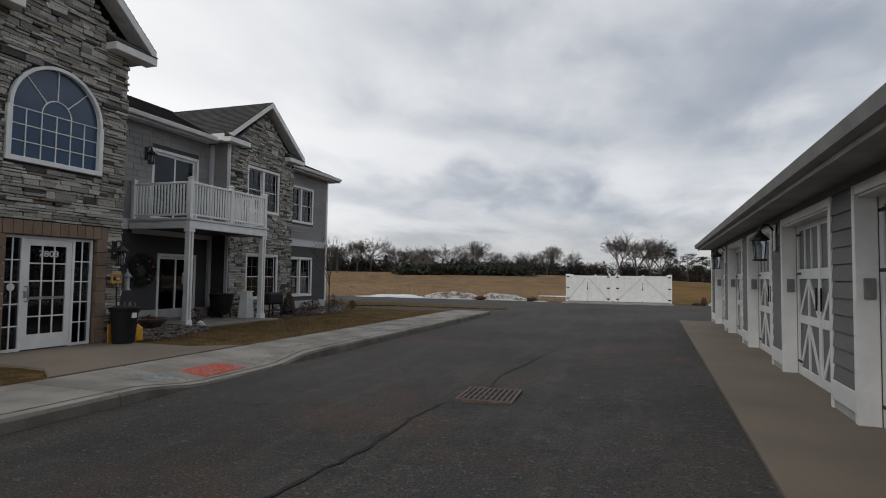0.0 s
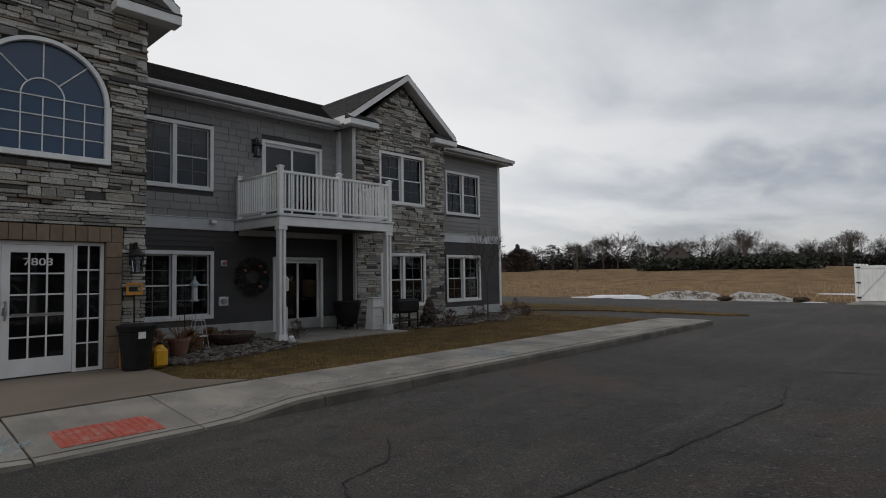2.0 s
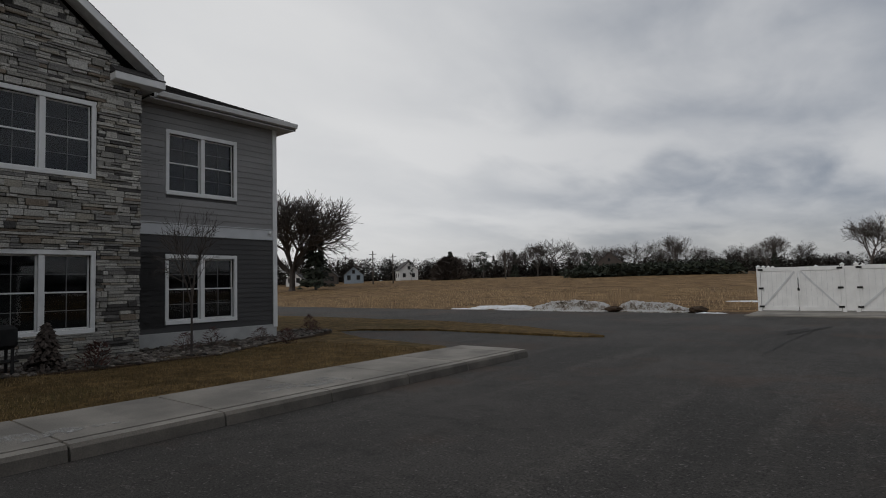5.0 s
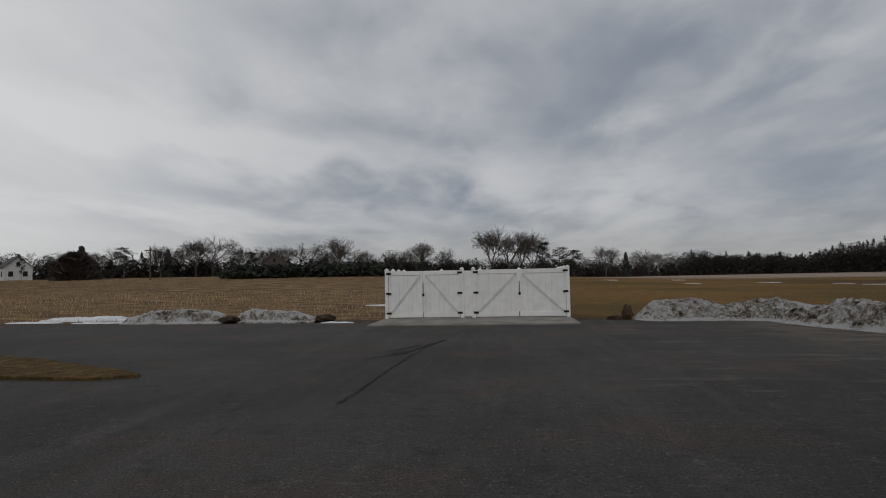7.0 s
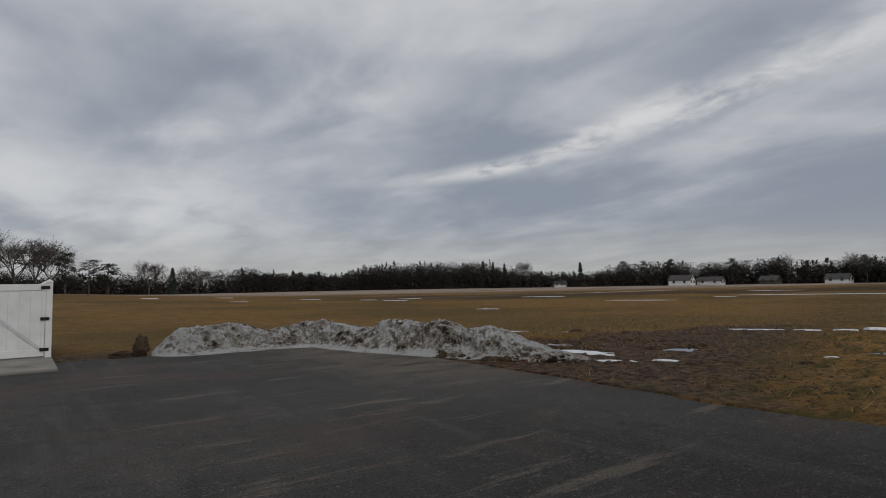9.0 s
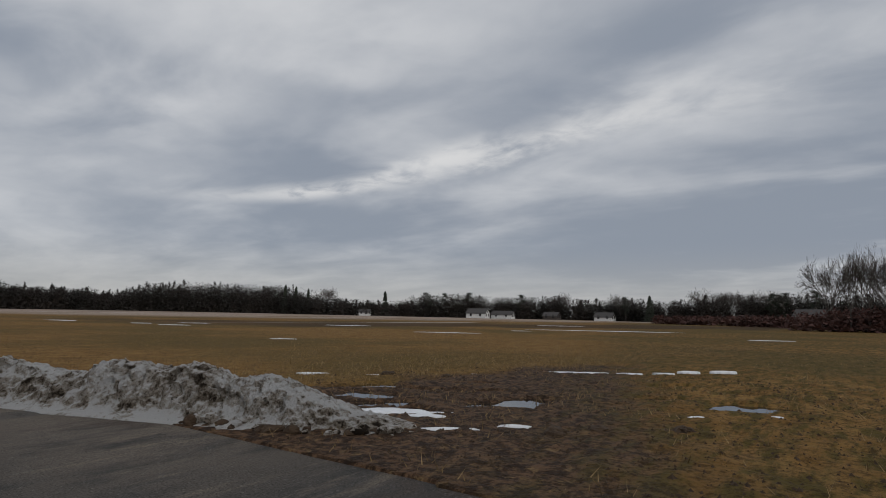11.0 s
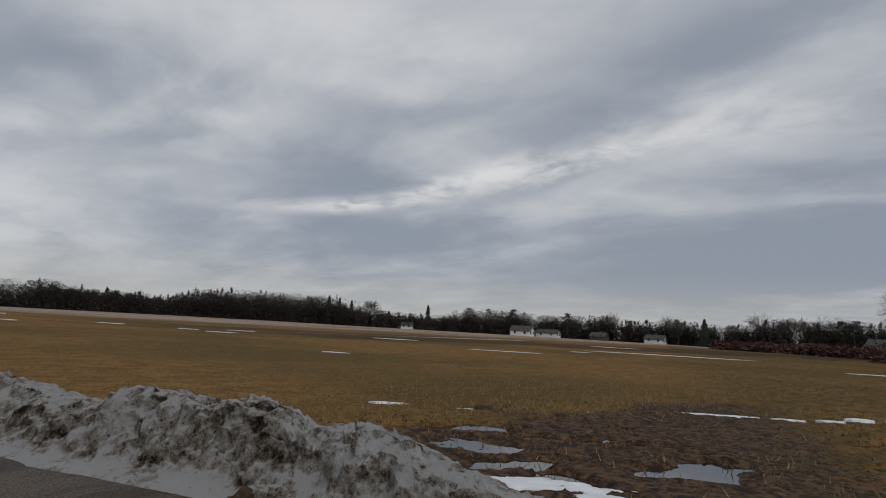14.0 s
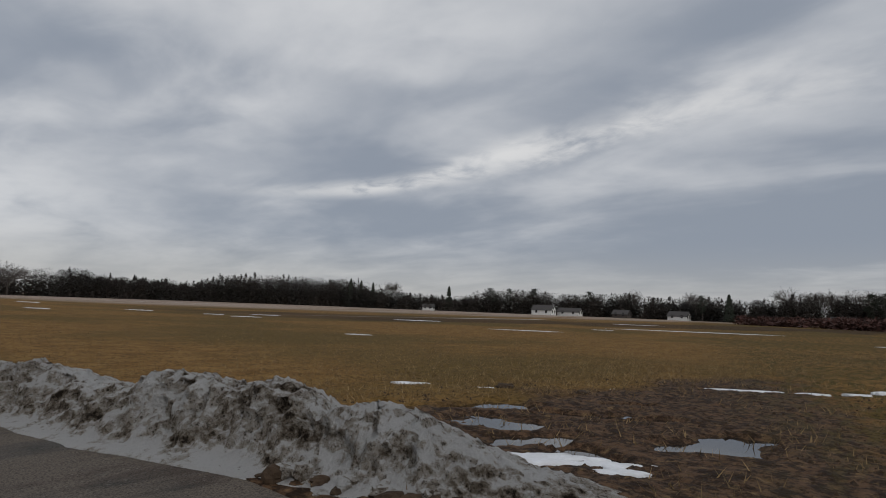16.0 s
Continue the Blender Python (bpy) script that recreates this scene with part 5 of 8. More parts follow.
for a, b in ((BY0 + 0.125, 14.645), (14.755, BY1 - 0.125)):
    balc("rail", Shape().box(RX - 0.035, RX + 0.035, a, b, BZ + 0.93, BZ + 0.99, 0.008).box(RX - 0.025, RX + 0.025, a, b, BZ + 0.07, BZ + 0.12, 0.006), TRIM)
    n = 14
    for k in range(n):
        at_balc("baluster", baluster, RX, a + (b - a) * (k + 0.6) / (n + 0.2))
for y, xa in ((BY0 + 0.07, XM + 0.175), (BY1 - 0.07, XG + 0.09)):
    balc("rail", Shape().box(xa, RX - 0.055, y - 0.035, y + 0.035, BZ + 0.93, BZ + 0.99, 0.008).box(xa, RX - 0.055, y - 0.025, y + 0.025, BZ + 0.07, BZ + 0.12, 0.006), TRIM)
    n = 17 if y < 14 else 11
    for k in range(n):
        at_balc("baluster", baluster, xa + (RX - 0.055 - xa) * (k + 0.6) / (n + 0.2), y)
solid("patio", Shape().box(XM + 0.035, -10.7, 13.2, 16.5, -0.05, 0.16, 0.012), CONCRETE, "concrete patio slab under the balcony", "patio", "structure")

# ---- garage row ----
GA = 1.87
garage = thing("garage_row", "long low grey garage building with recessed carriage doors", "garage", (2.02, 3.9, 0.17), turn=-GA)
G0, G1, GW = -14.0, 18.0, 7.0


def gpart(name, s, mat, parent=None, lab=""):
    return part(name, s, mat, parent or garage, lab)


OPEN = [3.33 + 3.37 * k for k in range(-4, 5)]
RECESS, HEAD, DOORW = 0.19, 2.22, 2.5
w = Shape()
edges = [G0] + [v for o in OPEN for v in (o - DOORW, o)] + [G1]
for a, b in zip(edges[::2], edges[1::2]):
    w.box(0.0, RECESS + 0.1, a, b, 0.0, 2.6)
for o in OPEN:
    w.box(0.0, RECESS + 0.1, o - DOORW, o, HEAD, 2.6)
w.box(RECESS + 0.1, GW, G0, G0 + 0.1, 0, 2.6).box(RECESS + 0.1, GW, G1 - 0.1, G1, 0, 2.6).box(GW - 0.1, GW, G0 + 0.1, G1 - 0.1, 0, 2.6)
w.prism([(0.0, 2.6), (GW, 2.6), (GW / 2, 4.15)], 1, G1 - 0.1, G1).prism([(0.0, 2.6), (GW, 2.6), (GW / 2, 4.15)], 1, G0, G0 + 0.1)
gpart("wall", w, GARAGE_SIDING)
gpart("ceiling_deck", Shape().box(RECESS + 0.1, GW - 0.1, G0 + 0.1, G1 - 0.1, 2.5, 2.58), GARAGE_SIDING)
for a, b in zip(edges[::2], edges[1::2]):
    for k in range(11):
        z = 0.33 + 0.177 * k
        if z > HEAD + 0.02:
            break
        top = min(z + 0.177, HEAD + 0.1)
        gpart("siding_board", Shape().add([(-0.003, a + 0.07, z), (-0.026, a + 0.07, z), (-0.009, a + 0.07, top), (-0.003, a + 0.07, top), (-0.003, b - 0.07, z), (-0.026, b - 0.07, z), (-0.009, b - 0.07, top), (-0.003, b - 0.07, top)], [(0, 1, 2, 3), (7, 6, 5, 4), (0, 4, 5, 1), (1, 5, 6, 2), (2, 6, 7, 3), (3, 7, 4, 0)]), GARAGE_SIDING)
    gpart("skirting", Shape().box(-0.035, 0, a - 0.0, b + 0.0, 0.12, 0.325, 0.006), TRIM)
    gpart("plinth", Shape().box(-0.012, 0, a, b, -0.02, 0.12), FOUNDATION)
for k in range(2):
    z = HEAD + 0.1 + 0.15 * k
    gpart("siding_board", Shape().add([(-0.003, G0, z), (-0.026, G0, z), (-0.009, G0, z + 0.15), (-0.003, G0, z + 0.15), (-0.003, G1, z), (-0.026, G1, z), (-0.009, G1, z + 0.15), (-0.003, G1, z + 0.15)], [(0, 1, 2, 3), (7, 6, 5, 4), (0, 4, 5, 1), (1, 5, 6, 2), (2, 6, 7, 3), (3, 7, 4, 0)]), GARAGE_SIDING)
gpart("corner_board", Shape().box(-0.04, 0.0, G1 - 0.1, G1 + 0.04, 0.0, 2.55, 0.006), TRIM)


def garage_door(o):
    d = gpart("garage_door", Shape().box(RECESS, RECESS + 0.04, o - DOORW + 0.02, o - 0.02, 0.02, HEAD), DOOR_PANEL, None, "white-framed grey carriage-style overhead door")
    y0, y1 = o - DOORW + 0.02, o - 0.02
    x0, x1 = RECESS - 0.024, RECESS
    mid = (y0 + y1) / 2
    st = Shape()
    for a, b in ((y0, y0 + 0.1), (mid - 0.06, mid + 0.06), (y1 - 0.1, y1)):
        st.box(x0, x1, a, b, 0.02, HEAD, 0.004)
    part("stile", st, TRIM, d)
    rl = Shape()
    for a, b in ((0.02, 0.14), (0.78, 0.9), (1.42, 1.56), (HEAD - 0.1, HEAD)):
        for p, q in ((y0 + 0.1, mid - 0.06), (mid + 0.06, y1 - 0.1)):
            rl.box(x0 + 0.002, x1, p, q, a, b, 0.004)
    part("rail", rl, TRIM, d)
    br = Shape()
    xm = (x0 + x1) / 2 + 0.003
    for p, q in ((y0 + 0.1, mid - 0.06), (mid + 0.06, y1 - 0.1)):
        c = (p + q) / 2
        br.bar((xm, c, 1.42), (xm, p + 0.03, 0.9), 0.075, 0.016)
        br.bar((xm, c, 1.42), (xm, q - 0.03, 0.9), 0.075, 0.016)
        br.bar((xm, c, 0.78), (xm, p + 0.03, 0.14), 0.075, 0.016)
        br.bar((xm, c, 0.78), (xm, q - 0.03, 0.14), 0.075, 0.016)
        br.box(x0 + 0.005, x1, c - 0.03, c + 0.03, 0.14, 0.78).box(x0 + 0.005, x1, c - 0.03, c + 0.03, 0.9, 1.42)
        for k in (1, 2):
            yy = p + (q - p) * k / 3
            br.box(x0 + 0.004, x1, yy - 0.02, yy + 0.02, 1.56, HEAD - 0.1)
    part("brace", br, TRIM, d)
    hd = Shape()
    for s in (-1, 1):
        hd.box(x0 - 0.02, x0, mid + s * 0.12 - 0.015, mid + s * 0.12 + 0.015, 1.0, 1.3, 0.004)
    part("handle", hd, BLACK_METAL, d, "black strap handle")
    hg = Shape()
    for z in (0.2, 1.48, 2.05):
        hg.box(x0 - 0.008, x0, y0 + 0.01, y0 + 0.28, z, z + 0.035, 0.003).box(x0 - 0.008, x0, y1 - 0.28, y1 - 0.01, z, z + 0.035, 0.003)
    part("hinge", hg, BLACK_METAL, d)
    j = gpart("jamb", Shape().box(-0.03, RECESS - 0.03, o - 0.02, o, 0.0, HEAD, 0.004), TRIM)
    gpart("jamb", Shape().box(-0.03, RECESS - 0.03, o - DOORW, o - DOORW + 0.02, 0.0, HEAD, 0.004), TRIM)
    gpart("casing", Shape().box(-0.03, 0.0, o, o + 0.075, 0.0, HEAD + 0.1, 0.006), TRIM)
    gpart("casing", Shape().box(-0.03, 0.0, o - DOORW - 0.075, o - DOORW, 0.0, HEAD + 0.1, 0.006), TRIM)
    gpart("lintel", Shape().box(-0.028, 0.0, o - DOORW, o, HEAD, HEAD + 0.098, 0.006).box(0.0, RECESS - 0.03, o - DOORW + 0.02, o - 0.02, HEAD - 0.02, HEAD), TRIM)
    part("keypad", Shape().box(0.03, 0.13, o - 0.05, o - 0.02, 1.22, 1.42, 0.008), material("keypad_grey", (0.2, 0.2, 0.2), 0.5), j, "grey keypad on the jamb")
    part("threshold", Shape().box(-0.01, RECESS, o - DOORW, o, -0.03, 0.016), CONCRETE, d)


for o in OPEN:
    garage_door(o)
groof = Shape()
EV = -0.4
for sgn in (0, 1):
    xa = EV if sgn == 0 else GW - EV
    roof_plane(groof, (xa, G0 - 0.35, 2.60), (xa, G1 + 0.35, 2.60), (GW / 2, G0 - 0.35, 4.3), (GW / 2, G1 + 0.35, 4.3), 0.15)
gpart("roof", groof, SHINGLE)
gpart("soffit", Shape().box(EV, 0.0, G0 - 0.35, G1 + 0.35, 2.42, 2.45), EAVE_GREY)
gpart("fascia", Shape().box(EV - 0.02, EV, G0 - 0.35, G1 + 0.35, 2.40, 2.58, 0.004), EAVE_GREY)
s = Shape()
s.prism([(EV - 0.02, 2.45), (EV - 0.11, 2.47), (EV - 0.14, 2.57), (EV - 0.135, 2.58), (EV - 0.1, 2.49), (EV - 0.03, 2.48), (EV - 0.03, 2.58), (EV - 0.02, 2.58)], 1, G0 - 0.35, G1 + 0.35)
gpart("gutter", s, EAVE_GREY)
solid("garage_apron", Shape().prism([(0.34, -14), (1.55, 21.75), (2.95, 21.75), (2.0, -14)], 2, -0.05, 0.192), APRON, "tan concrete apron along the garage doors", "apron", "structure")


def lantern(name, place, turn, size, label, group, plate=None):
    """A wall lantern facing +x before its turn: back plate, arm, glass body with bars, cap and finial."""
    t = thing(name, label, "wall lamp", place, group, turn=turn)
    k = size
    part("back_plate", Shape().box(0, 0.02 * k, -0.06 * k, 0.06 * k, -0.05 * k, 0.3 * k, 0.01), plate or BLACK_METAL, t)
    a = Shape()
    pts = [(0.02, 0.22), (0.08, 0.3), (0.16, 0.3), (0.19, 0.22)]
    for p, q in zip(pts, pts[1:]):
        a.tube((p[0] * k, 0, p[1] * k), (q[0] * k, 0, q[1] * k), 0.012 * k)
    part("arm", a, BLACK_METAL, t)
    c = Shape()
    c.lathe([(0.02 * k, 0.24 * k), (0.03 * k, 0.2 * k), (0.12 * k, 0.12 * k), (0.125 * k, 0.1 * k), (0.09 * k, 0.09 * k)], 8, 0.19 * k, 0)
    part("cap", c, BLACK_METAL, t)
    b = Shape()
    for i in range(4):
        an = math.pi / 4 + math.pi / 2 * i
        b.tube((0.19 * k + 0.1 * k * math.cos(an), 0.1 * k * math.sin(an), 0.1 * k), (0.19 * k + 0.075 * k * math.cos(an), 0.075 * k * math.sin(an), -0.16 * k), 0.008 * k, n=6)
    b.box(0.11 * k, 0.27 * k, -0.08 * k, 0.08 * k, -0.18 * k, -0.155 * k, 0.006)
    part("cage", b, BLACK_METAL, t)
    part("candle", Shape().lathe([(0.02 * k, -0.15 * k), (0.02 * k, -0.03 * k), (0.028 * k, 0.0), (0.012 * k, 0.05 * k)], 8, 0.19 * k, 0), TRIM_GREY, t)
    g = Shape().lathe([(0.085 * k, 0.09 * k), (0.063 * k, -0.15 * k)], 8, 0.19 * k, 0)
    part("glass", g, GLASS, t).visible_shadow = False
    return t


lantern("wall_lantern", (XT + 0.05, 7.06, 1.86), 0, 1.05, "black lantern on the stone wall beside the entrance", "entrance lanterns")
lantern("wall_lantern", (XT + 0.05, 9.55, 1.86), 0, 1.05, "black lantern on the stone wall beside the entrance", "entrance lanterns")
lantern("wall_lantern", (XM + 0.024, 13.52, 4.86), 0, 1.05, "black lantern on grey siding by the balcony door", "entrance lanterns")
for o in OPEN[3::2]:
    m = garage.matrix_world @ Matrix.Translation((-0.03, o + 0.43, 1.92))
    lantern("garage_lantern", (m.translation.x, m.translation.y, m.translation.z), 180 - GA, 1.2, "black carriage lantern on a white plate, grey garage siding", "garage lanterns", TRIM)

# ---- gated enclosure across the lot ----
FY, FX0, FX1, FH = 40.33, -4.28, 2.44, 1.8
enclosure = thing("gated_enclosure", "white vinyl refuse enclosure with two double gates", "fence", (-0.9, FY, 0.05))


def fpart(name, s, mat, lab=""):
    s.v = [(v[0] + 0.9, v[1] - FY, v[2] - 0.05) for v in s.v]
    return part(name, s, mat, enclosure, lab)


def fence_post(x, y):
    fpart("post", Shape().box(x - 0.065, x + 0.065, y - 0.065, y + 0.065, 0.02, FH + 0.02, 0.006).box(x - 0.08, x + 0.08, y - 0.08, y + 0.08, FH + 0.02, FH + 0.045, 0.005).add([(x - 0.065, y - 0.065, FH + 0.045), (x + 0.065, y - 0.065, FH + 0.045), (x + 0.065, y + 0.065, FH + 0.045), (x - 0.065, y + 0.065, FH + 0.045), (x, y, FH + 0.1)], [(0, 1, 4), (1, 2, 4), (2, 3, 4), (3, 0, 4)]), TRIM)


for x in (FX0 + 0.07, -1.42, -1.0, FX1 - 0.07):
    fence_post(x, FY)
for k in range(3):
    for x in (FX0 + 0.07, FX1 - 0.07):
        fence_post(x, FY + 1.2 * (k + 1))
for k in range(1, 4):
    fence_post(FX0 + 0.07 + (FX1 - FX0 - 0.14) * k / 4, FY + 3.6)


def gate_leaf(x0, x1, rising):
    g = Shape().box(x0, x1, FY - 0.022, FY + 0.022, 0.1, FH - 0.06, 0.004)
    leaf = fpart("gate_leaf", g, TRIM)

    def lpart(name, s, mat, lab=""):
        s.v = [(v[0] + 0.9, v[1] - FY, v[2] - 0.05) for v in s.v]
        part(name, s, mat, leaf, lab)
    y0, y1 = FY - 0.045, FY - 0.022
    lpart("gate_frame", Shape().box(x0, x0 + 0.07, y0, y1, 0.08, FH - 0.02, 0.005).box(x1 - 0.07, x1, y0, y1, 0.08, FH - 0.02, 0.005).box(x0 + 0.07, x1 - 0.07, y0 + 0.002, y1, FH - 0.17, FH - 0.02, 0.005).box(x0 + 0.07, x1 - 0.07, y0 + 0.002, y1, 0.08, 0.24, 0.005), TRIM)
    a, b = ((x0 + 0.09, 0.26), (x1 - 0.09, FH - 0.2)) if rising else ((x0 + 0.09, FH - 0.2), (x1 - 0.09, 0.26))
    lpart("brace", Shape().bar((a[0], FY - 0.034, a[1]), (b[0], FY - 0.034, b[1]), 0.065, 0.02, (0, 1, 0)), TRIM_GREY)
    groove = Shape()
    n = 7
    for k in range(1, n):
        xx = x0 + 0.07 + (x1 - x0 - 0.14) * k / n
        groove.box(xx - 0.004, xx + 0.004, FY - 0.0245, FY - 0.022, 0.25, FH - 0.18)
    lpart("board_joint", groove, TRIM_GREY)
    hx = x0 if rising else x1
    for z in (0.2, 0.92, FH - 0.14):
        lpart("hinge", Shape().box(hx - 0.09, hx + 0.09, FY - 0.085, FY - 0.046, z, z + 0.075, 0.004), BLACK_METAL, "black gate hinge")
    if not rising:
        lpart("latch", Shape().box(x0 - 0.045, x0 + 0.03, FY - 0.075, FY - 0.046, 0.85, 0.95, 0.004).box(x0 - 0.02, x0 + 0.0, FY - 0.075, FY - 0.05, 0.95, 1.35), BLACK_METAL, "black latch and drop rod")


gate_leaf(FX0 + 0.15, -2.87, True)
gate_leaf(-2.84, -1.5, False)
gate_leaf(-0.92, 0.62, True)
gate_leaf(0.66, FX1 - 0.15, False)
fpart("panel", Shape().box(-1.355, -1.065, FY - 0.02, FY + 0.02, 0.1, FH - 0.04), TRIM)
for x in (FX0 + 0.07, FX1 - 0.07):
    for k in range(3):
        a, b = FY + 1.2 * k + 0.07, FY + 1.2 * (k + 1) - 0.07
        fpart("side_panel", Shape().box(x - 0.02, x + 0.02, a, b, 0.1, FH - 0.06).box(x - 0.03, x + 0.03, a, b, FH - 0.06, FH).box(x - 0.03, x + 0.03, a, b, 0.06, 0.2), TRIM)
for k in range(4):
    a, b = FX0 + 0.14 + (FX1 - FX0 - 0.14) * k / 4, FX0 + (FX1 - FX0 - 0.14) * (k + 1) / 4
    fpart("rear_panel", Shape().box(a, b, FY + 3.58, FY + 3.62, 0.1, FH - 0.06).box(a, b, FY + 3.57, FY + 3.63, FH - 0.06, FH).box(a, b, FY + 3.57, FY + 3.63, 0.06, 0.2), TRIM)
solid("enclosure_slab", Shape().box(-4.3, 2.45, 37.6, 44.3, -0.1, 0.05, 0.015), CONCRETE, "concrete pad in front of the gates", "slab", "structure")
# ---- mud, water, snow ----


BASINS = [(14.3, 31.5, 1.05, 0.42, -38), (14.2, 35.05, 0.9, 0.35, -38), (13.3, 34.1, 0.8, 0.4, -38), (12.7, 33.1, 0.75, 0.4, -40), (15.2, 32.6, 0.7, 0.22, -35), (12.5, 32.3, 0.55, 0.25, -40), (14.9, 33.6, 0.8, 0.25, -38), (16.6, 27.8, 0.8, 0.45, -35), (17.0, 29.3, 0.5, 0.25, -38), (19.3, 29.6, 0.7, 0.2, -38), (16.3, 33.3, 0.6, 0.18, -38), (12.9, 36.1, 0.7, 0.2, -38)]
WATER_Z = -0.037


def mud_z(x, y):
    """Churned earth with hollows in which meltwater stands."""
    wx, wy = x + 0.5 * noise.noise((x * 0.9, y * 0.9, 4.0)), y + 0.5 * noise.noise((x * 0.9, y * 0.9, 8.0))
    wx, wy = wx + 0.12 * noise.noise((x * 4, y * 4, 2.0)), wy + 0.12 * noise.noise((x * 4, y * 4, 6.0))
    basin = 0.0
    for cx, cy, rx, ry, a in BASINS:
        if abs(x - cx) < 3 and abs(y - cy) < 3:
            ca, sa = math.cos(radians(a)), math.sin(radians(a))
            p, q = (wx - cx) * ca + (wy - cy) * sa, -(wx - cx) * sa + (wy - cy) * ca
            basin = max(basin, 0.1 * (1 - smoothstep(0.6, 1.35, math.hypot(p / rx, q / ry))))
    relief = 0.03 * noise.noise((x * 0.9, y * 1.6, 3.1)) + 0.03 * noise.noise((x * 2.6, y * 3.4, 5.2)) + 0.024 * abs(noise.noise((x * 6, y * 6, 1.3))) + 0.016 * noise.noise((x * 13, y * 13, 2.3))
    rim = smoothstep(9.2, 10.2, x + 0.4 * noise.noise((x, y, 9.0)))
    out = smoothstep(20, 24.5, x) + smoothstep(36.5, 39.5, y) + (1 - smoothstep(22, 25, y))
    return 0.022 + relief * (0.35 + 0.65 * rim) - basin - 0.1 * min(1.0, out)


mud = Shape()
MN, MM = 190, 200
mx, my = [7.6 + 17.1 * i / (MN - 1) for i in range(MN)], [22.0 + 17.8 * j / (MM - 1) for j in range(MM)]
mud.v = [(x, y, mud_z(x, y) if not inside(ROAD, x + 0.05, y) else -0.12) for y in my for x in mx]
mud.f = [(j * MN + i, j * MN + i + 1, (j + 1) * MN + i + 1, (j + 1) * MN + i) for j in range(MM - 1) for i in range(MN - 1)]
solid("muddy_verge", mud, FIELD, "churned wet mud and dead grass beside the asphalt", "mud", "structure", smooth=True)


def blob(cx, cy, rx, ry, seed, n=40, ragged=0.35):
    return [(cx + rx * (1 + ragged * noise.noise((math.cos(a) * 1.7 + seed, math.sin(a) * 1.7, seed * 1.3)) * 2) * math.cos(a), cy + ry * (1 + ragged * noise.noise((math.cos(a) * 1.7 + seed, math.sin(a) * 1.7, seed * 1.3)) * 2) * math.sin(a)) for a in (2 * math.pi * k / n for k in range(n))]


for x0, x1, y0, y1 in ((11.4, 15.9, 30.0, 32.9), (11.4, 17.4, 32.9, 37.2), (15.4, 20.6, 26.8, 30.3)):
    solid("puddle", Shape().add([(x0, y0, WATER_Z), (x1, y0, WATER_Z), (x1, y1, WATER_Z), (x0, y1, WATER_Z)], [(0, 1, 2, 3)]), WATER, "shallow muddy puddle mirroring the grey sky", "puddle", "structure")


def snow_patch(cx, cy, rx, ry, h, seed, label="thin patch of melting white snow on mud", mat=None, base=0.0, turn=0.0):
    """A low rounded pad of snow with a ragged rim and a pitted top."""
    s, n = Shape(), 64
    rim = [(rx * k * math.cos(a), ry * k * math.sin(a)) for a, k in ((2 * math.pi * i / n, 1 + 0.5 * noise.noise((math.cos(2 * math.pi * i / n) * 2.2 + seed, math.sin(2 * math.pi * i / n) * 2.2, seed)) + 0.55 * noise.noise((math.cos(2 * math.pi * i / n) * 7 + seed, math.sin(2 * math.pi * i / n) * 7, seed))) for i in range(n))]
    ca, sa = math.cos(radians(turn)), math.sin(radians(turn))
    levels = ((1.0, -0.03), (0.97, 0.35), (0.85, 0.7), (0.65, 0.9), (0.4, 1.0), (0.2, 1.0))
    for f, z in levels:
        s.v += [(cx + x * f * ca - y * f * sa, cy + x * f * sa + y * f * ca, base + h * z * (1 + 0.6 * noise.noise((x * f * 3, y * f * 6, seed))) if z > 0 else base - 0.06) for x, y in rim]
    s.v.append((cx, cy, base + h))
    last = len(levels) - 1
    for k in range(last):
        s.f += [(k * n + i, k * n + (i + 1) % n, (k + 1) * n + (i + 1) % n, (k + 1) * n + i) for i in range(n)]
    s.f += [(last * n + i, last * n + (i + 1) % n, (last + 1) * n) for i in range(n)]
    return solid("snow_patch", s, mat or MELT_SNOW, label, "snow", group="snow patches", smooth=True)


# on the mud, lying along the furrows
for k, (cx, cy, rx, ry, h) in enumerate([(11.75, 32.62, 0.72, 0.2, 0.09), (12.05, 32.05, 0.3, 0.12, 0.06), (11.93, 31.72, 0.28, 0.13, 0.07), (12.35, 31.75, 0.2, 0.06, 0.04), (20.55, 32.6, 0.8, 0.1, 0.05), (21.5, 31.3, 0.35, 0.07, 0.04), (16.05, 36.05, 0.42, 0.08, 0.04), (15.2, 37.7, 0.4, 0.07, 0.04), (23.5, 30.1, 0.3, 0.09, 0.05), (24.4, 29.2, 0.35, 0.07, 0.05), (18.2, 34.4, 0.3, 0.05, 0.03), (22.4, 30.6, 0.3, 0.05, 0.03), (11.3, 30.9, 0.4, 0.08, 0.06), (12.1, 30.3, 0.22, 0.07, 0.05), (14.7, 28.3, 0.12, 0.06, 0.06), (15.7, 27.2, 0.2, 0.06, 0.04), (19.4, 33.9, 0.35, 0.05, 0.03)]):
    snow_patch(cx, cy, rx, ry, h * 0.5, 3.3 + k, base=0.01, turn=-52)
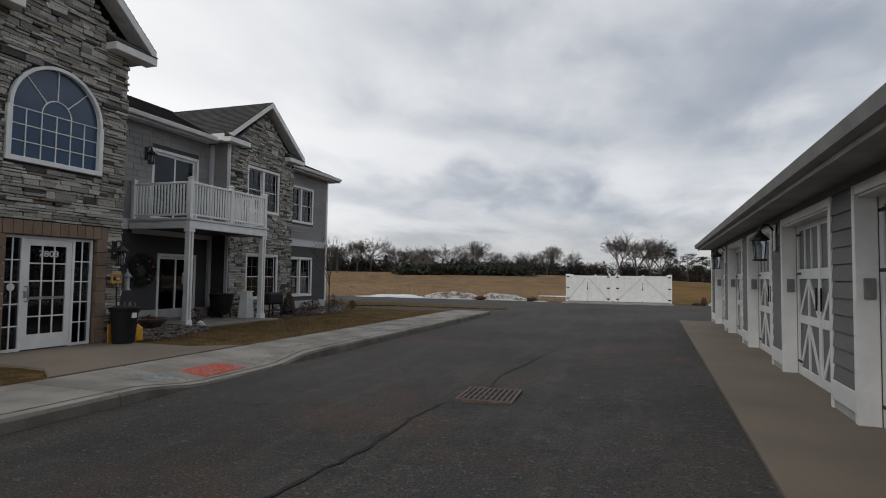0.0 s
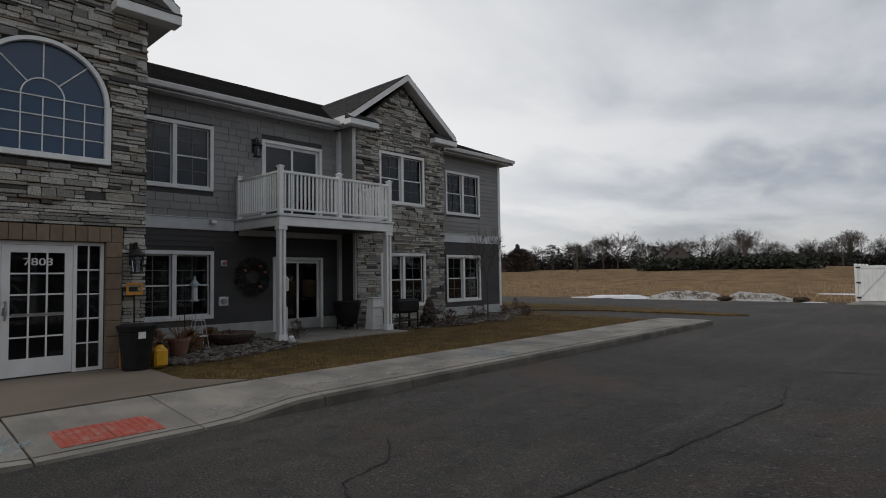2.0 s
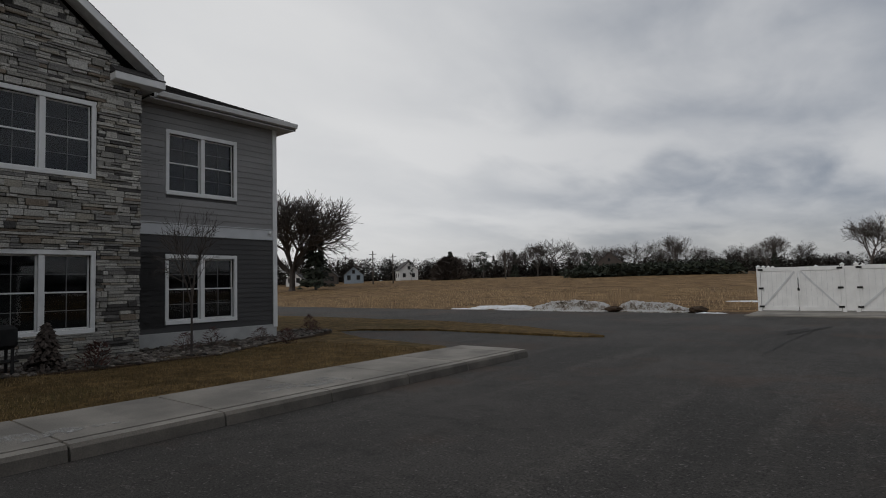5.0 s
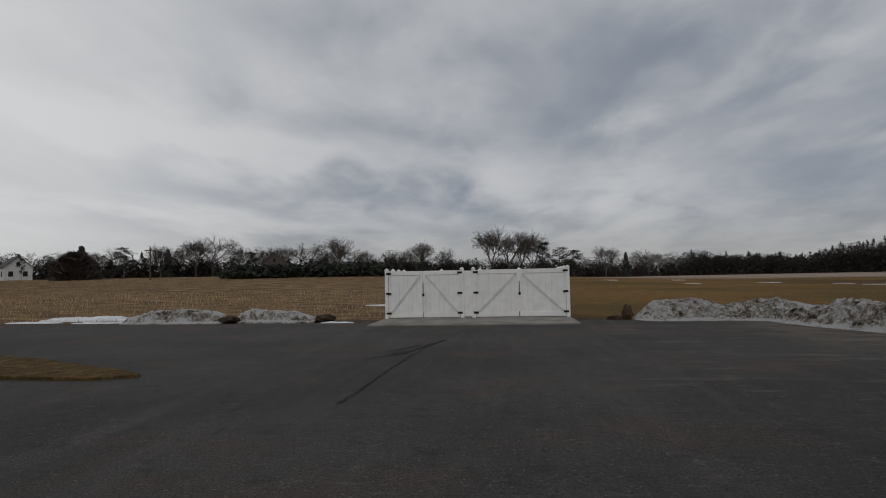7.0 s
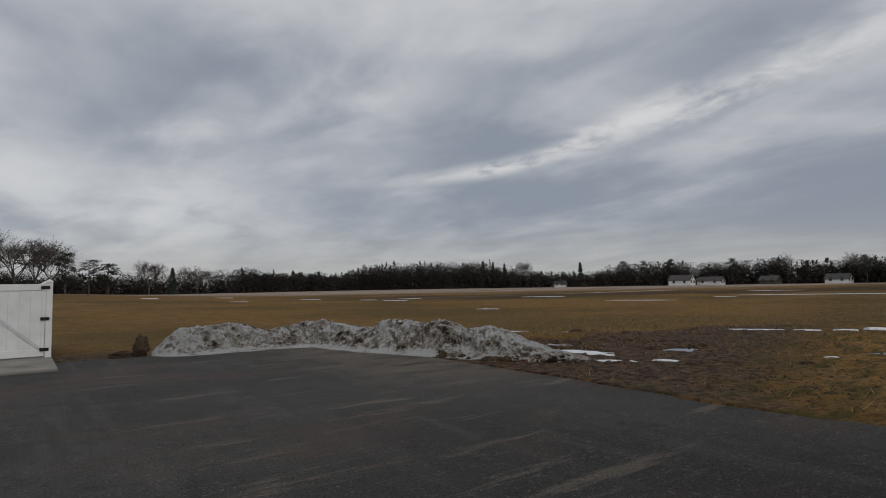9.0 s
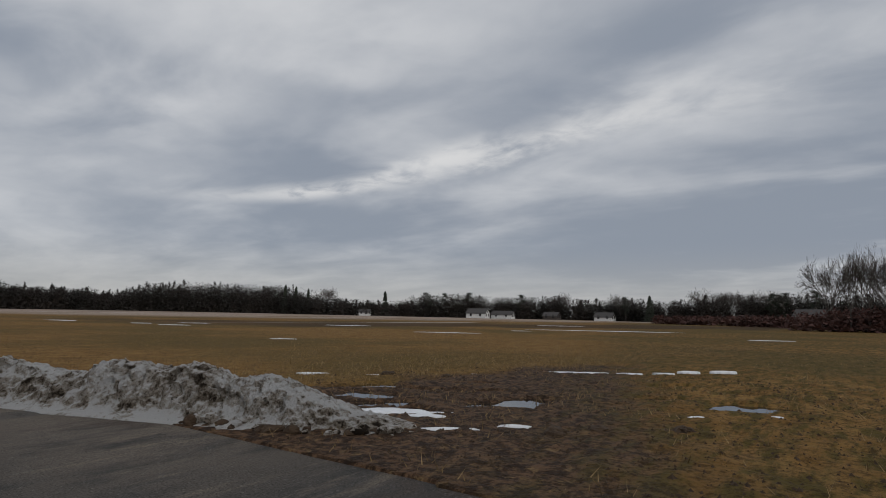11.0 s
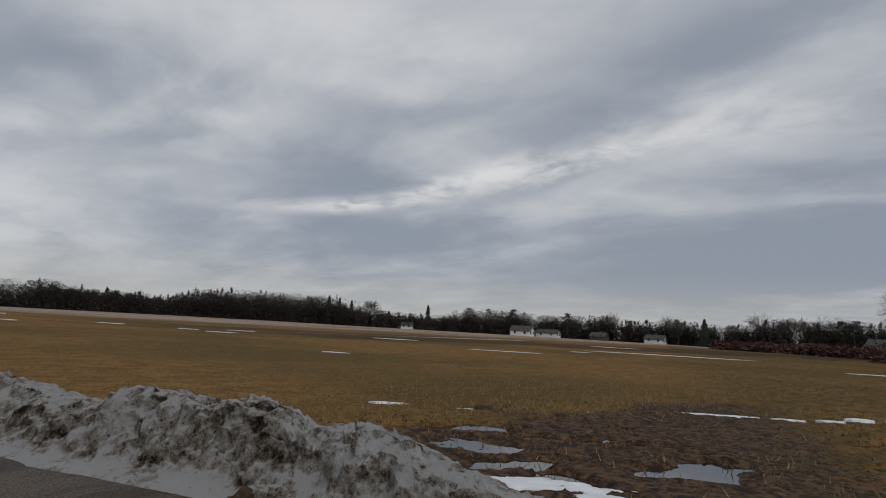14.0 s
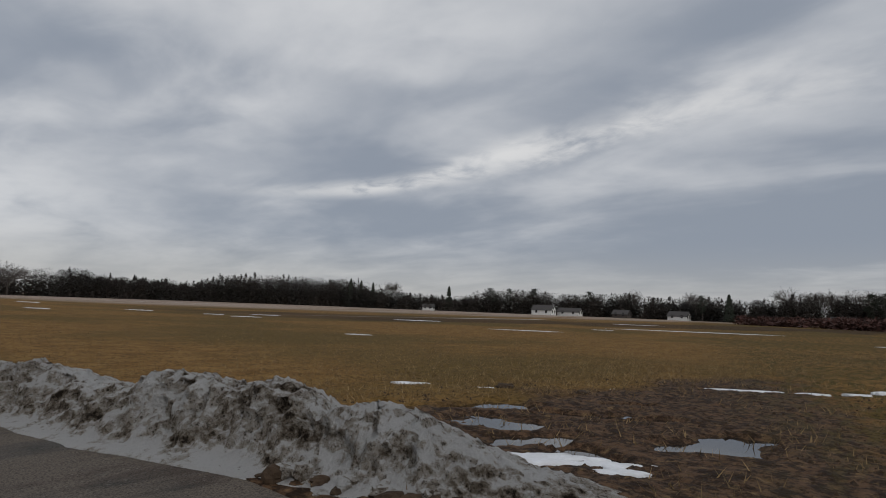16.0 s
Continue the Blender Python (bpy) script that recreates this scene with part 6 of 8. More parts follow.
# thin drifts left in the furrows of the far field
for k, (cx, cy, rx, ry) in enumerate([(75, 48.5, 9.0, 0.6), (37, 81, 1.2, 0.5), (27.8, 53.7, 0.7, 0.15), (57.5, 76.5, 2.6, 0.7), (48.6, 55.5, 2.6, 0.2), (33, 96, 1.6, 0.5), (22, 90, 1.2, 0.4), (16, 112, 2.0, 0.5), (62, 55, 1.0, 0.2), (98, 66, 3.5, 0.6), (61, 30.5, 1.6, 0.3), (28, 118, 2.0, 0.6), (44, 88, 1.6, 0.5), (37, 87, 1.0, 0.4)]):
    snow_patch(cx, cy, rx, ry, 0.03, 63.3 + k, "thin drift of old snow in a field furrow", base=land_z(cx, cy) - 0.03, turn=-58)
for k, (cx, cy, rx, ry, h) in enumerate([(-17.6, 42.3, 1.9, 0.4, 0.16), (-15.3, 42.0, 0.8, 0.25, 0.07), (-19.3, 41.3, 1.0, 0.13, 0.05), (-16.0, 40.8, 1.0, 0.1, 0.05), (-5.9, 39.6, 0.5, 0.14, 0.06), (-4.9, 52.0, 2.6, 0.5, 0.05)]):
    snow_patch(cx, cy, rx, ry, h, 23.3 + k, base=land_z(cx, cy) - 0.02)


def ridged(p):
    return 1 - 2 * abs(noise.noise(p))


def snow_bank(ridge, front, back, seed, label, along=300, across=70, clods=0):
    """A ploughed bank: a ridge line of (x, y, height), with a steep ragged face to the asphalt, flat wind-smoothed caps and lumps at its foot."""
    pts = [Vector(p) for p in ridge]
    lens = [0.0]
    for a, b in zip(pts, pts[1:]):
        lens.append(lens[-1] + (b.xy - a.xy).length)
    s = Shape()

    def at(t):
        for k in range(len(pts) - 1):
            if t <= lens[k + 1] or k == len(pts) - 2:
                f = (t - lens[k]) / (lens[k + 1] - lens[k])
                return pts[k].lerp(pts[k + 1], f)
    feet = []
    for i in range(along + 1):
        t = lens[-1] * i / along
        p = at(t)
        d = (at(min(lens[-1], t + 0.5)).xy - at(max(0, t - 0.5)).xy).normalized()
        nor = Vector((d.y, -d.x))
        end = min(1.0, min(i, along - i) / (along * 0.05)) ** 0.5
        for j in range(across + 1):
            u = 2 * j / across - 1
            wide = (front if u > 0 else back) * (0.62 + 0.5 * min(1.0, p.z / 0.6)) * (0.5 + 0.5 * end)
            q = p.xy + nor * u * wide
            # steep broken face in front, with an apron of fallen snow; long easy back
            prof = (0.15 * (1 - u) ** 0.7 + 0.85 * (1 - smoothstep(0.06, 0.7, u))) if u > 0 else max(0.0, 1 - abs(u) ** 1.6) ** 0.9
            n3 = Vector((q.x, q.y, seed))
            h = p.z * prof * end
            rough = min(1.0, prof * 4.5) * end * min(1.0, 0.35 + p.z)
            h += rough * (0.02 * noise.noise(n3 * 1.3) + 0.05 * ridged(n3 * 2.6 + Vector((3, 1, 0))) - 0.09 + 0.06 * ridged(n3 * 5.6) + 0.04 * ridged(n3 * 11) + 0.022 * noise.noise(n3 * 24))
            crease = 0.15 * ridged(n3 * 1.9 + Vector((7, 3, 1))) + 0.1 * ridged(n3 * 4.6 + Vector((2, 9, 4))) + 0.05 * ridged(n3 * 11) - 0.1
            crease *= min(1.0, prof * 1.6) * min(1.0, 0.3 + p.z)
            s.v.append((q.x + nor.x * crease, q.y + nor.y * crease, max(-0.05, h - 0.06 * smoothstep(0.88, 1.0, abs(u))) if abs(u) < 1 else -0.1))
        feet.append((p.xy + nor * front * 0.92 * (0.62 + 0.5 * min(1.0, p.z / 0.6)), p.xy + nor * 0.1, nor))
    w = across + 1
    s.f = [(i * w + j, i * w + j + 1, (i + 1) * w + j + 1, (i + 1) * w + j) for i in range(along) for j in range(across)]
    bank = thing("snow_bank", label, "snow bank")
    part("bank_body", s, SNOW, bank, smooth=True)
    rnd = random.Random(seed)
    for k in range(clods):
        i = rnd.randrange(int(along * 0.74), along - 4)
        foot, top, nor = feet[i]
        f = rnd.uniform(-0.06, 0.5) ** 1
        q = foot.lerp(top, max(0.0, f)) + nor * rnd.uniform(-0.12, 0.06)
        r = rnd.uniform(0.03, 0.1)
        c = lump_shape((r * rnd.uniform(0.9, 1.7), r * rnd.uniform(0.8, 1.3), r * rnd.uniform(0.6, 1.0)), k + seed, 9, 6)
        c.v = [(x + q.x, y + q.y, z + 0.0) for x, y, z in c.v]
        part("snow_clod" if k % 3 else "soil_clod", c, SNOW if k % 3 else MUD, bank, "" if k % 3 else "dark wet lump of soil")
    return bank


def lump_shape(size, seed, n=14, rings=9):
    s = Shape()
    for k in range(rings + 1):
        th = math.pi * k / rings
        for i in range(n):
            a = 2 * math.pi * i / n
            v = Vector((math.sin(th) * math.cos(a), math.sin(th) * math.sin(a), math.cos(th)))
            r = 1 + 0.35 * noise.noise(v * 1.8 + Vector((seed, 0, 0))) + 0.22 * noise.noise(v * 5 + Vector((0, seed, 0)))
            s.v.append((v.x * r * size[0], v.y * r * size[1], v.z * r * size[2] + size[2] * 0.7))
    s.f = [(k * n + i, (k + 1) * n + i, (k + 1) * n + (i + 1) % n, k * n + (i + 1) % n) for k in range(rings) for i in range(n)]
    return s


LONG_BANK = snow_bank([(4.45, 39.5, 0.3), (4.8, 39.45, 0.55), (5.3, 39.4, 0.62), (6.3, 39.4, 0.66), (6.8, 39.35, 0.6), (7.25, 39.35, 0.46), (7.7, 39.25, 0.5), (8.2, 39.1, 0.6), (8.8, 38.85, 0.68), (9.1, 38.25, 0.54), (9.13, 37.5, 0.5), (9.3, 36.8, 0.51), (9.45, 36.4, 0.73), (9.68, 35.85, 0.72), (9.85, 35.3, 0.67), (9.97, 34.9, 0.76), (10.08, 34.5, 0.68), (10.15, 34.15, 0.53), (10.25, 33.8, 0.58), (10.32, 33.45, 0.63), (10.4, 33.1, 0.57), (10.45, 32.8, 0.48), (10.55, 32.45, 0.35), (10.7, 32.0, 0.22), (10.9, 31.6, 0.16), (11.2, 31.25, 0.08)], 1.0, 0.95, 2.7, "long bank of grey dirty ploughed snow at the asphalt edge", along=460, across=96, clods=46)
for k, (x, y, z, r) in enumerate([(10.02, 32.3, 0.0, 0.07), (10.3, 31.75, -0.01, 0.09), (10.55, 31.55, -0.01, 0.08), (10.72, 31.3, -0.02, 0.08), (10.15, 32.0, 0.0, 0.06), (10.95, 31.1, -0.02, 0.07), (11.2, 30.95, -0.02, 0.06)]):
    c = lump_shape((r * 1.5, r, r * 0.6), 40 + k, 16, 11)
    c.v = [(a + x, b + y, d + z) for a, b, d in c.v]
    part("soil_clod", c, MUD, LONG_BANK, "dark wet lump of soil")
snow_bank([(-14.7, 40.5, 0.12), (-13.6, 40.5, 0.42), (-12.3, 40.5, 0.5), (-11.0, 40.4, 0.4), (-10.4, 40.3, 0.2)], 0.85, 0.9, 5.7, "white melting heap of ploughed snow by the road", along=100, across=40)
snow_bank([(-10.3, 40.9, 0.2), (-9.6, 40.8, 0.46), (-8.9, 40.6, 0.4), (-7.9, 40.5, 0.36), (-6.9, 40.4, 0.12)], 0.75, 0.9, 9.1, "grey dirty heap of ploughed snow by the road", along=90, across=40)


def lump(name, place, size, mat, label, category, seed, group=""):
    s = lump_shape(size, seed)
    return solid(name, s, mat, label, category, place=place, group=group)


lump("dirt_clod", (4.2, 39.3, 0.0), (0.17, 0.16, 0.3), MUD, "dark upright clod of earth by the snow", "clod", 2.0)
lump("dirt_clod", (3.75, 39.3, -0.02), (0.3, 0.16, 0.1), MUD, "dark low clod of earth by the snow", "clod", 3.0)
for k, (x, y, r) in enumerate([(16.9, 34.6, 0.14), (12.0, 29.6, 0.16), (12.6, 29.2, 0.14), (13.3, 28.2, 0.15), (16.2, 36.0, 0.18), (-10.3, 40.2, 0.3), (-6.6, 40.5, 0.3)]):
    lump("dirt_clod", (x, y, -0.03), (r * 1.3, r, r * 0.5), MUD, "low clod of wet dark soil on the verge", "clod", 5.0 + k, "soil clods")

# ---- dead grass, stubble, lawn blades ----


def blades(name, spots, h, mat, label, category, seed, lean=0.5, wide=0.012):
    rnd = random.Random(seed)
    s = Shape()
    for x, y, z in spots:
        a, k = rnd.uniform(0, 6.283), h * rnd.uniform(0.5, 1.3)
        dx, dy = math.cos(a), math.sin(a)
        lx, ly = rnd.uniform(-lean, lean) * k, rnd.uniform(-lean, lean) * k
        n = len(s.v)
        s.v += [(x - dx * wide, y - dy * wide, z - 0.02), (x + dx * wide, y + dy * wide, z - 0.02), (x + lx, y + ly, z + k)]
        s.f.append((n, n + 1, n + 2))
    me = bpy.data.meshes.new(name)
    me.from_pydata(s.v, [], s.f)
    me.materials.append(mat)
    return tagged(new(name, me), label, category, kind="stuff")


STRAW = material("dead_grass", (0.27, 0.185, 0.09), 0.95, (0.15, 0.1, 0.045), 3, fine=0.2, vary=0.4, coords="World")
LAWN_BLADE = material("lawn_blade", (0.19, 0.13, 0.06), 0.95, (0.09, 0.062, 0.026), 1.5, fine=0.2, vary=0.45, coords="World")
STALK = material("corn_stalk", (0.46, 0.34, 0.2), 0.95, (0.32, 0.22, 0.12), 3, fine=0.2, vary=0.35, coords="World")
rnd = random.Random(5)
spots = []
while len(spots) < 30000:
    x, y = rnd.uniform(8.5, 46), rnd.uniform(22, 66)
    edge = y + 0.18 * x - 38.6 + 1.5 * noise.noise((x * 0.3, y * 0.3, 1.0))
    if edge < -1.0 and rnd.random() > 0.3 * (noise.noise((x * 0.8, y * 0.8, 2.0)) > 0.05):
        continue
    if not inside(ROAD, x - 0.15, y) and rnd.random() < 0.1 + 0.9 * math.exp(-max(0, edge) / 4.5):
        spots.append((x, y, mud_z(x, y) if 8 < x < 24 and y < 38 else land_z(x, y) - 0.04))
blades("dead_grass", spots, 0.1, STRAW, "tufts of dead straw-coloured grass along the mud", "grass", 6, 1.3, 0.009)
rnd = random.Random(15)
s = Shape()
while len(s.f) < 16000:
    x, y = rnd.uniform(9.3, 24), rnd.uniform(23.5, 38)
    if y + 0.18 * x > 39.4 or noise.noise((x * 0.5, y * 0.5, 6.0)) < rnd.uniform(-0.5, 0.3):
        continue
    z, r, a = mud_z(x, y), rnd.uniform(0.008, 0.03) * rnd.choice((1, 1, 1.6)), rnd.uniform(0, 6.28)
    if z < WATER_Z + 0.01:
        continue
    m = len(s.v)
    s.v += [(x + r * math.cos(a + 1.571 * k) * rnd.uniform(0.8, 1.5), y + r * math.sin(a + 1.571 * k) * rnd.uniform(0.8, 1.5), z - 0.012) for k in range(4)]
    s.v.append((x + rnd.uniform(-0.3, 0.3) * r, y + rnd.uniform(-0.3, 0.3) * r, z + r * rnd.uniform(0.4, 0.9)))
    s.f += [(m, m + 1, m + 4), (m + 1, m + 2, m + 4), (m + 2, m + 3, m + 4), (m + 3, m, m + 4)]
solid("mud_crumbs", s, MUD, "loose crumbs of dark wet soil on the verge", "soil", "stuff")
rnd = random.Random(25)
spots = []
while len(spots) < 26000:
    x, y = rnd.uniform(-13, -7.2), rnd.uniform(9.9, 27)
    if x < -11.2 and y < 23.9 or (x < -9.65 and y < 13):
        continue
    if y > 23.4 and y < 27.9 and x > -13.5:
        continue
    spots.append((x, y, 0.12 + 0.03 * noise.noise((x * 0.9, y * 0.9, 0)) - 0.07 * smoothstep(23, 26, y)))
blades("lawn_grass", spots, 0.045, LAWN_BLADE, "short dormant lawn grass, brown with faint green", "grass", 7, 0.8, 0.007)
spots = []
for k in range(44):
    yr = 42.6 + 0.76 * k
    x = -48 + rnd.uniform(0, 0.2)
    while x < 3.5 - 0.08 * yr:
        if rnd.random() < 0.8:
            spots.append((x + rnd.uniform(-0.05, 0.05), yr + 0.06 * x + rnd.uniform(-0.06, 0.06), land_z(x, yr) - 0.04))
        x += rnd.uniform(0.18, 0.42)
blades("corn_stubble", spots, 0.2, STALK, "rows of cut corn stalks in the field", "stubble", 8, 0.3, 0.022)

# ---- trees ----


def grow(s, rnd, a, d, length, r, level, sides, bend, split, lift):
    """One branch and its twigs."""
    steps = 3 if level > 1 else 2
    p = Vector(a)
    for k in range(steps):
        d2 = (d + Vector((rnd.uniform(-1, 1), rnd.uniform(-1, 1), rnd.uniform(-0.4, 1) * lift)) * bend).normalized()
        q = p + d2 * length / steps
        s.tube(p, q, r * (1 - 0.22 * k / steps), r * (1 - 0.22 * (k + 1) / steps), sides if level > 2 else 3, False)
        if level > 0 and k > 0:
            for _ in range(1):
                side = d2.orthogonal()
                side.rotate(Matrix.Rotation(rnd.uniform(0, 6.283), 3, d2))
                grow(s, rnd, q, (d2 * 0.75 + side * split * rnd.uniform(0.7, 1.2)).normalized(), length * rnd.uniform(0.55, 0.75), r * 0.5, level - 1, sides, bend, split, lift)
        p, d = q, d2
    if level > 0:
        for _ in range(3 if level > 1 else 2):
            side = d.orthogonal()
            side.rotate(Matrix.Rotation(rnd.uniform(0, 6.283), 3, d))
            grow(s, rnd, p, (d + side * split * rnd.uniform(0.6, 1.1)).normalized(), length * rnd.uniform(0.6, 0.82), r * 0.62, level - 1, sides, bend, split, lift)


def bare_tree(seed, label, spread=0.75, levels=5, trunk=0.22, twig=1.0, thick=0.02, limbs=6):
    """A leafless tree about one metre high, to be scaled."""
    rnd = random.Random(seed)
    t = thing("bare_tree", label, "tree")
    s = Shape()
    s.tube((0, 0, -0.02), (0.005, 0, 0.03), thick * 1.7, thick * 1.15, 8, False)
    s.tube((0.005, 0, 0.03), (0, 0.005, trunk), thick * 1.15, thick, 8, False)
    part("trunk", s, FAR_BARK, t)
    c = Shape()
    for k in range(limbs):
        a = 6.283 * k / limbs + rnd.uniform(-0.4, 0.4)
        up_ = rnd.uniform(0.7, 1.6)
        grow(c, rnd, (0, 0.005, trunk * rnd.uniform(0.75, 1.0)), Vector((math.cos(a) * spread, math.sin(a) * spread, up_)).normalized(), 0.26 * twig * rnd.uniform(0.85, 1.15), thick * 0.6, levels - 1, 5, 0.2, 0.55, 0.5)
    top = max(v[2] for v in c.v)
    c.v = [(v[0], v[1], trunk * 0.75 + (v[2] - trunk * 0.75) * (1 - trunk * 0.75) / (top - trunk * 0.75)) for v in c.v]
    part("crown", c, FAR_BARK, t)
    return t


def conifer(seed, label, wide=0.22, name="conifer", round_top=False):
    rnd = random.Random(seed)
    t = thing(name, label, "tree")
    part("trunk", Shape().tube((0, 0, -0.02), (0, 0, 0.9), 0.02, 0.006, 6, False), FAR_BARK, t)
    s = Shape()
    for k in range(420):
        z = rnd.uniform(0.06, 1.0)
        w = wide * ((1 - z) ** 0.8 + 0.03) if not round_top else wide * math.sqrt(max(0.0, 1 - (2 * z - 0.9) ** 2)) if z < 0.95 else 0.02
        a, r = rnd.uniform(0, 6.283), w * rnd.uniform(0.35, 1.1)
        p = Vector((math.cos(a) * r, math.sin(a) * r, z - 0.04 * r / wide))
        u = Vector((math.cos(a), math.sin(a), rnd.uniform(-0.6, 0.1))).normalized() * wide * rnd.uniform(0.14, 0.34)
        v = Vector((-math.sin(a), math.cos(a), rnd.uniform(-0.5, 0.5))).normalized() * wide * rnd.uniform(0.1, 0.24)
        n = len(s.v)
        s.v += [tuple(p - u), tuple(p + v), tuple(p + u), tuple(p - v), tuple(p + Vector((0, 0, wide * 0.16)))]
        s.f += [(n, n + 1, n + 4), (n + 1, n + 2, n + 4), (n + 2, n + 3, n + 4), (n + 3, n, n + 4)]
    part("crown", s, CONIFER, t)
    return t


def pine(seed, label):
    """A tall pine about one metre high: bare lower trunk, then uneven flat pads of needles."""
    rnd = random.Random(seed)
    t = thing("pine_tree", label, "tree")
    part("trunk", Shape().tube((0, 0, -0.02), (0.01, 0, 0.95), 0.02, 0.006, 6, False), FAR_BARK, t)
    s = Shape()
    for k in range(17):
        v = 0.28 + 0.7 * (k + rnd.random()) / 17
        reach = 0.3 * math.sqrt(max(0.05, 1 - ((v - 0.58) / 0.44) ** 2)) * rnd.uniform(0.35, 1.0)
        a = rnd.uniform(0, 6.283)
        cx, cy, cr = math.cos(a) * reach * 0.7, math.sin(a) * reach * 0.7, rnd.uniform(0.07, 0.13)
        for _ in range(95):
            p = Vector((cx + rnd.gauss(0, cr * 0.6), cy + rnd.gauss(0, cr * 0.6), v + rnd.gauss(0, 0.022)))
            d = Vector((rnd.uniform(-1, 1), rnd.uniform(-1, 1), rnd.uniform(-0.2, 1))).normalized() * rnd.uniform(0.02, 0.045)
            w = d.orthogonal().normalized() * rnd.uniform(0.008, 0.018)
            n = len(s.v)
            s.v += [tuple(p - w), tuple(p + w), tuple(p + d)]
            s.f.append((n, n + 1, n + 2))
    part("crown", s, CONIFER, t)
    return t


def shrub_mass(seed, label, mat, name="shrub", count=500, category="shrub"):
    """A rounded mass of fine twigs, one metre high and wide."""
    rnd = random.Random(seed)
    s = Shape()
    for k in range(count):
        a, z = rnd.uniform(0, 6.283), rnd.random() ** 0.7
        r = 0.5 * math.sqrt(max(0.02, 1 - z * z)) * rnd.uniform(0.3, 1.05)
        p = Vector((math.cos(a) * r, math.sin(a) * r, z * 0.92))
        d = Vector((math.cos(a) * 0.6 + rnd.uniform(-0.5, 0.5), math.sin(a) * 0.6 + rnd.uniform(-0.5, 0.5), rnd.uniform(0.1, 1))).normalized() * rnd.uniform(0.06, 0.14)
        w = d.orthogonal().normalized() * rnd.uniform(0.008, 0.03)
        n = len(s.v)
        s.v += [tuple(p - d - w), tuple(p - d + w), tuple(p + d)]
        s.f.append((n, n + 1, n + 2))
    t = thing(name, label, category)
    part("twig_mass", s, mat, t)
    st = Shape()
    for k in range(5):
        a = 6.283 * k / 5
        st.tube((0, 0, -0.03), (math.cos(a) * 0.25, math.sin(a) * 0.25, 0.5), 0.02, 0.008, 4, False)
    part("stem_cluster", st, BARK, t)
    return t


def place_tree(t, x, y, h, wide=1.0, turn=0.0, z=None):
    k = t.scale
    return copy_thing(t, pose(x, y, land_z(x, y) - 0.05 if z is None else z, 0, 0, turn) @ Matrix.Diagonal((h * wide / k.x, h * wide / k.y, h / k.z, 1)))


def at_first(t, x, y, h, wide=1.0, turn=0.0, z=None):
    t.matrix_world = pose(x, y, land_z(x, y) - 0.05 if z is None else z, 0, 0, turn) @ Matrix.Diagonal((h * wide, h * wide, h, 1))
    return t


BARE_LABEL = "tall leafless tree at the edge of the field"
maple = at_first(bare_tree(3, "huge spreading leafless maple beside white houses", 0.95, 5, 0.2, 1.0, 0.022, 13), -90, 82, 20.0, 1.12)
kinds = [bare_tree(21 + k, BARE_LABEL, 0.5 + 0.12 * k, 5, 0.25, 1.0, 0.016, 5) for k in range(4)]
firs = [conifer(41, "dark green spruce at the field's edge", 0.2), conifer(42, "dark green pine at the field's edge", 0.3), pine(43, "broad dark pine at the field's edge")]
place_tree(firs[0], -86, 84.5, 13.5, 1.1)
turn = 0
for x, y, h in [(-112, 168, 9), (-99, 177, 10.5), (-96, 170, 9), (-89.5, 177, 12), (-86, 180, 12.5), (-78, 183, 10), (-72, 186, 9), (-69, 192, 10), (-62.5, 195, 11), (-50.4, 188, 12.5), (-57, 196, 9), (-48, 210, 9), (-41, 231, 10), (-30.6, 228, 13), (-24, 244, 11), (-4, 188, 13.5), (1.1, 189.5, 15), (5, 192, 14.5), (8.5, 194, 13), (37, 236, 12), (54, 243, 11), (216, 243, 15), (233, 121, 12), (231, 95, 11), (229, 62, 13), (226, 56, 12.5), (221, 48, 12), (213, 40, 11.5), (125.5, 26.4, 13.5), (123.6, 23.6, 15), (125, 21.0, 15.5), (127, 18.3, 14), (124, 15.0, 14.5)]:
    turn += 77
    place_tree(kinds[turn % 4], x, y, h, (0.5 if 120 < x < 130 else 1.0) + 0.15 * math.sin(turn), turn)
for x, y, h, k, w in [(-109.2, 138.0, 5.6, 2, 0.55), (-79.2, 131, 6.6, 2, 1.2), (10.4, 179, 9.5, 2, 0.9), (15.4, 184, 8.5, 2, 1.2), (20, 190, 8.0, 2, 1.3), (44, 235, 9.0, 0, 1.0), (184, 236, 13.2, 0, 0.7), (186, 231, 12.4, 0, 0.7), (188, 225, 11.5, 0, 0.7), (197.8, 187.4, 10.6, 0, 0.9), (226.4, 135.8, 10.4, 2, 0.8), (223.8, 81.9, 9.6, 0, 1.0), (208, 172, 10.8, 2, 0.8), (213, 166, 10.6, 2, 0.7), (218, 157, 11.0, 2, 0.7), (205.2, 38, 10.1, 2, 0.75), (206.5, 41, 9.8, 2, 0.7), (203.4, 29.7, 10.6, 2, 0.6), (228, 92, 9.5, 2, 0.6), (-95, 172, 8.0, 0, 1.0), (-30, 226, 8.0, 0, 1.0)]:
    turn += 53
    place_tree(firs[k], x, y, h, w, turn)
for t in kinds:
    at_first(t, -100 + 24 * kinds.index(t), 186 + 4 * kinds.index(t), 10)
at_first(firs[0], -118, 112, 9)
at_first(firs[1], -104, 150, 8)
at_first(firs[2], -72, 176, 7)


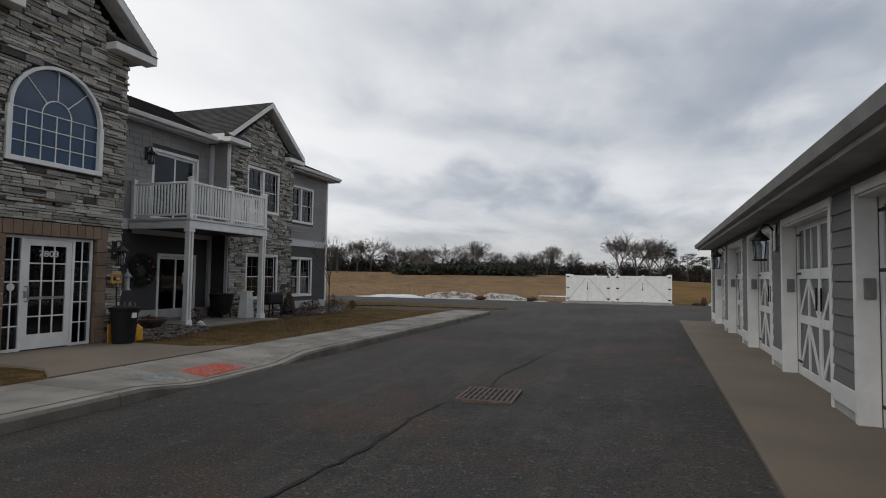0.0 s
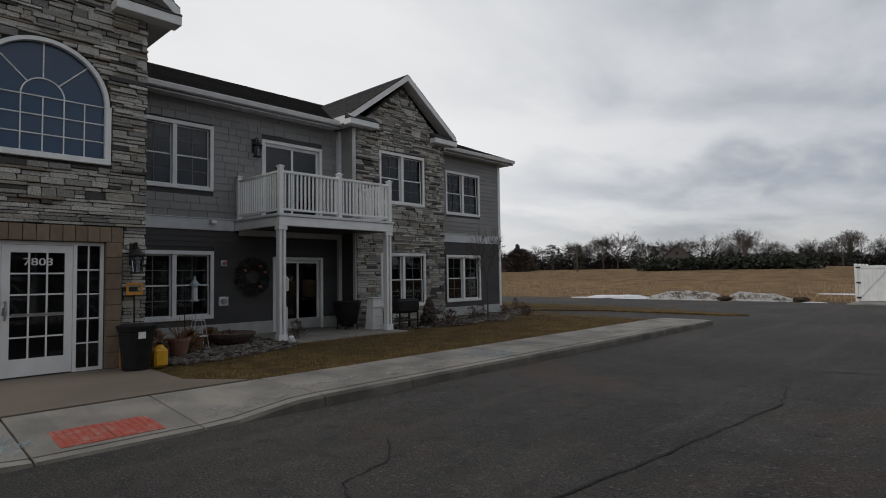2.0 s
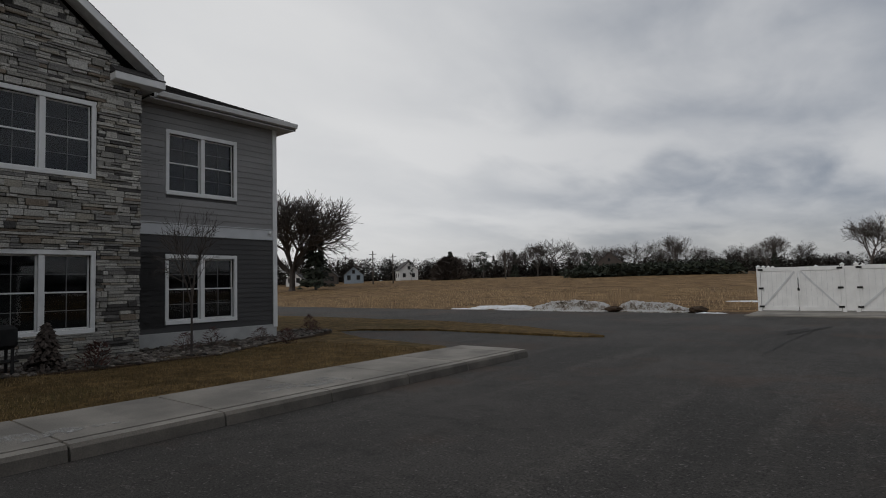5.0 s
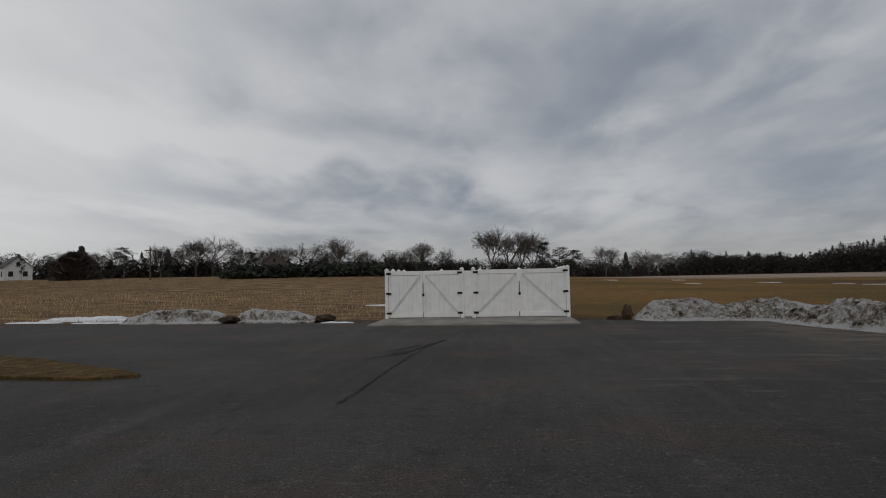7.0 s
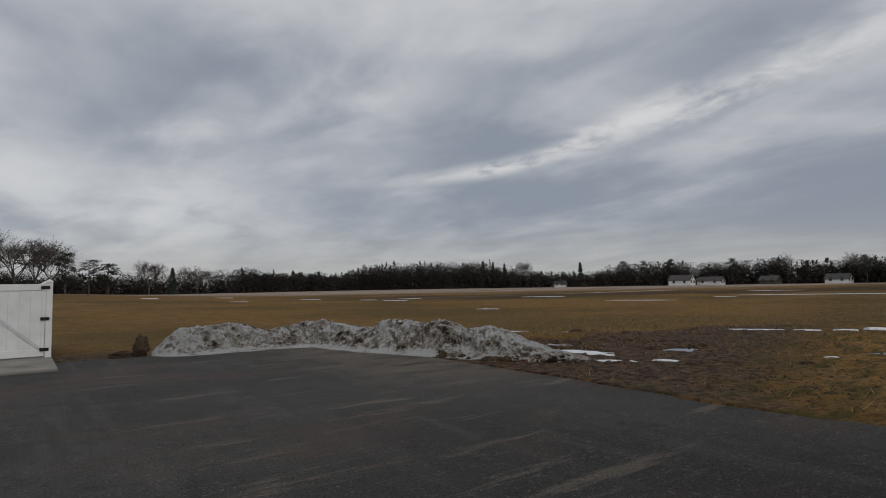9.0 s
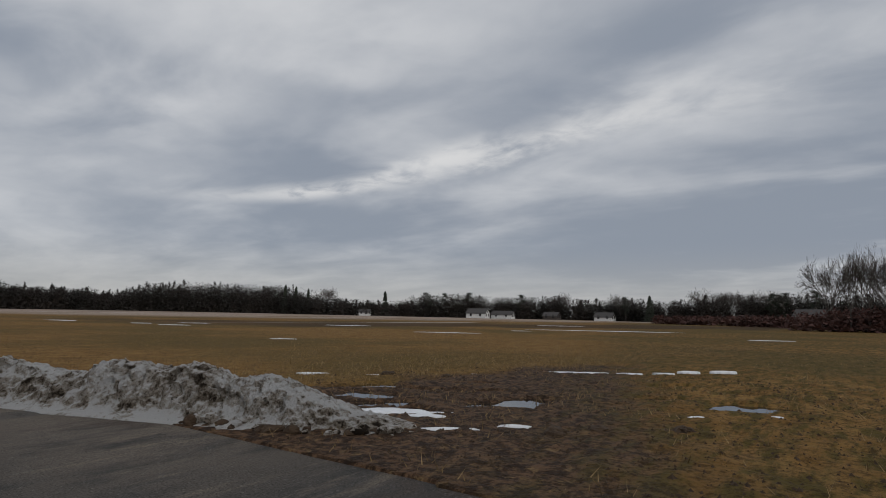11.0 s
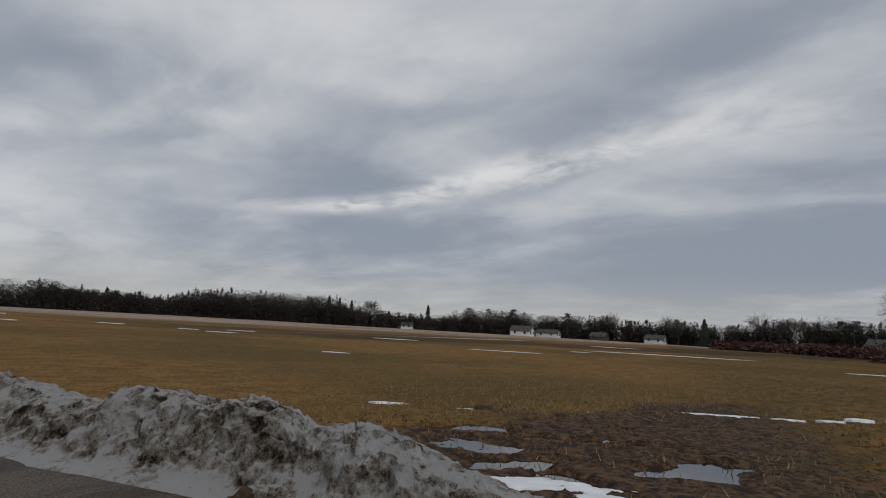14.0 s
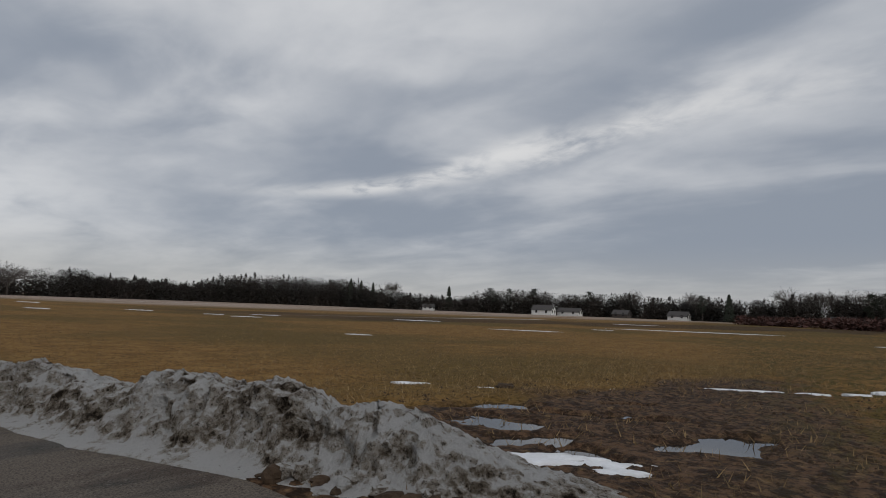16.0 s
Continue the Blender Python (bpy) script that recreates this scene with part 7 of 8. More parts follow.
def woods(name, line, per_metre, deep, seed, mat, label, twigs, firs_share=0.25, under=0.55):
    """A far belt of trees too many to count, along (x, y, height): trunks, crowns of fine twigs, dark pines and undergrowth."""
    rnd = random.Random(seed)
    s = Shape()

    def leaf(px, py, pz, length, wide):
        a, b = rnd.uniform(0, 6.283), rnd.uniform(-0.5, 1.3)
        dx, dy, dz = math.cos(a) * math.cos(b), math.sin(a) * math.cos(b), math.sin(b)
        c = rnd.uniform(0, 6.283)
        ox, oy = math.cos(c) * wide, math.sin(c) * wide
        m = len(s.v)
        s.v += [(px - ox, py - oy, pz), (px + ox, py + oy, pz + wide * 0.6), (px + dx * length, py + dy * length, pz + dz * length)]
        s.f.append((m, m + 1, m + 2))
    for (x0, y0, h0), (x1, y1, h1) in zip(line, line[1:]):
        for k in range(max(1, int(math.hypot(x1 - x0, y1 - y0) * per_metre))):
            f = rnd.random()
            x, y = x0 + (x1 - x0) * f + rnd.uniform(-deep, deep), y0 + (y1 - y0) * f + rnd.uniform(-deep, deep)
            h, z = (h0 + (h1 - h0) * f) * rnd.uniform(0.68, 1.0), land_z(x, y) - 0.1
            is_fir = rnd.random() < firs_share * (1.6 if noise.noise((x * 0.04, y * 0.04, seed)) > 0 else 0.4)
            w = h * (0.2 if is_fir else 0.33)
            m = len(s.v)
            s.v += [(x - 0.14, y, z), (x + 0.14, y, z), (x, y, z + h * 0.85)]
            s.f.append((m, m + 1, m + 2))
            pads = [(rnd.uniform(0.3, 0.97), rnd.uniform(0, 6.283)) for _ in range(9)]
            for _ in range(twigs):
                if is_fir:
                    v, a = rnd.choice(pads)
                    r = w * (1.05 - v) * 1.5 * rnd.uniform(0.0, 1.0)
                    a += rnd.gauss(0, 0.8)
                    leaf(x + math.cos(a) * r, y + math.sin(a) * r, z + h * (v + rnd.gauss(0, 0.035)), rnd.uniform(0.25, 0.6), rnd.uniform(0.15, 0.3))
                else:
                    v, a = rnd.random() ** 0.8, rnd.uniform(0, 6.283)
                    r = w * math.sqrt(max(0.0, 1 - (1.7 * v - 0.75) ** 2)) * rnd.random() ** 0.4
                    leaf(x + math.cos(a) * r, y + math.sin(a) * r, z + h * (0.22 + 0.7 * v), rnd.uniform(0.4, 1.0), rnd.uniform(0.04, 0.11))
            for _ in range(twigs // 2):
                up_to = rnd.random()
                leaf(x + rnd.uniform(-3.2, 3.2), y + rnd.uniform(-2, 2), z + h * under * up_to ** 1.2, rnd.uniform(0.4, 0.9) * (1.8 - up_to), rnd.uniform(0.2, 0.45) * (1.8 - up_to))
    me = bpy.data.meshes.new(name)
    me.from_pydata(s.v, [], s.f)
    me.materials.append(mat)
    return tagged(new(name, me), label, "woods", kind="stuff")


BELT = material("far_woods", (0.036, 0.028, 0.023), 0.95, (0.019, 0.017, 0.014), 0.05, fine=0.25, vary=0.5, coords="World")
woods("far_woods", [(-165, 70, 11), (-150, 96, 10), (-136, 130, 8.5), (-118, 168, 7.5), (-80, 190, 7.5), (-50, 204, 6.5), (-24, 246, 7), (20, 250, 8), (51, 262, 9.5), (81, 271, 11.5)], 1.7, 5, 31, BELT, "dark winter tree belt beyond the stubble field", 200, 0.1, 0.7)
woods("far_woods", [(81, 271, 12), (94, 278, 9), (113, 281, 10.3), (127, 285, 8), (144, 282, 13.5), (168, 268, 15.5), (186, 248, 14.5), (188, 240, 14.7)], 3.2, 6, 32, BELT, "dense dark wooded rise beyond the grass field", 280, 0.2, 0.85)
woods("far_woods", [(188, 240, 14), (189, 225, 11), (189, 214, 8.6), (195, 200, 7.5), (201, 190, 7), (207, 183, 8), (209, 176, 11), (219, 158, 11.4), (225, 148, 9.9), (231, 135, 10.4), (236, 119, 11), (238, 105, 9), (237, 92, 10), (234, 81, 8.2), (231, 70, 9.4), (228, 59, 11), (220, 43, 10.6), (212, 31, 11), (204, 21, 10.8), (194, 5, 10.5), (190, -17, 10.5), (180, -60, 11)], 2.6, 5, 33, BELT, "dark mixed tree belt behind far houses", 240, 0.2, 0.72)
woods("brush", [(172, 66, 2.4), (165, 45, 2.8), (152, 28, 3.2), (140, 12, 3.2)], 2.2, 2, 36, RED_SHRUB, "reddish leafless brush along the field's end", 60, 0.0, 1.0)
woods("brush", [(122, 30, 4), (128, 18, 4.5), (126, 2, 4.5)], 2.2, 2.5, 34, RED_SHRUB, "reddish leafless brush below the bare trees", 80, 0.0, 1.0)
woods("hedge", [(-47.9, 114.7, 2.4), (-34, 119, 2.4), (-21.6, 123.5, 2.4)], 3.0, 0.8, 35, CONIFER, "long dark evergreen hedge beyond the stubble", 90, 0.9, 1.0)
dome = at_first(shrub_mass(61, "big domed leafless shrub of brown twigs", BRUSH_BROWN, count=2600), -86, 126, 6.0, 1.55)


def house(x, y, w, d, h, turn, wall, label, porch=False):
    t = thing("house", label, "house", (x, y, land_z(x, y) - 0.1), turn=turn)
    s = Shape().box(-w / 2, w / 2, -d / 2, d / 2, 0, h)
    s.prism([(-w / 2, h), (w / 2, h), (0, h + w * 0.42)], 1, -d / 2, d / 2)
    part("wall", s, wall, t)
    r = Shape()
    for sg in (-1, 1):
        r.add([(sg * (w / 2 + 0.3), -d / 2 - 0.3, h - 0.22), (0, -d / 2 - 0.3, h + w * 0.42 + 0.02), (0, d / 2 + 0.3, h + w * 0.42 + 0.02), (sg * (w / 2 + 0.3), d / 2 + 0.3, h - 0.22), (sg * (w / 2 + 0.3), -d / 2 - 0.3, h - 0.05), (0, -d / 2 - 0.3, h + w * 0.42 + 0.2), (0, d / 2 + 0.3, h + w * 0.42 + 0.2), (sg * (w / 2 + 0.3), d / 2 + 0.3, h - 0.05)], [(0, 1, 2, 3), (4, 5, 6, 7), (0, 1, 5, 4), (2, 3, 7, 6), (0, 4, 7, 3)])
    part("roof", r, HOUSE_ROOF, t)
    # Panes in the same near-black, room darkness put into the colour.
    for k in (-1, 1):
        part("window", Shape().box(k * w * 0.25 - 0.45, k * w * 0.25 + 0.45, -d / 2 - 0.04, -d / 2, 0.9, 2.1), ROOM_DARK, t)
        part("window", Shape().box(-w / 2 - 0.04, -w / 2, k * d * 0.25 - 0.45, k * d * 0.25 + 0.45, 0.9, 2.1), ROOM_DARK, t)
    part("gable_window", Shape().box(-0.35, 0.35, -d / 2 - 0.04, -d / 2, h + 0.3, h + 1.2), ROOM_DARK, t)
    part("chimney", Shape().box(0.4, 0.9, -0.3, 0.3, h + w * 0.3, h + w * 0.42 + 0.8), HOUSE_BROWN, t)
    return t


for x, y, w, d, h, a, m, lab in [(-126, 101, 6, 7, 2.6, 50, HOUSE_WHITE, "white gabled house beyond the stubble field"), (-119, 105, 5, 5, 2.2, 40, HOUSE_WHITE, "small white garage beside far houses"), (-115, 112, 6.5, 7, 2.5, 45, HOUSE_BROWN, "grey-brown gabled house beyond the field"), (-110.5, 117, 6, 7, 2.6, 45, HOUSE_BLUE, "blue-grey gabled house beyond the field"), (-114.5, 142, 7, 7, 3.6, 55, HOUSE_WHITE, "white two-storey house behind an evergreen"), (-66, 178, 9, 8, 4.4, 20, HOUSE_BROWN, "large brown barn among leafless trees"), (194.5, 198.7, 6, 8, 2.6, -60, HOUSE_WHITE, "white house among far trees"), (212.5, 149, 8, 11, 3.4, -65, HOUSE_WHITE, "white farmhouse below dark pines"), (217.6, 139.9, 6, 12, 2.8, -70, HOUSE_WHITE, "long white outbuilding below dark pines"), (228, 100.2, 7, 9, 2.6, -75, HOUSE_WHITE, "white house at the far tree line"), (222, 120, 6, 8, 2.6, -75, HOUSE_BROWN, "brown house at the far tree line"), (198.4, 30.1, 7, 12, 5.2, -90, HOUSE_WHITE, "white two-storey house near bare trees"), (216.5, 48.1, 6, 9, 2.6, -80, HOUSE_WHITE, "low white house at the tree line"), (192.5, 194, 5, 6, 2.6, -50, HOUSE_WHITE, "small white house among far trees")]:
    house(x, y, w * (0.55 if x > 0 else 0.8), d * 0.8, h * (0.62 if x > 0 else 0.85), a + (68 if x > 0 else 0), m, lab)
for x, y, h in ((-92.9, 106.5, 7.6), (-64.2, 117.1, 6.2), (-89, 109, 6.8)):
    p = thing("utility_pole", "weathered wooden utility pole with crossarm", "utility pole", (x, y, land_z(x, y) - 0.1), "utility poles")
    part("pole", Shape().tube((0, 0, 0), (0, 0, h), 0.16, 0.11, 8), BARK, p)
    part("crossarm", Shape().box(-1.1, 1.1, -0.06, 0.06, h - 0.8, h - 0.66), BARK, p)

# ---- things by the building ----
bin_ = thing("trash_bin", "black plastic trash bin with lid by the entrance", "trash bin", (-9.42, 9.47, 0.166))
part("body", Shape().lathe([(0.19, 0.0), (0.2, 0.02), (0.25, 0.6), (0.27, 0.61), (0.275, 0.66), (0.24, 0.66)], 20), BLACK_PLASTIC, bin_)
part("lid", Shape().lathe([(0.285, 0.655), (0.29, 0.69), (0.2, 0.72), (0.05, 0.73)], 20), BLACK_PLASTIC, bin_)
part("sticker", Shape().box(0.225, 0.262, -0.05, 0.05, 0.5, 0.6), SIGN_WHITE, bin_, "small white label")
shovel = thing("snow_shovel", "snow shovel with orange grip leaning by the bin", "shovel", (-9.66, 9.52, 0.166))
part("shaft", Shape().tube((0.0, 0, 0.3), (-0.08, 0.02, 1.18), 0.014), BLACK_METAL, shovel)
part("grip", Shape().box(-0.1, -0.06, -0.1, -0.07, 1.2, 1.34, 0.006).box(-0.1, -0.06, 0.11, 0.14, 1.2, 1.34, 0.006).box(-0.1, -0.06, -0.1, 0.14, 1.32, 1.36, 0.006).box(-0.1, -0.06, -0.1, 0.14, 1.16, 1.21, 0.006), ORANGE_PLASTIC, shovel, "orange D-shaped grip")
part("blade", Shape().box(0.0, 0.03, -0.22, 0.22, 0.0, 0.36, 0.01), ORANGE_PLASTIC, shovel)
jug = thing("yellow_jug", "yellow plastic salt jug beside the trash bin", "jug", (-9.52, 9.86, 0.15))
part("body", Shape().box(-0.1, 0.1, -0.11, 0.11, 0, 0.3, 0.035).lathe([(0.09, 0.3), (0.035, 0.36)], 12), YELLOW_PLASTIC, jug)
part("cap", Shape().lathe([(0.035, 0.36), (0.035, 0.4)], 12), BLACK_PLASTIC, jug)

# river-stone beds
BEDS = [[(-9.85, 9.8), (-9.5, 10.3), (-9.55, 11.2), (-10.2, 12.8), (-10.6, 13.2), (-13.2, 13.2), (-13.2, 9.8)], [(-12.45, 16.6), (-11.0, 16.7), (-10.75, 18.2), (-10.65, 20.6), (-11.6, 22.4), (-12.3, 24.2), (-13.3, 25.8), (-14.6, 25.6), (-14.4, 24.3), (-13.2, 23.9), (-13.2, 20.0), (-12.45, 19.9)], [(-9.95, 3.0), (-9.4, 3.0), (-9.4, 6.6), (-9.95, 6.75)]]


rnd = random.Random(17)
for b, poly in enumerate(BEDS):
    s = Shape()
    s.add([(x, y, 0.145) for x, y in poly] + [(x, y, 0.0) for x, y in poly], [tuple(range(len(poly)))] + [(i, (i + 1) % len(poly), len(poly) + (i + 1) % len(poly), len(poly) + i) for i in range(len(poly))])
    solid("garden_bed", s, MUD, "planting bed of dark soil edged with river stone", "garden bed", "structure")
    s, n = Shape(), 0
    lo = [min(p[k] for p in poly) for k in (0, 1)]
    hi = [max(p[k] for p in poly) for k in (0, 1)]
    while n < (1300 if b < 2 else 300):
        x, y = rnd.uniform(lo[0], hi[0]), rnd.uniform(lo[1], hi[1])
        if not inside(poly, x, y) or (b == 0 and x < -11.6 and rnd.random() < 0.7):
            continue
        r = rnd.uniform(0.025, 0.065)
        a = rnd.uniform(0, 3.14)
        m = len(s.v)
        ca, sa = math.cos(a), math.sin(a)
        for k, (zz, f) in enumerate(((0.0, 0.85), (0.45, 1.0), (0.85, 0.55))):
            for i in range(6):
                t = 6.283 * i / 6 + 0.3 * k
                px, py = math.cos(t) * r * f * 1.35, math.sin(t) * r * f * rnd.uniform(0.8, 1.0)
                s.v.append((x + px * ca - py * sa, y + px * sa + py * ca, 0.135 + zz * r))
        s.f += [(m + k * 6 + i, m + k * 6 + (i + 1) % 6, m + (k + 1) * 6 + (i + 1) % 6, m + (k + 1) * 6 + i) for k in range(2) for i in range(6)] + [tuple(range(m + 12, m + 18))]
        n += 1
    solid("river_stones", s, RIVER_STONE, "loose grey river stones in the planting bed", "stones", "stuff")


def grill(x, y, turn, label):
    g = thing("grill", label, "grill", (x, y, 0.16), "covered grills", turn=turn)
    # The cover is shaped as a tapered black pot with a rim.
    part("cover", Shape().lathe([(0.16, 0.1), (0.24, 0.16), (0.32, 0.4), (0.37, 0.7), (0.39, 0.72), (0.38, 0.76), (0.1, 0.78)], 20), BLACK_PLASTIC, g)
    for k in range(4):
        a = math.pi / 4 + math.pi / 2 * k
        part("leg", Shape().tube((0.27 * math.cos(a), 0.27 * math.sin(a), 0.0), (0.24 * math.cos(a), 0.24 * math.sin(a), 0.36), 0.018), BLACK_METAL, g)
    return g


# A round black pot, built on the grill's legs.
grill(-12.3, 15.75, 0, "tapered black kettle pot with a rim on the patio")
g2 = thing("barbecue", "black covered barbecue standing in the stone bed", "grill", (-11.3, 16.95, 0.15))
part("body", Shape().box(-0.22, 0.22, -0.4, 0.4, 0.42, 0.8, 0.06), BLACK_PLASTIC, g2)
part("shelf", Shape().box(-0.18, 0.18, -0.42, 0.42, 0.2, 0.23, 0.006), BLACK_METAL, g2)
for sx in (-0.17, 0.17):
    for sy in (-0.33, 0.33):
        part("leg", Shape().box(sx - 0.02, sx + 0.02, sy - 0.02, sy + 0.02, 0.0, 0.44), BLACK_METAL, g2)
cab = thing("white_lattice_box", "tapered white louvred box on the patio corner", "garden box", (-11.75, 16.25, 0.16))
cab_s = Shape().add([(-0.17, -0.19, 0), (0.17, -0.19, 0), (0.17, 0.19, 0), (-0.17, 0.19, 0), (-0.12, -0.14, 0.82), (0.12, -0.14, 0.82), (0.12, 0.14, 0.82), (-0.12, 0.14, 0.82)], [(0, 1, 5, 4), (1, 2, 6, 5), (2, 3, 7, 6), (3, 0, 4, 7), (4, 5, 6, 7), (0, 3, 2, 1)])
part("body", cab_s, TRIM, cab)
part("cap", Shape().box(-0.15, 0.15, -0.17, 0.17, 0.82, 0.85, 0.008), TRIM, cab)
for k in range(3):
    part("panel_frame", Shape().box(0.125 + 0.014 * (2 - k), 0.18 - 0.004 * k, -0.11, 0.11, 0.08 + 0.25 * k, 0.1 + 0.25 * k), TRIM_GREY, cab)
bucket = thing("grey_tub", "grey plastic tub by the stone wall", "tub", (-12.1, 16.75, 0.15))
part("body", Shape().lathe([(0.2, 0), (0.26, 0.42), (0.28, 0.43), (0.28, 0.47), (0.22, 0.47)], 18), DOOR_PANEL, bucket)

wreath = thing("wreath", "large round dark pine wreath with red bows", "wreath", (XM + 0.1, 13.46, 1.62))
w = Shape()
rw = random.Random(4)
for k in range(1100):
    a, b2 = rw.uniform(0, 6.283), rw.uniform(0, 6.283)
    r = 0.34 + 0.13 * math.cos(b2) * rw.uniform(0.4, 1.2)
    p = Vector((0.1 * math.sin(b2), r * math.cos(a), r * math.sin(a)))
    d = Vector((rw.uniform(-0.3, 0.6), rw.uniform(-1, 1), rw.uniform(-1, 1))).normalized() * 0.06
    o = d.orthogonal().normalized() * 0.012
    n = len(w.v)
    w.v += [tuple(p - d - o), tuple(p - d + o), tuple(p + d)]
    w.f.append((n, n + 1, n + 2))
part("greens", w, CONIFER, wreath)
bw = Shape()
for a in (20, 60, 150, 300):
    bw.box(0.08, 0.13, 0.3 * math.cos(radians(a)) - 0.04, 0.3 * math.cos(radians(a)) + 0.04, 0.3 * math.sin(radians(a)) - 0.03, 0.3 * math.sin(radians(a)) + 0.03, 0.015)
part("bow", bw, RED_MAT, wreath)
part("hook", Shape().tube((-0.075, 0, 0.32), (0.05, 0, 0.32), 0.012), BLACK_METAL, wreath)
horn = thing("alarm_horn", "red and white fire alarm horn on dark siding", "alarm", (XM + 0.024, 12.72, 1.95))
part("plate", Shape().box(0, 0.03, -0.07, 0.07, -0.07, 0.07, 0.006), SIGN_WHITE, horn)
part("horn", Shape().tube((0.03, 0, 0), (0.07, 0, 0), 0.045, 0.05, 12), RED_MAT, horn)
conn = thing("hose_connection", "round steel fire-hose connection on a white plate", "fitting", (XM + 0.024, 12.72, 1.02))
part("plate", Shape().box(0, 0.03, -0.12, 0.12, -0.11, 0.11, 0.008), SIGN_WHITE, conn)
part("fitting", Shape().tube((0.03, 0, 0), (0.12, 0, 0), 0.075, 0.06, 16), STEEL, conn)
for y, z in ((13.05, 1.5), (13.1, 1.78)):
    bx = thing("utility_box", "small dark utility box on dark siding", "box", (XM + 0.024, y, z))
    part("body", Shape().box(0, 0.04, -0.05, 0.05, -0.07, 0.07, 0.006), BLACK_PLASTIC, bx)
for y in (12.42, 10.66):
    fl = thing("flood_light", "small white security light on the band board", "lamp", (XM + 0.06, y, 2.96), "security lights")
    part("body", Shape().box(0, 0.1, -0.07, 0.07, -0.06, 0.04, 0.012), SIGN_WHITE, fl)
    part("arm", Shape().box(-0.02, 0.02, -0.03, 0.03, -0.03, 0.02), SIGN_WHITE, fl)
cm = thing("security_camera", "small white security camera at the building corner", "camera", (XM + 0.05, 23.6, 2.95))
part("body", Shape().tube((0.0, 0, 0), (0.16, -0.06, -0.05), 0.03, 0.035, 10), SIGN_WHITE, cm)
part("bracket", Shape().box(-0.01, 0.02, -0.04, 0.04, -0.05, 0.05, 0.006), SIGN_WHITE, cm)

feeder = thing("bird_feeder", "hanging lantern bird feeder on a black crook", "bird feeder", (-11.2, 10.95, 0.14))
cr = Shape().tube((0, 0, 0), (0, 0, 1.55), 0.009)
pr = [(0, 1.55), (0.03, 1.66), (0.1, 1.7), (0.18, 1.64), (0.19, 1.52)]
for p, q in zip(pr, pr[1:]):
    cr.tube((0, p[0], p[1]), (0, q[0], q[1]), 0.008)
part("crook", cr, BLACK_METAL, feeder)
part("seed_tube", Shape().lathe([(0.055, 1.02), (0.055, 1.3)], 10, 0, 0.19), TRIM_GREY, feeder)
part("roof", Shape().lathe([(0.11, 1.3), (0.09, 1.34), (0.03, 1.41), (0.01, 1.5)], 10, 0, 0.19), HOUSE_BLUE, feeder)
part("tray", Shape().lathe([(0.08, 0.99), (0.09, 1.02)], 10, 0, 0.19), TRIM_GREY, feeder)
stand = thing("garden_stand", "white wire garden stand in the stone bed", "garden stand", (-11.15, 11.2, 0.14))
for sx in (-0.1, 0.1):
    for sy in (-0.13, 0.13):
        part("leg", Shape().tube((sx * 1.3, sy * 1.3, 0), (sx * 0.6, sy * 0.6, 0.72), 0.006), TRIM_GREY, stand)
part("tier", Shape().box(-0.12, 0.12, -0.15, 0.15, 0.28, 0.295).box(-0.08, 0.08, -0.1, 0.1, 0.6, 0.615), TRIM_GREY, stand)
for k, (x, y, r, h) in enumerate([(-10.6, 10.6, 0.2, 0.34), (-10.95, 10.15, 0.17, 0.3), (-11.4, 11.2, 0.24, 0.3)]):
    pt = thing("flower_pot", "weathered terracotta pot with dead stalks", "flower pot", (x, y, 0.14), "terracotta pots")
    part("pot", Shape().lathe([(r * 0.65, 0), (r * 0.95, h * 0.85), (r * 1.05, h * 0.86), (r * 1.05, h), (r * 0.9, h), (r * 0.85, h * 0.9)], 16), TERRACOTTA, pt)
    st = Shape()
    rr = random.Random(k)
    for _ in range(26):
        a = rr.uniform(0, 6.283)
        st.tube((0, 0, h * 0.9), (math.cos(a) * r * rr.uniform(0.4, 1.6), math.sin(a) * r * rr.uniform(0.4, 1.6), h + rr.uniform(0.1, 0.4)), 0.006, 0.002, 3, False)
    part("stalks", st, DRY_PLANT, pt)
kettle = thing("planter_bowl", "wide dark rusted planter bowl in the bed", "planter", (-11.6, 12.1, 0.14))
part("bowl", Shape().lathe([(0.28, 0), (0.5, 0.2), (0.53, 0.26), (0.5, 0.27), (0.4, 0.2)], 20), RUST, kettle)
statue = lump("garden_ornament", (-10.72, 13.05, 0.14), (0.07, 0.07, 0.1), SIGN_WHITE, "small white rounded garden ornament by the post", "ornament", 7.0)
lump("garden_ornament", (-10.62, 13.0, 0.14), (0.09, 0.09, 0.08), FOUNDATION, "small grey rounded garden ornament by the post", "ornament", 8.0)
lamp_post = thing("garden_lantern", "white garden lantern on a short white stake", "garden lantern", (-11.6, 13.42, 0.14))
part("stake", Shape().box(-0.05, 0.05, -0.05, 0.05, 0, 0.75, 0.008), TRIM_GREY, lamp_post)
part("lamp_body", Shape().box(-0.07, 0.07, -0.07, 0.07, 1.12, 1.38, 0.01).lathe([(0.13, 1.38), (0.03, 1.5), (0.01, 1.55)], 4), TRIM_GREY, lamp_post)
part("neck", Shape().tube((0, 0, 0.75), (0, 0, 1.12), 0.012), BLACK_METAL, lamp_post)

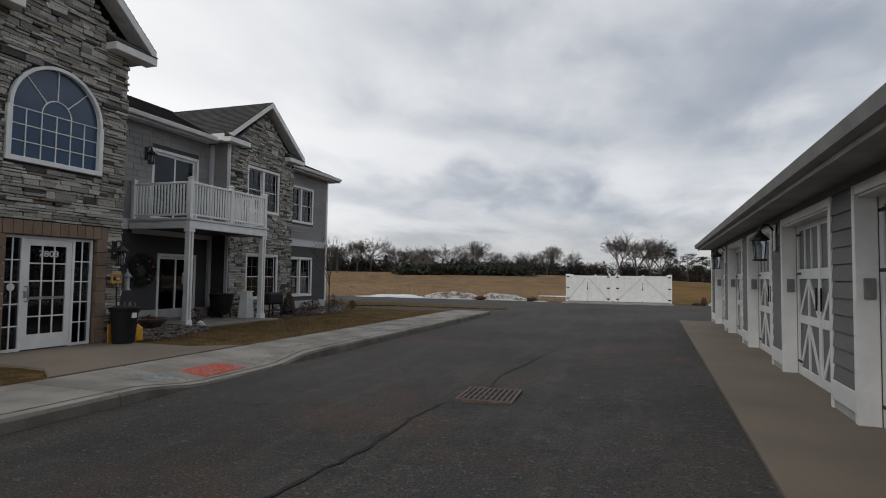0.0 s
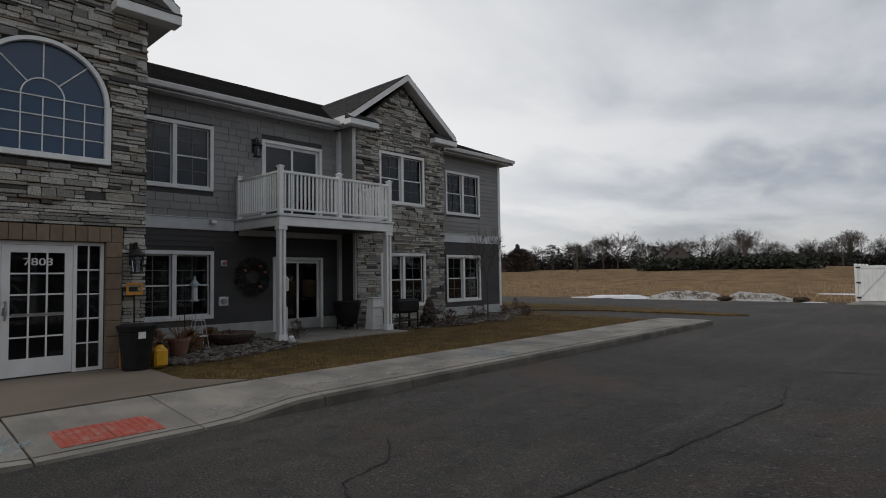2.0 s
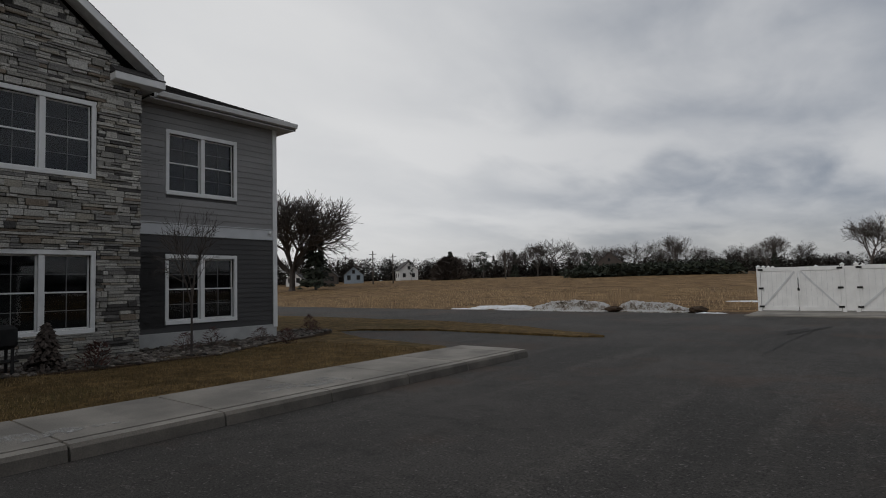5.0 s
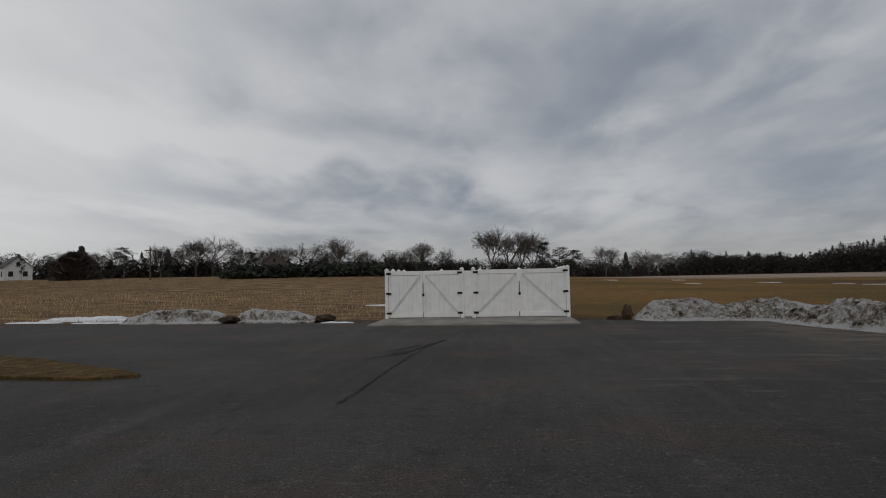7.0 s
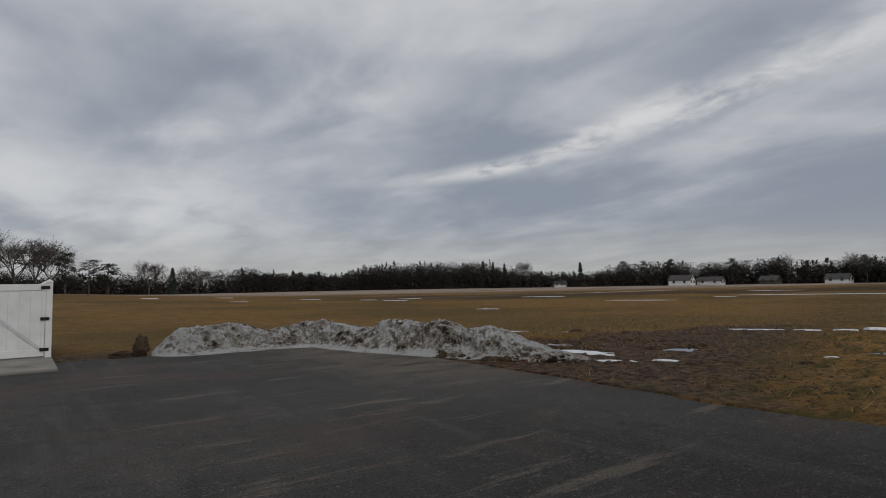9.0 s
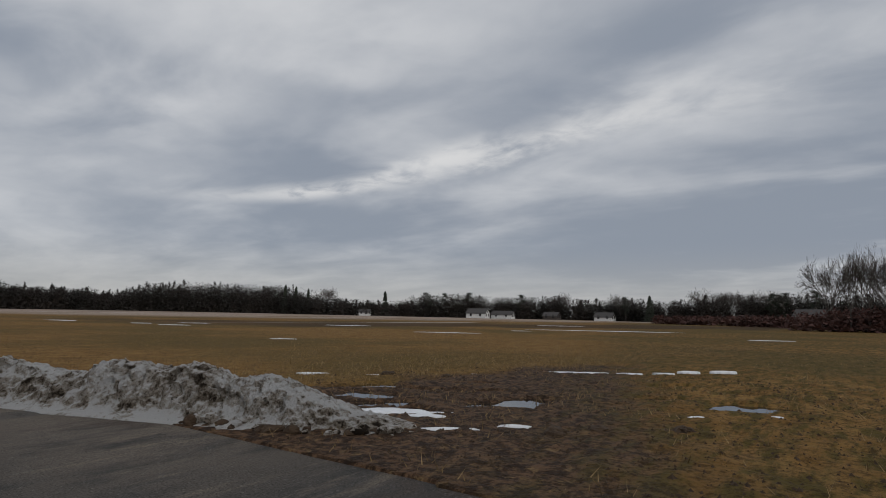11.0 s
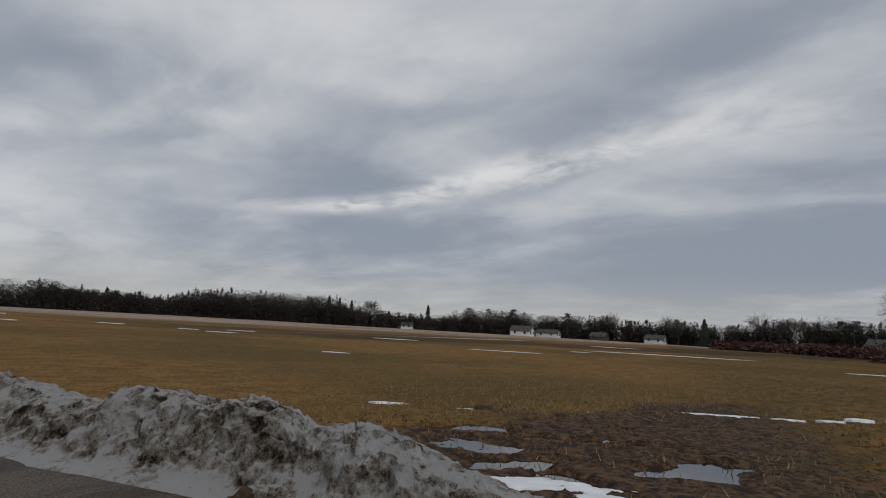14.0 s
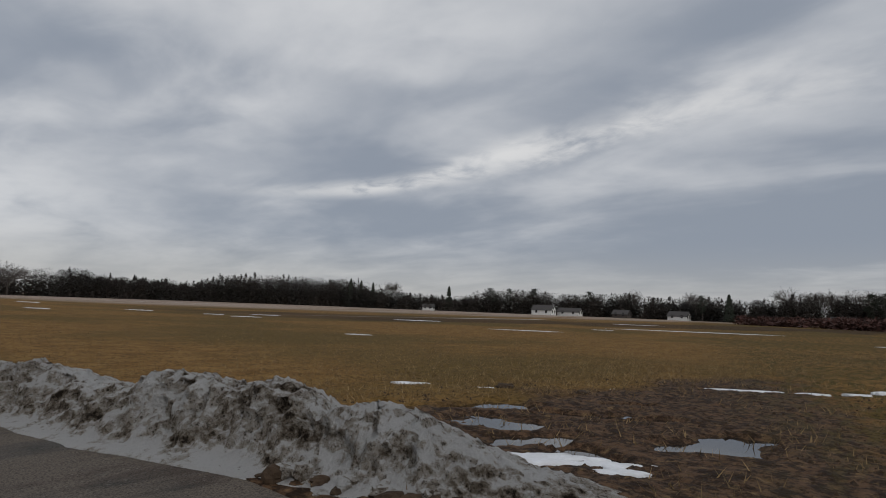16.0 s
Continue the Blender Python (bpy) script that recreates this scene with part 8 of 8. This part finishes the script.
tw = shrub_mass(71, "low reddish leafless barberry shrub in the bed", RED_SHRUB, count=170)
ev = conifer(73, "small dark brown conical winter shrub in the bed", 0.36, "evergreen_shrub")
gr = shrub_mass(75, "clump of tan dried ornamental grass", DRY_PLANT, "dry_grass_clump", 420)
for c in ev.children:
    c.data.materials[0] = BRUSH_BROWN
at_first(ev, -11.15, 17.75, 0.8, 1.0, 0, 0.13)
at_first(tw, -10.95, 18.45, 0.5, 1.4, 0, 0.13)
for x, y, h, wd in ((-12.0, 20.6, 0.45, 1.3), (-12.3, 21.4, 0.5, 1.2), (-12.2, 22.6, 0.4, 1.5), (-13.6, 25.2, 0.55, 0.9), (-13.1, 25.0, 0.4, 1.1), (-11.4, 13.6, 0.5, 1.0), (-11.3, 11.9, 0.4, 1.4), (-11.3, 22.7, 0.4, 1.4)):
    place_tree(tw, x, y, h, wd, x * 50, 0.13)
at_first(gr, -10.9, 10.9, 0.5, 1.3, 0, 0.13)
for x, y, h, wd in ((-11.3, 10.4, 0.55, 1.2), (-11.7, 11.7, 0.45, 1.4)):
    place_tree(gr, x, y, h, wd, x * 90, 0.13)
sap = bare_tree(83, "slender staked leafless sapling in the stone bed", 0.4, 4, 0.4, 1.0, 0.012, 5)
at_first(sap, -11.0, 20.2, 3.1, 0.55, 0, 0.13)

# faded chalk and salt smears on the walk
CHALK = material("pale_blue_chalk", (0.36, 0.44, 0.46), 0.95, (0.26, 0.29, 0.29), 9, (0.4, 0.6), bump=0.1, fine=0.2, coords="World")
SALT = material("salt_stain", (0.36, 0.36, 0.35), 0.95, (0.27, 0.265, 0.25), 9, (0.4, 0.6), bump=0.1, fine=0.2, coords="World")

for m in (CHALK, SALT):
    N, L = m.node_tree.nodes, m.node_tree.links
    geo, mp, tex, fade = N.new("ShaderNodeNewGeometry"), N.new("ShaderNodeMapping"), N.new("ShaderNodeTexNoise"), N.new("ShaderNodeMapRange")
    mp.inputs["Scale"].default_value, mp.inputs["Rotation"].default_value = (1.0, 2.2, 1.0), (0, 0, 0.5)
    tex.inputs["Scale"].default_value, tex.inputs["Detail"].default_value, tex.inputs["Roughness"].default_value = 4.5, 8, 0.75
    fade.inputs[1].default_value, fade.inputs[2].default_value, fade.inputs[4].default_value = 0.44, 0.62, 0.8
    L.new(geo.outputs["Position"], mp.inputs[0])
    L.new(mp.outputs[0], tex.inputs["Vector"])
    L.new(tex.outputs[0], fade.inputs[0])
    L.new(fade.outputs[0], N["Principled BSDF"].inputs["Alpha"])


def smear(x, y, rx, ry, mat, seed):
    s = Shape()
    o = blob(x, y, rx, ry, seed, 36, 0.7)

    def top(a, b):
        f = max(0.0, min(1.0, (a + 7.17) / 1.39))
        return 0.15 + (walk_edge(b) + 0.008 - 0.15) * f + 0.006
    s.add([(a, b, top(a, b)) for a, b in o] + [(x, y, top(x, y))], [(i, (i + 1) % 36, 36) for i in range(36)])
    solid("chalk_smear", s, mat, "faded pale smear on the concrete walk", "stain", "structure")


for x, y, rx, ry, m in ((-6.2, 7.2, 0.22, 0.3, CHALK), (-6.55, 6.95, 0.2, 0.12, SALT), (-6.0, 9.4, 0.2, 0.35, SALT), (-6.2, 10.6, 0.14, 0.4, SALT), (-6.1, 12.3, 0.16, 0.5, SALT), (-6.3, 14.6, 0.28, 0.6, CHALK), (-6.15, 16.2, 0.16, 0.4, SALT), (-6.5, 4.6, 0.3, 0.4, SALT), (-6.2, 19.2, 0.2, 0.5, SALT)):
    smear(x, y, rx, ry, m, x * 3 + y)
# ---- stone veneer, last ----
veneer(0, XT, 6.85, 9.75, 0.02, 7.3, tower_free, 11, 230)
veneer(1, 6.85, XM, XT + 0.03, 0.02, 6.0, lambda a, z: True, 12, 0)
veneer(1, 9.75, 0, 0, 0, 0, lambda a, z: False, 13, 0)
veneer(0, XG, 16.25, 19.86, 0.02, 7.4, bay_free, 14, 70)
